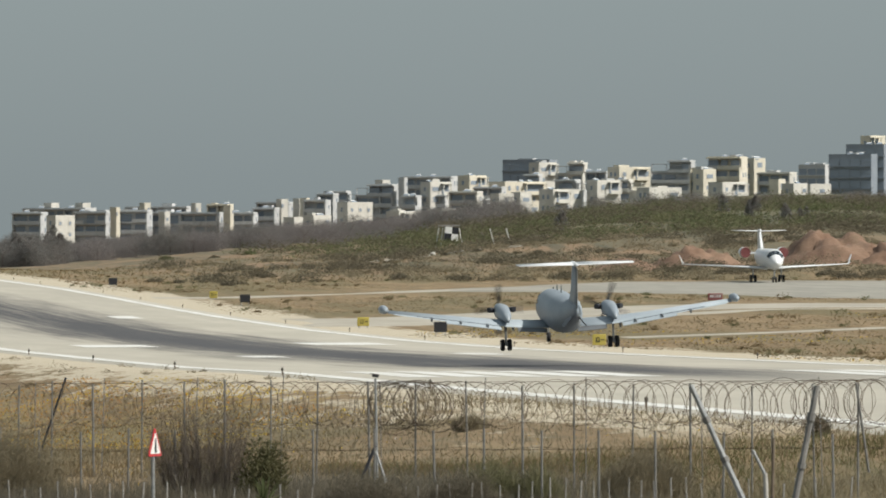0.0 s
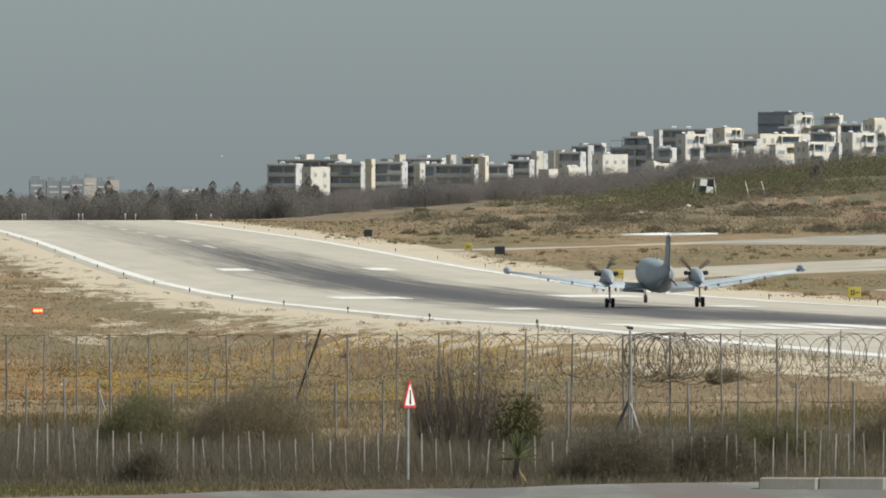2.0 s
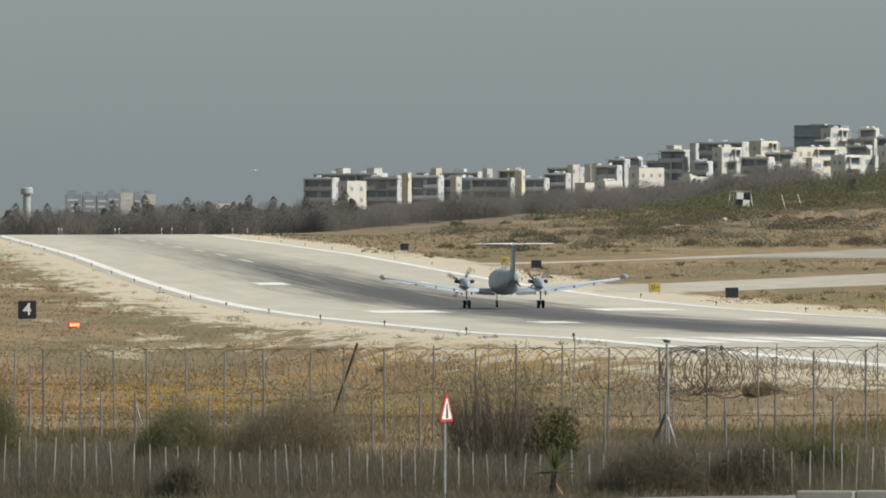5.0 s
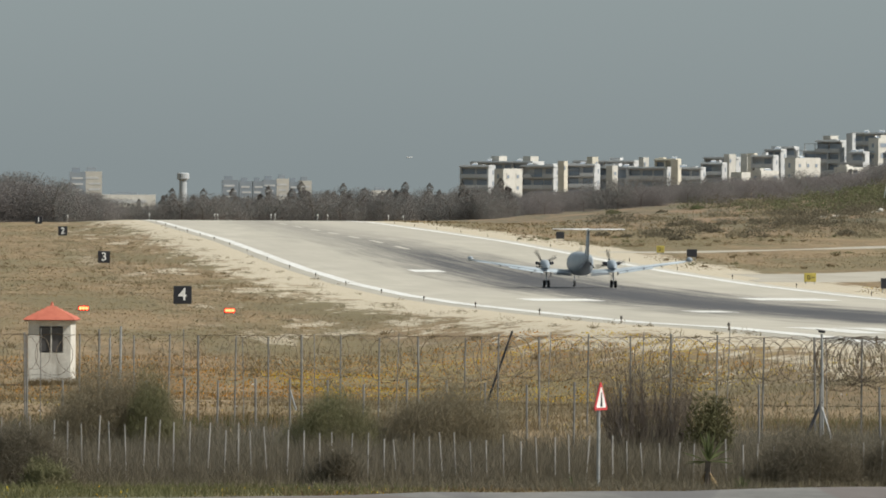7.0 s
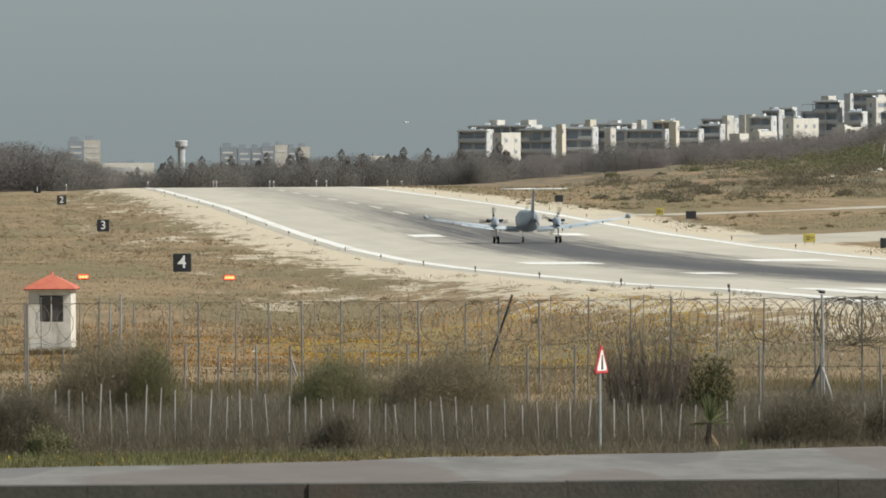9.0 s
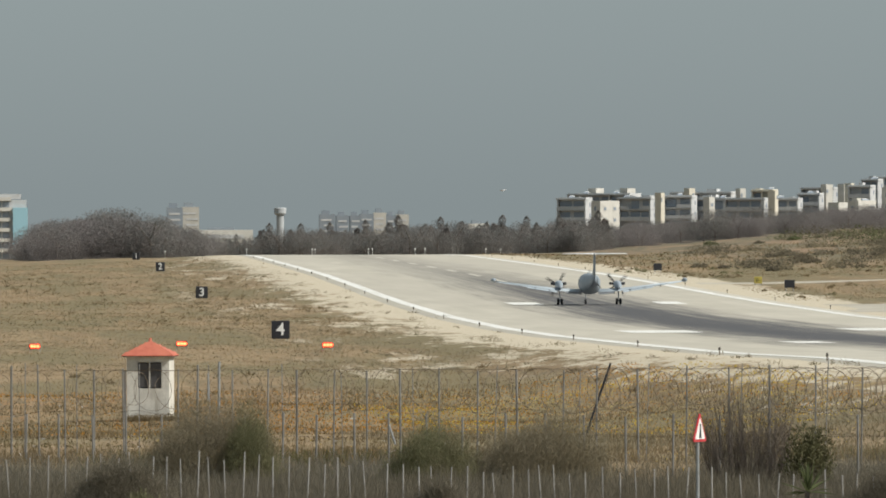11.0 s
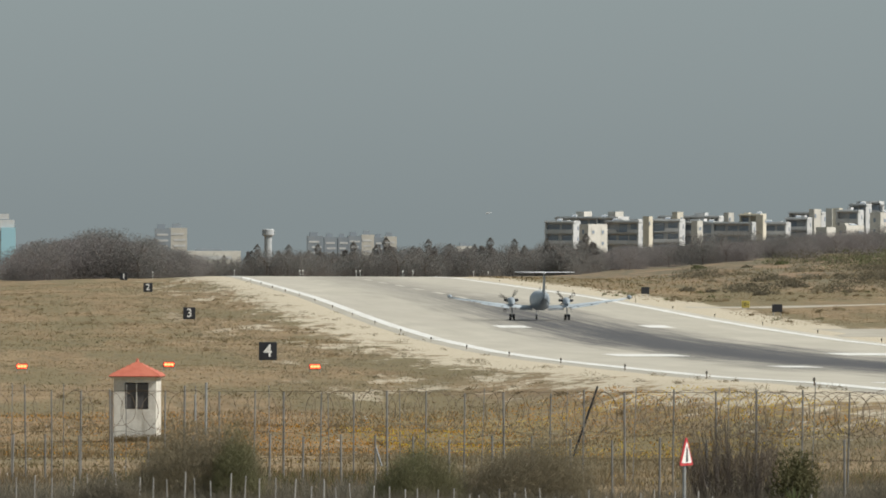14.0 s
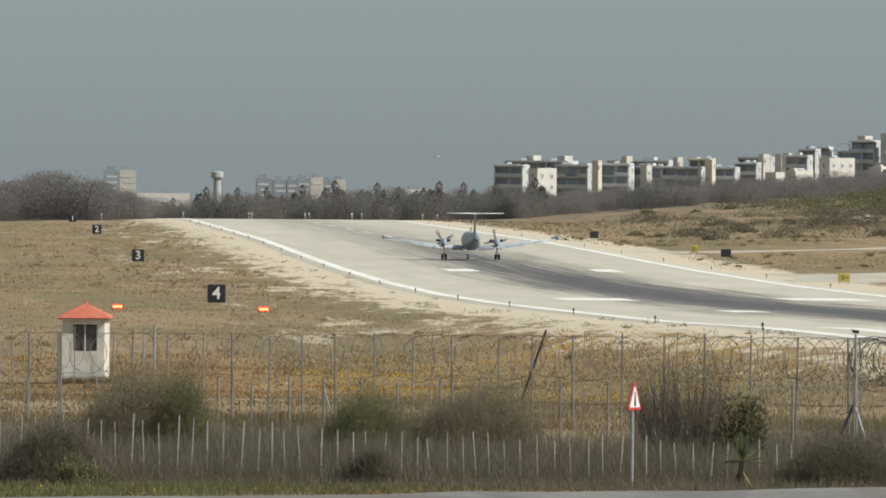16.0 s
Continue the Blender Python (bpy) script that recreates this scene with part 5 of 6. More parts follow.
# ---- brush, bushes and grass ----
# scrub on the far slope: lightened, low haze contrast painted into its tones
M_DARKSCRUB = leafy("hazed_dark_scrub", (0.128, 0.115, 0.082), (0.16, 0.142, 0.104), (0.145, 0.126, 0.088))
M_HILLSCRUB = leafy("hazed_hill_scrub", (0.115, 0.135, 0.068), (0.15, 0.165, 0.085), (0.14, 0.132, 0.078))
def band(x0, x1, y0, y1, keep=None):
    """Roots spread over a stretch of ground."""
    def place(rng, count):
        x, y = rng.uniform(x0, x1, count * 3), rng.uniform(y0, y1, count * 3)
        if keep is not None:
            ok = keep(x, y, rng)
            x, y = x[ok], y[ok]
        while len(x) < count:
            x, y = np.concatenate([x, x]), np.concatenate([y, y])
        x, y = x[:count], y[:count]
        return np.stack([x, y, ground_level(x, y) - 0.03], 1)
    return place


def patchy(size, seed, least):
    return lambda x, y, rng: wave(x, y * 0.22, size, seed) + rng.uniform(-0.35, 0.35, len(x)) > least


def cover(name, seed, count, place, reach, wide, material, label, up=1.5):
    ob = new(name, twigs(name, np.random.default_rng(seed), count, place, reach, wide, material, up))
    return tagged(ob, label, "grass", kind="stuff")


def verge(x, y, rng):
    """Between the road's edge and the brush."""
    return y > 160.6 + 0.52 * x


cover("dry_grass", 21, 26000, band(-3, 30, 178, 204, patchy(2.2, 1.0, -0.3)), 0.22, 0.006, M_DRYGRASS, "dry straw-coloured grass between the fences")
cover("straw_grass", 47, 11000, band(9, 30, 204, 300, patchy(3.4, 7.0, -0.6)), 0.2, 0.010, M_DRYBRUSH, "pale straw grass before the sandy shoulder")
cover("field_grass", 22, 34000, band(-4, 31, 190, 430, lambda x, y, rng: patchy(4.0, 2.0, -0.1)(x, y, rng) & ((x < 25.5 + 1.2 * wave(x, y, 3, 1.0)) | (y < 285))), 0.17, 0.012, M_DRYGRASS, "dry grass on the field behind the fence")
cover("green_weeds", 23, 9000, band(-3, 30, 168, 200, patchy(3.0, 3.0, 0.25)), 0.25, 0.008, M_GREENLEAF, "low green weeds near the fence")
cover("low_brush", 29, 16000, band(-3, 30, 170.0, 176.0, patchy(2.1, 5.5, -0.3)), 0.30, 0.005, M_DRYBRUSH, "low dry brush before the stakes", 0.9)
cover("orange_flowers", 28, 26000, band(-5, 26, 296, 425, patchy(5.0, 4.6, -0.2)), 0.10, 0.026, M_ORANGEBLOOM, "small orange wildflowers in the field", 0.4)
cover("yellow_flowers", 24, 11000, band(12.5, 27.5, 285, 400, patchy(3.2, 4.0, 0.05)), 0.10, 0.022, M_BLOOM, "small yellow wildflowers in the grass", 0.4)
cover("sparse_flowers", 45, 2200, band(2, 30, 184, 300, patchy(3.2, 4.0, 0.1)), 0.08, 0.016, M_BLOOM, "scattered yellow wildflowers by the fence", 0.4)
cover("pale_stones", 46, 170, band(-3, 27, 200, 420), 0.14, 0.07, M_CONCRETE, "pale stones scattered in the grass", 0.2)
cover("tall_brush", 25, 46000, band(-3, 20.5, 174.5, 180.2, lambda x, y, rng: patchy(2.6, 5.0, -0.75)(x, y, rng) & (rng.random(len(x)) < np.clip((21 - x) / 5, 0, 1))), 0.62, 0.0042, M_DARKBRUSH, "dense grey-brown dry brush along the stakes", 1.3)
cover("fine_brush", 53, 62000, band(-3, 22, 175.5, 187, patchy(1.8, 2.2, -0.5)), 0.50, 0.0036, M_GREYBRUSH, "fine grey twigs along the stakes", 1.0)
cover("low_litter_brush", 54, 30000, band(-3, 30, 165, 175.5, lambda x, y, rng: verge(x, y, rng) & patchy(2.2, 3.1, -0.6)(x, y, rng) & (y > 171 - 0.9 * (x - 5).clip(0, 9))), 0.34, 0.005, M_DARKBRUSH, "low tangled brush before the stakes", 0.9)
cover("wet_weeds", 56, 6000, band(14, 30, 178, 208, patchy(3.0, 3.0, -0.1)), 0.22, 0.008, M_WEED, "dull green weeds in the hollow behind the fence")
cover("pale_brush", 57, 9000, band(18, 30, 173, 182, patchy(2.0, 2.6, -0.4)), 0.40, 0.004, M_DRYBRUSH, "pale dry brush near the slanting pipes", 1.2)
cover("dead_leaves", 55, 9000, band(5.8, 15, 164, 173.4, lambda x, y, rng: verge(x, y, rng) & patchy(1.1, 1.4, -0.4)(x, y, rng)), 0.10, 0.018, M_DRYGRASS, "withered leafy weeds along the road edge", 0.7)
cover("leafy_brush", 26, 9000, band(-3, 30, 169.5, 175.5, patchy(1.7, 6.0, 0.15)), 0.24, 0.010, M_OLIVE, "olive leafy brush along the stakes", 0.8)
cover("booth_weeds", 58, 1500, band(3.0, 5.1, 355.6, 356.6), 0.28, 0.012, M_DRYGRASS, "dry weeds round the foot of the booth")
cover("verge_flowers", 30, 700, band(-3, 8, 161, 170, verge), 0.10, 0.02, M_BLOOM, "yellow flowers in the verge", 0.4)
cover("verge_grass", 27, 16000, band(-3, 9.5, 160.5, 171.5, lambda x, y, rng: verge(x, y, rng) & (rng.random(len(x)) < np.clip((9.5 - x) / 4, 0, 1))), 0.15, 0.008, M_WEED, "green verge beside the road")


def edge_tufts(x, y, rng):
    return (wave(x, y, 5, 8.0) * 0.7 + wave(x, y * 0.3, 1.7, 9.0) * 0.5 + rng.uniform(-0.5, 0.5, len(x)) + (26 - x) * 0.06) > 0.35


def sward_material():
    """Low field growth: straw, olive and brown in drifts, every blade its own tone."""
    n = Nodes("field_sward", 0.9)
    n.b.inputs["Specular IOR Level"].default_value = 0.1
    drift = n.noise(0.16, 5, 0.7, n.scaled(1, 0.12, 1))
    small = n.noise(0.9, 4, 0.7, n.scaled(1, 0.15, 1))
    c = n.mix(n.island(), (0.165, 0.118, 0.062), (0.245, 0.18, 0.10))
    c = n.mix(n.step(drift, 0.46, 0.54, 0, 0.95), c, n.mix(n.island(), (0.105, 0.09, 0.046), (0.16, 0.13, 0.068)))
    c = n.mix(n.step(small, 0.54, 0.66, 0, 0.8), c, (0.30, 0.215, 0.125))
    n.colour(c)
    return n.m


M_SWARD = sward_material()


def sward(x, y, rng):
    """Thins out towards the sandy shoulder."""
    edge = 22.3 + 1.5 * (y < 400) + 5.0 * wave(x, y * 0.35, 7.0, 6.1) + 2.5 * wave(x, y * 0.3, 2.3, 3.7)
    return (x < edge + rng.normal(0, 1.2, len(x))) & (rng.random(len(x)) < np.clip(520 / y, 0.2, 1.0))


cover("field_sward", 41, 60000, band(-9, 31, 215, 760, sward), 0.10, 0.02, M_SWARD, "dry mottled low growth over the field", 1.0)
cover("far_field_sward", 42, 22000, band(-14, 31, 700, 1480, sward), 0.13, 0.035, M_SWARD, "dry mottled low growth on the far field", 1.0)
def median_keep(x, y, rng):
    """Off the taxiways and tracks, and off the ragged sand edge."""
    clear = ((y > 860) | (y < 755)) & ((y < 660) | (y > 688)) & ((y < 840) | (y > 975) | (x < np.interp(y, (846, 885, 925, 965), (128, 124, 117, 104)))) & ((y < 965) | (y > 1040) | (x < 70)) & ((y < 1040) | (y > 1095) | (x < 98)) & (x / y < 0.16)
    return clear & (x > 69.5 + 4.0 * wave(x, y * 0.3, 6, 2.2))


cover("median_sward", 43, 26000, band(67.5, 230, 430, 1130, median_keep), 0.11, 0.035, M_SWARD, "dry low growth between the taxiways", 1.0)
cover("median_flowers", 59, 3500, band(67, 130, 480, 760, lambda x, y, rng: median_keep(x, y, rng) & patchy(7.0, 3.3, 0.2)(x, y, rng)), 0.10, 0.04, M_BLOOM, "yellow flowers between the taxiways", 0.4)
cover("slope_sward", 44, 14000, band(70, 270, 1130, 1600, lambda x, y, rng: (x / y < 0.16) & (x / y > 0.045)), 0.3, 0.06, M_SWARD, "low brown growth over the slope", 1.0)


def clumps(name, seed, count, keep, area, reach, wide, material, label, spread=0.28, each=26, up=0.7):
    rs = np.random.default_rng(seed)
    roots = band(*area, keep)(rs, count)

    size = np.clip(rs.lognormal(0, 0.5, count), 0.35, 2.2)

    def place(rng, n):
        k = rng.integers(0, count, n)
        off = rng.normal(size=(n, 3))
        off /= np.linalg.norm(off, axis=1)[:, None] / rng.uniform(0.5, 1.05, (n, 1))
        off[:, 2] = np.abs(off[:, 2])
        return roots[k] + off * size[k][:, None] * np.array([spread * 1.5, spread * 2.2, spread * 0.75])
    ob = new(name, twigs(name, rs, count * each, place, reach, wide, material, up))
    return tagged(ob, label, "plants", kind="stuff")


clumps("edge_tussocks", 31, 800, edge_tufts, (13, 30.5, 270, 1350), 0.15, 0.012, M_DRYBRUSH, "dark low tussocks on the sandy shoulder")
clumps("field_tussocks", 32, 420, patchy(14, 1.3, -0.2), (-40, 24, 330, 1450), 0.25, 0.02, M_DRYGRASS, "dry tussocks scattered over the field")
clumps("far_tussocks", 33, 260, median_keep, (67, 250, 480, 1150), 0.22, 0.03, M_DRYGRASS, "dry tussocks between the taxiways")
clumps("far_weeds", 34, 160, median_keep, (67, 250, 480, 1150), 0.24, 0.03, M_OLIVE, "dark weeds between the taxiways")


def on_slope(least, seed):
    return lambda x, y, rng: (x / y > 0.083 + rng.uniform(-0.02, 0.02, len(x))) & (wave(x, y * 0.4, 9, seed) + 0.5 * wave(x, y * 0.4, 4, seed + 2) + rng.uniform(-0.3, 0.3, len(x)) > least)


clumps("slope_scrub", 35, 620, on_slope(0.12, 1.1), (80, 260, 1100, 1480), 0.26, 0.05, M_DARKSCRUB, "dark low scrub over the sandy slope", 1.0, 320, 0.5)
clumps("pale_scrub", 39, 330, on_slope(0.0, 4.1), (80, 260, 1100, 1420), 0.26, 0.05, M_DRYBRUSH, "olive-brown scrub over the sandy slope", 1.2, 220, 0.5)
clumps("slope_bush", 36, 360, on_slope(-0.1, 2.1), (120, 270, 1380, 1760), 0.4, 0.07, M_HILLSCRUB, "olive scrub covering the green slope", 1.9, 240, 0.5)
clumps("slope_thicket", 38, 200, on_slope(-0.1, 3.3), (120, 270, 1340, 1760), 0.4, 0.06, M_DARKSCRUB, "dark thickets on the green slope", 1.9, 220, 0.5)
clumps("crest_bush", 37, 420, lambda x, y, rng: x / y > 0.098, (150, 270, 1640, 1760), 0.35, 0.05, M_DARKSCRUB, "dark bushes along the crest of the slope", 1.9, 150, 0.5)


def mound(sx, sy, h, seed):
    """Points in the outer shell of a smooth low dome with slight swells."""
    rs = np.random.default_rng(seed)
    knobs = rs.normal(size=(60, 3))
    knobs[:, 2] = np.abs(knobs[:, 2])
    knobs /= np.linalg.norm(knobs, axis=1)[:, None]
    size = rs.uniform(0.015, 0.14, 60)
    lift = rs.uniform(-0.13, 0.15, 60)

    def place(rng, count):
        d = rng.normal(size=(count, 3))
        d[:, 2] = np.abs(d[:, 2])
        d /= np.linalg.norm(d, axis=1)[:, None]
        near = np.exp(-((d[:, None, :] - knobs[None]) ** 2).sum(2) / size)
        r = (0.97 + near @ lift) * rng.uniform(0.30, 1.0, count) ** 0.4 * (1 + 0.10 * rng.normal(size=count) * (d[:, 2] > 0.15))
        return d * r[:, None] * np.array([sx * 0.74, sy * 0.74, h * 0.9])
    return place


def bush(x, y, sx, sy, h, seed, material, label, count=5000, reach=0.10, wide=0.0034, up=0.7, shape=None):
    t = thing("bush", label, "bush", pose(x, y, level(x, y) - 0.05), "bushes by the fence")
    rng = np.random.default_rng(seed)
    part("crown", twigs("crown", rng, count * 4, (shape or mound)(sx, sy, h, seed=seed), reach, wide, material, up), None, t)
    bm = fresh()
    rs = random.Random(seed)
    for k in range(9):
        a = rs.uniform(0, math.tau)
        tube(bm, (rs.uniform(-0.2, 0.2) * sx, 0, 0), (math.cos(a) * sx * 0.45, math.sin(a) * sy * 0.35, h * rs.uniform(0.4, 0.65)), 0.015, 0.006, 5)
    part("woody_base", bm, M_BARK, t)
    return t


bush(3.20, 183, 1.85, 1.3, 1.72, 41, M_DRYBRUSH, "rounded dry olive-brown bush by the fence", 10000)
bush(3.95, 182.3, 0.80, 0.8, 1.74, 42, M_OLIVE, "olive-green leafy bush top", 4000)
bush(7.39, 182, 1.30, 1.0, 1.34, 43, M_OLIVE, "low olive-green bush by the fence", 6000)
bush(9.50, 182.6, 2.05, 1.3, 1.46, 44, M_DRYBRUSH, "wide low mound of dry brown brush", 11000)
bush(14.35, 180, 0.72, 0.8, 1.56, 45, M_LEAFBUSH, "olive leafy bush beside the dry shrub", 1500, 0.09, 0.012, shape=dome)
bush(1.43, 174.2, 1.35, 1.0, 1.45, 46, M_DARKBRUSH, "dark tangled bush behind the stakes", 8000)
bush(1.86, 171.6, 0.73, 0.7, 0.85, 47, M_OLIVE, "low leafy weed clump by the road verge", 2000, 0.09, 0.012)
# added twigs that stand in for a hollow of mere shade
bush(7.15, 174.6, 0.62, 0.7, 0.98, 48, M_DARKBRUSH, "bush added for the shaded hollow among the stakes", 1500, 0.16, 0.004, 1.0, dome)
bush(15.9, 175, 1.6, 1.0, 1.10, 49, M_DARKBRUSH, "long low dark bush along the stakes", 9000)
bush(17.6, 175.4, 1.4, 1.0, 1.14, 56, M_DARKBRUSH, "long low dark bush along the stakes", 8000)
bush(18.68, 178.5, 1.11, 0.9, 1.09, 50, M_OLIVE, "low olive bush behind the stakes", 5000)
bush(19.4, 178.2, 0.8, 0.9, 1.0, 51, M_OLIVE, "low olive bush behind the stakes", 4000)
bush(21.73, 181, 1.34, 1.1, 1.05, 52, M_DRYBRUSH, "pale dry bush near the slanting pipes", 6000)
bush(24.9, 245, 0.62, 0.6, 0.36, 57, M_DRYBRUSH, "low ragged tuft behind the coil fence", 500, 0.22, 0.007, 1.6, dome)
bush(28.84, 208.5, 0.30, 0.4, 0.44, 58, M_DARKBRUSH, "pointed dark tuft behind the coil fence", 500, 0.2, 0.006, 1.6, dome)


def twiggy_shrub(x, y, w, h, seed):
    """A leafless shrub of many upright stems that fork."""
    t = thing("dry_shrub", "tall leafless grey-brown shrub of upright twigs", "bush", pose(x, y, level(x, y)))
    rs = random.Random(seed)
    bm = fresh()
    for k in range(330):
        x0 = rs.uniform(-0.36, 0.36) * w
        lean = x0 * 0.55 + rs.uniform(-0.22, 0.22)
        top = h * rs.uniform(0.55, 1.05) * (1 - 0.25 * abs(x0 / w))
        y0 = rs.uniform(-0.5, 0.5)
        a, b = Vector((x0, y0, 0)), Vector((x0 + lean, y0 + rs.uniform(-0.2, 0.2), top))
        mid = a.lerp(b, 0.5) + Vector((rs.uniform(-0.06, 0.06), 0, 0))
        tube(bm, a, mid, 0.006, 0.0045, 4, False)
        tube(bm, mid, b, 0.0045, 0.002, 4, False)
        for j in range(3):
            q = a.lerp(b, rs.uniform(0.35, 0.9))
            tube(bm, q, q + Vector((rs.uniform(-0.22, 0.22), rs.uniform(-0.1, 0.1), rs.uniform(0.08, 0.3))), 0.003, 0.0015, 3, False)
    tagged(part("twig_thicket", bm, M_TWIG, t), kind="stuff")
    rng = np.random.default_rng(seed)
    part("foliage", twigs("foliage", rng, 900, dome(w * 0.9, 0.7, h * 0.7, 8, seed), 0.07, 0.008, M_DARKBRUSH, 0.5), None, t)


M_TWIG = leafy("grey_twigs", (0.155, 0.132, 0.112), (0.225, 0.19, 0.163), (0.185, 0.156, 0.13))
twiggy_shrub(13.32, 181, 1.75, 2.0, 9)


def yucca(x, y, size, stem, seed, label):
    t = thing("yucca", label, "plant", pose(x, y, level(x, y)))
    if stem:
        bm = fresh()
        tube(bm, (0, 0, -0.1), (0.03, 0, stem), 0.06, 0.05, 8)
        part("stem", bm, M_BARK, t)
    rs = random.Random(seed)
    for k in range(46):
        a = rs.uniform(0, math.tau)
        dry = k % 3 == 0 and stem > 0
        up = rs.uniform(-1.4, -0.7) if dry else rs.uniform(-0.1, 1.45)
        ln = rs.uniform(0.28, 0.46) * size
        way = Vector((math.cos(a) * math.cos(up), math.sin(a) * math.cos(up), math.sin(up)))
        side = way.cross(Vector((0, 0, 1))).normalized() * 0.02 * size
        root = Vector((0.03, 0, max(stem, 0.05) - (rs.uniform(0.02, 0.2) if dry else 0)))
        bm = fresh()
        v = [bm.verts.new(p) for p in (root - side * 0.6, root + side * 0.6, root + way * ln * 0.5 + side, root + way * ln + Vector((0, 0, -0.04)), root + way * ln * 0.5 - side)]
        bm.faces.new(v)
        part("leaf", bm, M_STRAWLEAF if dry else M_YUCCA, t)


M_YUCCA = leafy("yucca_leaf", (0.095, 0.115, 0.05), (0.155, 0.175, 0.085), (0.125, 0.14, 0.065))
M_STRAWLEAF = leafy("dead_yucca_leaf", (0.30, 0.22, 0.12), (0.40, 0.30, 0.17), (0.34, 0.25, 0.14))
yucca(13.84, 173.6, 1.45, 0.62, 4, "small yucca with green spiky leaves and dry skirt")
yucca(14.42, 173.2, 0.95, 0.0, 5, "low stemless yucca rosette by the road")
yucca(11.35, 173.0, 0.9, 0.0, 6, "low stemless yucca rosette by the road")


# ---- poles, struts and blocks ----
def leaning(name, label, a, b, r, material, extra=()):
    """A bar from a foot to a head; its origin at the foot."""
    a, b = Vector(a), Vector(b)
    t = thing(name, label, "pole", Matrix.Translation(a))
    bm = fresh()
    tube(bm, (0, 0, 0), b - a, r, r * 0.9, 9)
    part("bar", bm, material, t)
    for s, ln in extra:
        bm = fresh()
        q = (b - a) * s
        tube(bm, q - (b - a).normalized() * ln / 2, q + (b - a).normalized() * ln / 2, r * 1.35, r * 1.35, 9)
        part("collar", bm, M_POST, t)
    return t


leaning("slanted_strut", "dark rusty strut leaning against the coil fence", (10.99, 194, 4.33), (11.51, 194, 5.84), 0.026, M_BLACK)
leaning("bent_post", "short bent pale post", (6.85, 186, 4.41), (6.73, 186, 4.79), 0.022, M_GALV)
leaning("camera_pole", "thin steel pole with a small camera on top", (17.09, 186, 3.83), (17.06, 186, 5.94), 0.028, M_GALV)
leaning("pole_brace", "dark bracing bar of the camera pole", (16.62, 185.6, 3.68), (17.04, 185.8, 4.63), 0.035, M_BLACK)
leaning("pole_brace", "pale bracing bar of the camera pole", (17.23, 185.6, 3.91), (17.04, 185.8, 4.54), 0.022, M_GALV)
leaning("slanting_pipe", "thick pale steel pipe leaning over the fence", (22.25, 170, 3.84), (21.24, 170, 6.05), 0.055, M_GALV, ((0.72, 0.12), (0.4, 0.1)))
leaning("slanting_pipe", "weathered steel pipe leaning over the fence", (23.08, 170, 3.84), (23.51, 170, 6.03), 0.06, M_POST, ((0.75, 0.14), (0.35, 0.1)))
leaning("forked_post", "pale forked steel post end", (22.46, 169, 3.87), (22.44, 169, 4.5), 0.045, M_CONCRETE)
leaning("slanted_bar", "slanting steel bar beside a forked post", (22.44, 169, 4.47), (22.22, 169, 4.91), 0.03, M_GALV)
leaning("dark_post", "dark weathered post by the pipes", (22.83, 171, 3.81), (22.86, 171, 5.09), 0.03, M_RUST)
leaning("leaning_post", "thin leaning fence post", (25.59, 178, 4.27), (25.35, 178, 5.95), 0.025, M_POST)
leaning("lamp_post", "thin steel post with a small head behind the fence", (3.62, 196, 4.78), (3.63, 196, 5.86), 0.028, M_GALV)
leaning("white_post", "white painted marker post", (3.44, 198, 5.03), (3.44, 198, 5.59), 0.022, M_GALV)
t = thing("pole_camera", "small dark camera head on the pole", "camera", pose(17.04, 186, 5.98, 0, 8, 20))
bm = fresh()
box(bm, 0.02, 0, -0.02, 0.13, 0.06, 0.045)
bmesh.ops.bevel(bm, geom=bm.edges[:], offset=0.01, segments=1, affect='EDGES')
part("housing", bm, M_BLACK, t)
bm = fresh()
box(bm, 0.0, 0, 0.03, 0.17, 0.08, 0.012)
part("sunshade", bm, M_POST, t)
bm = fresh()
loft(bm, [[(-0.50, -0.3, 0), (0.50, -0.3, 0), (0.50, 0.3, 0), (-0.50, 0.3, 0)], [(-0.50, -0.25, 0.22), (0.50, -0.25, 0.22), (0.50, 0.25, 0.22), (-0.50, 0.25, 0.22)]])
bmesh.ops.bevel(bm, geom=bm.edges[:], offset=0.02, segments=1, affect='EDGES')
solid("concrete_block", bm, M_BLOCK, "pale concrete barrier block beside the road", "barrier", pose(17.95, 165.5, 3.5, 0, 0, -14), "barrier blocks")
bm = fresh()
loft(bm, [[(-0.57, -0.3, 0), (0.57, -0.3, 0), (0.57, 0.3, 0), (-0.57, 0.3, 0)], [(-0.57, -0.25, 0.22), (0.57, -0.25, 0.22), (0.57, 0.25, 0.22), (-0.57, 0.25, 0.22)]])
bmesh.ops.bevel(bm, geom=bm.edges[:], offset=0.02, segments=1, affect='EDGES')
solid("concrete_block", bm, M_BLOCK, "pale concrete barrier block beside the road", "barrier", pose(19.06, 165.5, 3.5, 0, 0, -14), "barrier blocks")


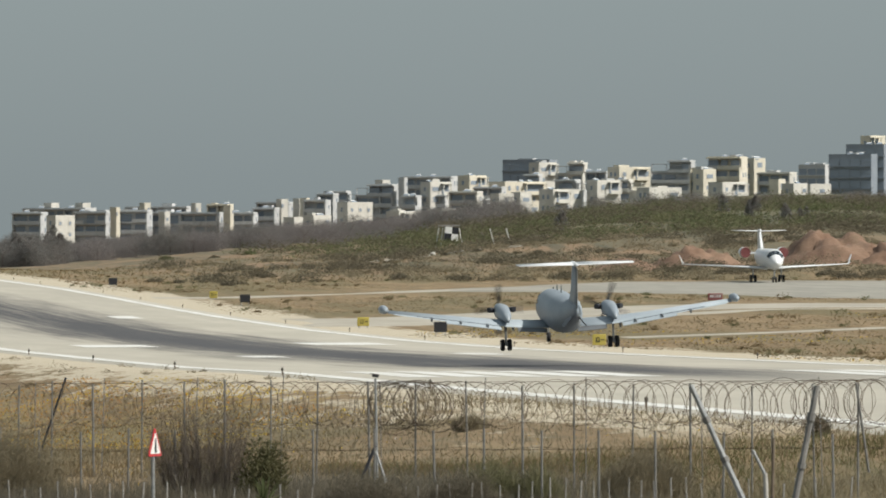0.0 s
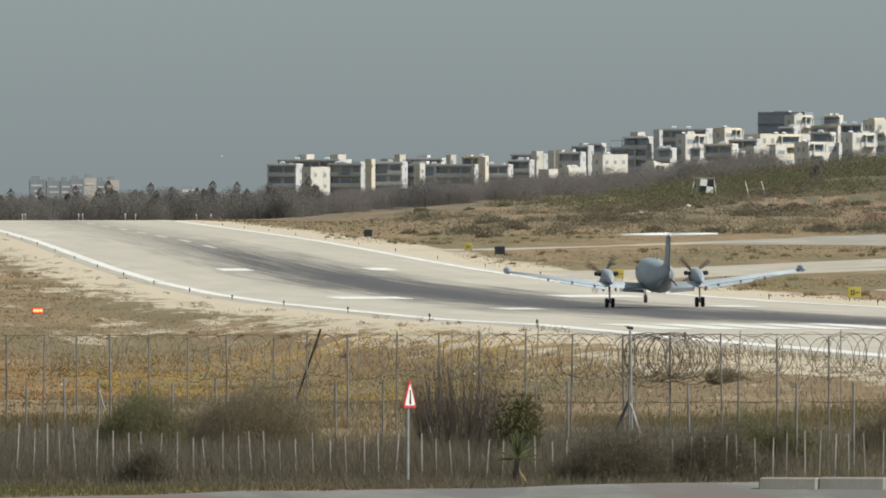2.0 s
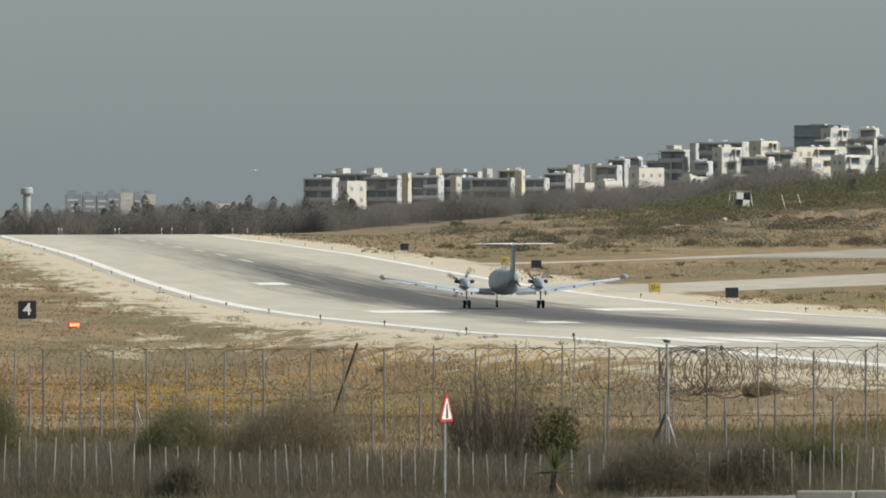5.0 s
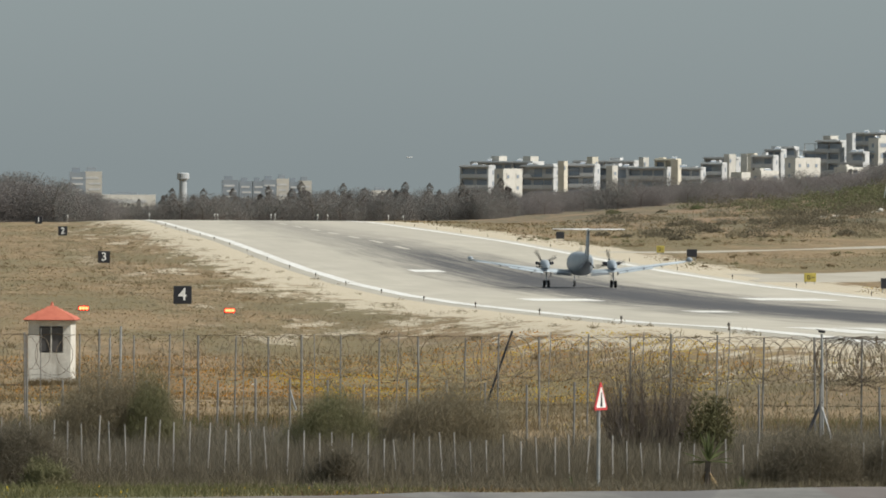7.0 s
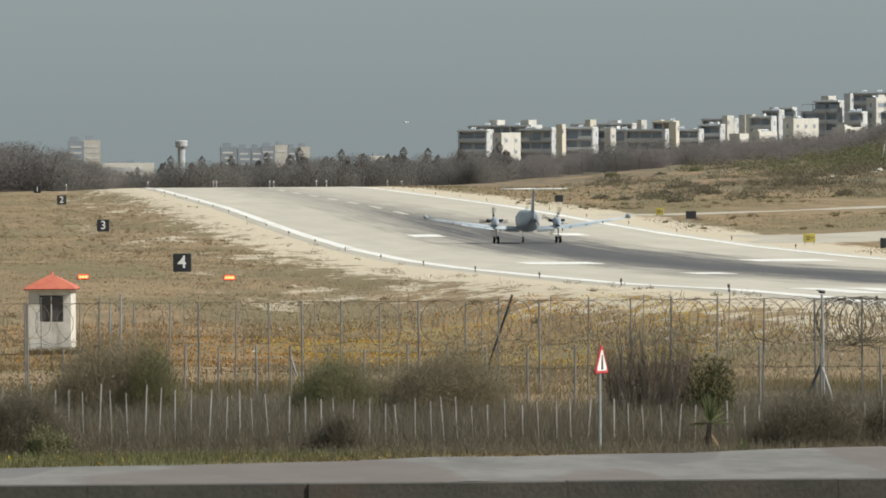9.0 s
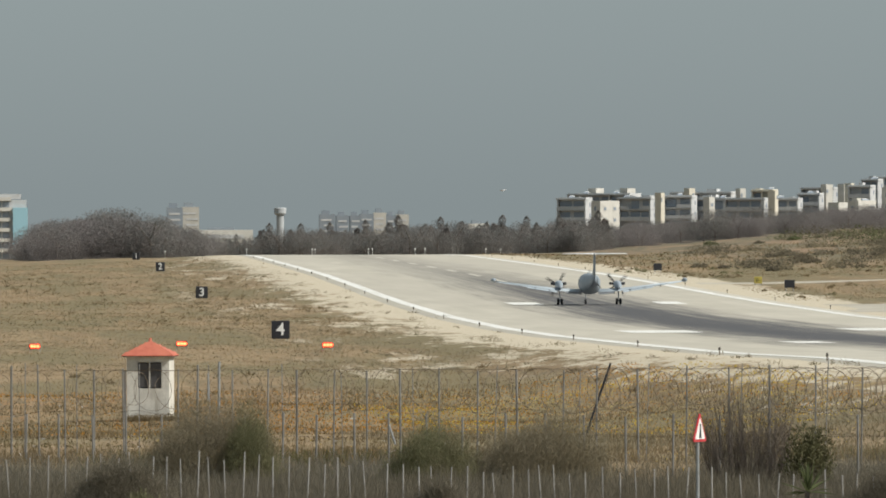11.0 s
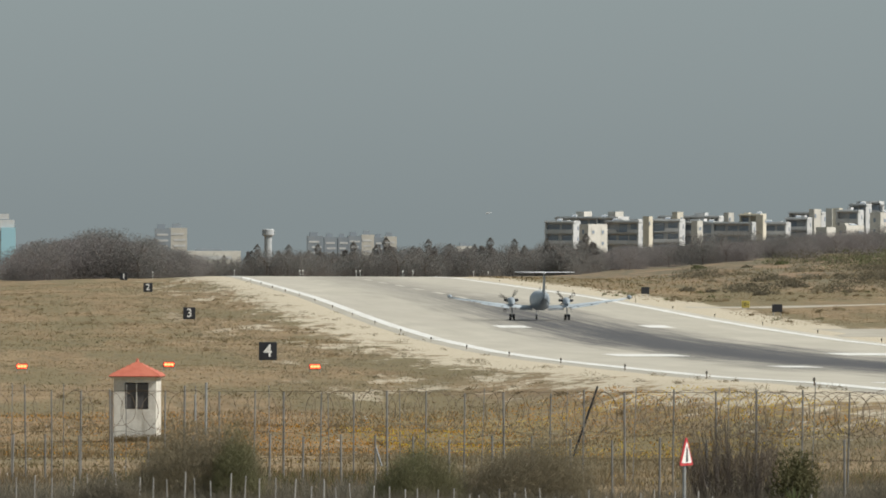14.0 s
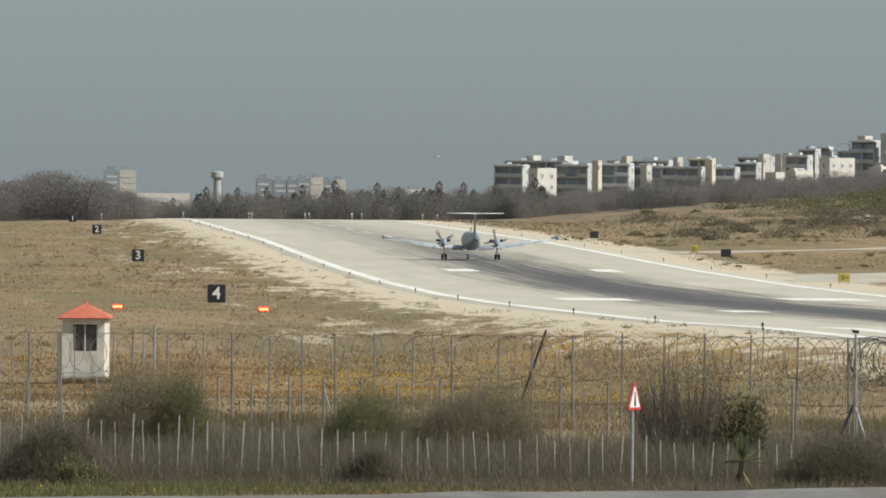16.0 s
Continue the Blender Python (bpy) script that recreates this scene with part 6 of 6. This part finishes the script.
# ---- soil heaps and dunes ----
def heap(x, y, w, d, h, seed, label):
    t = fresh()
    n = 26
    rows = []
    for j in range(n + 1):
        row = []
        for i in range(n + 1):
            u, v = i / n * 2 - 1, j / n * 2 - 1
            r = min(1.0, math.hypot(u, v))
            z = h * (1 - r ** 1.6) * (0.75 + 0.35 * noise.noise(Vector((u * 2.2 + seed, v * 2.2, 0)))) + (0.28 * h * noise.noise(Vector((u * 5, v * 5 + seed, 1.0))) + 0.12 * h * noise.noise(Vector((u * 13, v * 13 + seed, 2.0)))) * (1 - r ** 3)
            gx, gy = x + u * w / 2, y + v * d / 2
            row.append(t.verts.new((gx - x, gy - y, level(gx, gy) - level(x, y) + max(0, z) - 0.15)))
        rows.append(row)
    for a, b in zip(rows, rows[1:]):
        for k in range(n):
            t.faces.new((a[k], a[k + 1], b[k + 1], b[k]))
    solid("soil_mound", t, M_SOIL, label, "heap", pose(x, y, level(x, y)), "soil heaps", smooth=True)


def HT(x, y, top):
    return max(1.0, (top - level(x, y)) / 0.85)


heap(170.2, 1215, 16.4, 34, HT(170.2, 1215, 7.85), 1.3, "large heap of bare orange soil behind the jet")
heap(177.0, 1205, 14.2, 24, HT(177.0, 1205, 6.42), 2.7, "heap of bare orange soil")
heap(150.8, 1200, 12.7, 26, HT(150.8, 1200, 5.71), 4.1, "low bank of bare orange soil")
heap(139.3, 1180, 9.7, 20, HT(139.3, 1180, 4.25), 5.2, "low scrubby sand bank")


# ---- bird ----
def swallow():
    t = thing("bird", "small dark swallow in low fast flight", "bird", pose(0, 0, 0))
    bm = fresh()
    loft(bm, [ring(0.085, 0, 0, 0.004, 0.004, 10), ring(0.065, 0, 0.002, 0.016, 0.015, 10), ring(0.03, 0, 0, 0.021, 0.02, 10), ring(-0.04, 0, 0, 0.017, 0.016, 10), ring(-0.08, 0, 0, 0.007, 0.006, 10)])
    part("body", bm, M_BLACK, t, smooth=True)
    wings = []
    for sx in (-1, 1):
        hinge = new("wing")
        hinge.parent = t
        hinge.matrix_basis = pose(sx * 0.015, 0.02, 0.008)
        bm = fresh()
        loft(bm, [[(sx * p, a, 0.004), (sx * p, b, 0.003), (sx * p, b, -0.003), (sx * p, a, -0.004)] for p, a, b in ((0, 0.03, -0.04), (0.07, 0.035, -0.03), (0.13, 0.0, -0.045), (0.19, -0.07, -0.085))])
        part("feathers", bm, M_BLACK, hinge)
        wings.append(hinge)
    bm = fresh()
    for sx in (-1, 1):
        loft(bm, [[(sx * 0.002, -0.07, 0.003), (sx * 0.012, -0.07, 0.003), (sx * 0.012, -0.07, -0.002), (sx * 0.002, -0.07, -0.002)], [(sx * 0.022, -0.15, 0.002), (sx * 0.03, -0.15, 0.002), (sx * 0.03, -0.15, -0.001), (sx * 0.022, -0.15, -0.001)]])
    part("tail", bm, M_BLACK, t)
    return t, wings


bird, bird_wings = swallow()


def far_aircraft():
    t = thing("light_aircraft", "tiny pale aircraft far off in the sky", "aircraft", pose(226.0, 4800, 17.4, 0, 0, 70))
    bm = fresh()
    loft(bm, [ring(1.7, 0, 0, 0.05, 0.05, 10), ring(1.2, 0, 0, 0.24, 0.26, 10), ring(0.2, 0, 0.05, 0.28, 0.32, 10), ring(-1.7, 0, 0.1, 0.06, 0.08, 10)])
    part("fuselage", bm, M_PLANE_WHITE, t, smooth=True)
    for sx in (-1, 1):
        bm = fresh()
        wing(bm, [(sx * 0.2, 0.7, 0.0, 0.2, 0.05), (sx * 2.2, 0.6, 0.1, 0.26, 0.03)])
        part("wing", bm, M_PLANE_WHITE, t)
    bm = fresh()
    loft(bm, [[(-0.03, -1.2, 0.1), (0.03, -1.2, 0.1), (0.03, -1.7, 0.1), (-0.03, -1.7, 0.1)], [(-0.02, -1.5, 0.7), (0.02, -1.5, 0.7), (0.02, -1.75, 0.7), (-0.02, -1.75, 0.7)]])
    part("fin", bm, M_PLANE_WHITE, t)
    return t


far_plane = far_aircraft()


# ---- chequered hut on the slope ----
t = thing("chequered_box", "black and white chequered box on a tilted frame", "marker", pose(142.29, 1430, level(142.29, 1430), 0, 0, 0))
hh = 8.01 - level(142.29, 1430)
for i in range(2):
    for j in range(2):
        bm = fresh()
        box(bm, -0.5 + i * 1.0, 0, hh - 2.0 + j * 1.0, 1.0, 1.6, 1.0)
        part("panel", bm, M_SIGNWHITE if (i + j) % 2 else M_BLACK, t, at=pose(0, 0, 0, 0, 6, 0))
for sx in (-1.9, -1.2, 1.3, 1.9):
    bm = fresh()
    tube(bm, (sx * 1.15, 0.3, -0.3), (sx * 0.8, 0.3, hh - 0.1), 0.08, 0.07, 6)
    part("leg", bm, M_SIGNWHITE, t)
bm = fresh()
box(bm, 0, 0.2, hh + 0.1, 3.4, 0.3, 0.22)
part("canopy_rail", bm, M_POST, t)
for x, top in ((145.31, 7.77), (147.7, 7.76)):
    leaning("far_pole", "pale leaning pole on the slope", (x + 0.9, 1400, level(x, 1400) - 0.3), (x, 1400, top), 0.07, M_SIGNWHITE)
srand = random.Random(8)
for x in (131.51, 132.62, 133.72, 134.67, 135.77, 136.71, 137.66, 142.0, 142.55, 143.57):
    bm = fresh()
    bmesh.ops.create_icosphere(bm, subdivisions=2, radius=0.5)
    for v in bm.verts:
        v.co *= 1 + 0.3 * noise.noise(v.co * 2 + Vector((x, 0, 0)))
        v.co.z *= 0.7
    bmesh.ops.scale(bm, vec=(srand.uniform(0.8, 1.8), 1, srand.uniform(0.6, 1.1)), verts=bm.verts)
    solid("boulder", bm, M_CONCRETE, "pale boulder on the slope", "rock", pose(x + srand.uniform(-0.5, 0.5), 1340 + srand.uniform(-12, 6), level(x, 1340)), "boulders on the slope", smooth=True)


# ---- water tower and office block ----
t = thing("water_tower", "distant hazy concrete water tower", "tower", pose(109.6, 4400, 0))
bm = fresh()
tube(bm, (0, 0, -24), (0, 0, 9.12 * 0.8), 1.8, 1.7, 16)
part("shaft", bm, M_TANK, t)
bm = fresh()
loft(bm, [[(r * math.cos(k * math.tau / 20), r * math.sin(k * math.tau / 20), zz) for k in range(20)] for zz, r in ((9.12 * 0.62, 2.3), (9.12 * 0.7, 2.8), (9.12 * 0.95, 2.8), (9.12 * 0.99, 2.4))])
part("tank", bm, M_TANK, t)
ox, ow, oh = -11.0, 15.9, 11.86 - level(-11.0, 2250)
t = thing("office_block", "office block with white floor bands and a light blue glass corner", "office", pose(ox, 2250, level(ox, 2250) - 0.3))
bm = fresh()
box(bm, 0, 7, 0, ow - 0.6, 12, oh - 0.6)
part("core", bm, M_WALL_GREY, t)
for f in range(6):
    bm = fresh()
    box(bm, -ow * 0.12, 6.7, oh - 0.8 - f * 2.4, ow * 0.76, 13, 0.85)
    b_ = part("floor_band", bm, M_WALL, t)
    for k in range(6):
        bm = fresh()
        box(bm, -ow / 2 + (k + 0.5) * ow * 0.74 / 6, 0.9, oh - 2.3 - f * 2.4, ow * 0.1, 0.1, 1.4)
        part("window", bm, M_PANE, t)
bm = fresh()
box(bm, 4.50 + 1.72, 6.0, oh - 12.2, 3.44, 12.4, 9.8)
part("glass_corner", bm, M_PANE_BLUE, t, "light blue curtain wall")
bm = fresh()
box(bm, 0, 6.5, oh - 0.4, ow * 0.8, 10, 1.2)
part("roof_hut", bm, M_WALL_GREY, t)


# ---- parked jet ----
def jet(m):
    """Business jet with rear engines and a T tail; nose towards -y."""
    t = thing("business_jet", "white business jet with red engine covers parked on the apron", "aircraft", m)
    bm = fresh()
    loft(bm, [ring(-8.2, 0, 2.2, 0.05, 0.05), ring(-7.9, 0, 2.2, 0.45, 0.42), ring(-7.2, 0, 2.3, 0.72, 0.74), ring(-6.2, 0, 2.55, 0.96, 1.02), ring(-5.0, 0, 2.65, 1.12, 1.15),
              ring(4.0, 0, 2.65, 1.12, 1.15), ring(7.0, 0, 2.85, 0.95, 0.95), ring(9.5, 0, 3.2, 0.6, 0.65), ring(11.3, 0, 3.5, 0.2, 0.25)])
    part("fuselage", bm, M_PLANE_WHITE, t, "glossy white fuselage", True)
    bm = fresh()
    for k in range(4):
        a0, a1 = radians(24 + 34 * k), radians(24 + 34 * k + 31)
        pts = []
        for a, yy, zz, r in ((a0, -6.9, 2.375, 0.82), (a1, -6.9, 2.375, 0.82), (a1, -6.1, 2.57, 1.02), (a0, -6.1, 2.57, 1.02)):
            pts.append(Vector((math.cos(a) * r, yy - 0.06, zz + math.sin(a) * r + 0.03)))
        back = [p + Vector((0, 0.1, -0.08)) for p in pts]
        loft(bm, [pts, back])
    part("windscreen", bm, M_GLASS, t, "dark cockpit windscreen")
    for sx in (-1, 1):
        bm = fresh()
        wing(bm, [(sx * q[0], *q[1:]) for q in ((0.4, 2.6, -1.6, 1.55, 0.28), (2.5, 0.9, -2.1, 1.7, 0.2), (9.4, -2.9, -4.2, 2.05, 0.08))])
        w = part("wing", bm, M_PLANE_WHITE, t, "swept white wing", True, at=pose(0, 0, 0) @ Matrix.Diagonal((1, -1, 1, 1)))
        bm = fresh()
        loft(bm, [[(sx * 9.35, 2.95, 2.05), (sx * 9.43, 2.95, 2.05), (sx * 9.43, 4.2, 2.05), (sx * 9.35, 4.2, 2.05)], [(sx * 9.75, 4.0, 3.1), (sx * 9.79, 4.0, 3.1), (sx * 9.79, 4.6, 3.1), (sx * 9.75, 4.6, 3.1)]])
        part("winglet", bm, M_PLANE_WHITE, t)
        bm = fresh()
        ex = sx * 2.15
        loft(bm, [ring(5.0, ex, 3.35, 0.52, 0.52, 18), ring(5.4, ex, 3.35, 0.62, 0.62, 18), ring(7.2, ex, 3.35, 0.6, 0.6, 18), ring(8.6, ex, 3.35, 0.44, 0.44, 18)])
        e = part("engine_nacelle", bm, M_PLANE_WHITE, t, smooth=True)
        bm = fresh()
        loft(bm, [ring(4.93, ex, 3.35, 0.44, 0.44, 18), ring(4.9, ex, 3.35, 0.56, 0.56, 18), ring(5.12, ex, 3.35, 0.6, 0.6, 18)])
        part("intake_cover", bm, M_RED, e, "faded red intake cover")
        bm = fresh()
        box(bm, sx * 1.35, 6.4, 3.2, 0.9, 1.6, 0.2)
        part("pylon", bm, M_PLANE_WHITE, t)
        bm = fresh()
        tube(bm, (sx * 1.6, 2.0, 1.5), (sx * 1.6, 2.0, 0.4), 0.1, 0.08, 8)
        part("main_gear_strut", bm, M_METAL, t)
        for ss in (-1, 1):
            wheel(t, sx * 1.6 + ss * 0.24, 2.0, 0.42, 0.42, 0.26)
        bm = fresh()
        wing(bm, [(sx * 0.05, -9.6, -11.6, 5.75, 0.12), (sx * 3.2, -10.9, -12.0, 5.85, 0.06)])
        part("tailplane", bm, M_PLANE_WHITE, t, smooth=True, at=Matrix.Diagonal((1, -1, 1, 1)))
    bm = fresh()
    loft(bm, [[(-0.16, 7.2, 3.6), (0.16, 7.2, 3.6), (0.12, 11.0, 3.6), (-0.12, 11.0, 3.6)], [(-0.09, 9.6, 5.8), (0.09, 9.6, 5.8), (0.07, 12.0, 5.8), (-0.07, 12.0, 5.8)]])
    part("fin", bm, M_PLANE_WHITE, t, "swept white fin")
    bm = fresh()
    loft(bm, [ring(9.3, 0, 5.8, 0.04, 0.04, 10), ring(9.8, 0, 5.8, 0.2, 0.2, 10), ring(12.0, 0, 5.8, 0.12, 0.12, 10)])
    part("tail_bullet", bm, M_PLANE_WHITE, t, smooth=True)
    bm = fresh()
    tube(bm, (0, -5.6, 1.4), (0, -5.6, 0.35), 0.08, 0.07, 8)
    part("nose_gear_strut", bm, M_METAL, t)
    for ss in (-1, 1):
        wheel(t, ss * 0.17, -5.6, 0.33, 0.33, 0.18)


jet(pose(143.1, 1074, level(143.1, 1074) + 0.04, 0, 0, -1.5))


# ---- what moves ----
def motions():
    rows = []
    for k in range(33):
        t = k * 0.5
        y = curve(t, 0, 462, 0.5, 485, 1, 508, 1.5, 531, 2, 553, 2.5, 575, 3, 596, 3.5, 617, 4, 637, 4.5, 656, 5, 675, 5.5, 694, 6, 712, 6.5, 729, 7, 746, 7.5, 762, 8, 777,
                  8.5, 792, 9, 806, 9.5, 819, 10, 831.5, 10.5, 843.5, 11, 855, 11.5, 866, 12, 876, 12.5, 886, 13, 895, 13.5, 904, 14, 912, 14.5, 920, 15, 927, 15.5, 935, 16, 942)
        x = curve(t, 0, 51.35, 1, 52.0, 1.5, 52.25, 2.5, 52.05, 3, 51.5, 5.5, 50.1, 7, 49.5, 9, 49.1, 12, 48.7, 16, 48.4)
        x, y = x * SIZE, y * SIZE
        z = max(float(curve(t, 0, 2.93, 0.5, 2.53, 1, 2.10, 1.5, 1.62, 2.0, 1.3)), float(runway_level(y)) + 0.05) if t < 2 else float(runway_level(y)) + 0.05
        pitch = float(curve(t, 0, 3.5, 1.5, 3.5, 3.0, 0.5, 5, 0, 16, 0))
        bank = float(curve(t, 0, -1.8, 0.5, -2.6, 1.0, -3.2, 1.5, -0.8, 2.0, -0.4, 3, 0, 16, 0))
        rows.append((t, pose(float(x), float(y), z, pitch, bank, float(curve(t, 0, 0.5, 3, 1.8, 6, 1.8, 9, 1.0, 16, 0.6)))))
    walk(aircraft, rows)
    walk(far_plane, [(0, pose(235.4, 4800, 17.2, 0, 0, 70)), (16, pose(229.0, 4800, 17.4, 0, 0, 70))])
    for side, prop in zip((-1, 1), aircraft_props):
        spin = [(k / 30, pose(side * 2.62 * SIZE, 2.85 * SIZE, 1.78 * SIZE) @ pose(0, 0, 0, 0, 83 * k + (20 if side > 0 else 0), 0)) for k in range(481)]
        walk(prop, spin)
    # the swallow circles low before it crosses the view
    rows = [(k * 0.5, pose(9 + 3 * math.cos(k * 0.6), 120 + 4 * math.sin(k * 0.6), 3.6, 0, 10, math.degrees(k * 0.6))) for k in range(28)]
    rows += [(14.1, pose(4.52, 150, 4.65, 0, 30, 50)), (14.3, pose(3.98, 150, 5.73, 0, 48, 40)), (14.5, pose(3.04, 150, 6.67, 0, 65, 30)), (14.7, pose(3.00, 150, 7.28, 0, 72, 0)), (14.9, pose(3.56, 150, 7.72, 0, 58, -55)), (15.0, pose(4.61, 150, 7.81, 0, 40, -75)), (15.1, pose(5.43, 150, 7.72, 0, 55, -88)), (15.2, pose(6.74, 150, 7.56, 0, 70, -88)), (15.3, pose(7.70, 150, 7.41, 0, 74, -88)), (15.4, pose(9.32, 150, 7.29, 0, 78, -88)), (15.5, pose(10.57, 150, 6.95, 0, 82, -88)), (15.6, pose(12.53, 150, 6.64, 0, 82, -88)), (15.7, pose(13.99, 150, 6.34, 0, 81, -88)), (15.8, pose(15.30, 150, 6.03, 0, 81, -88)), (16.0, pose(17.93, 150, 5.62, 0, 80, -88))]
    walk(bird, rows)
    for side, w in zip((-1, 1), bird_wings):
        walk(w, [(k * 0.1, pose(side * 0.015, 0.02, 0.008, 0, side * (-20 if k % 2 else 8), 0)) for k in range(161)])


motions()
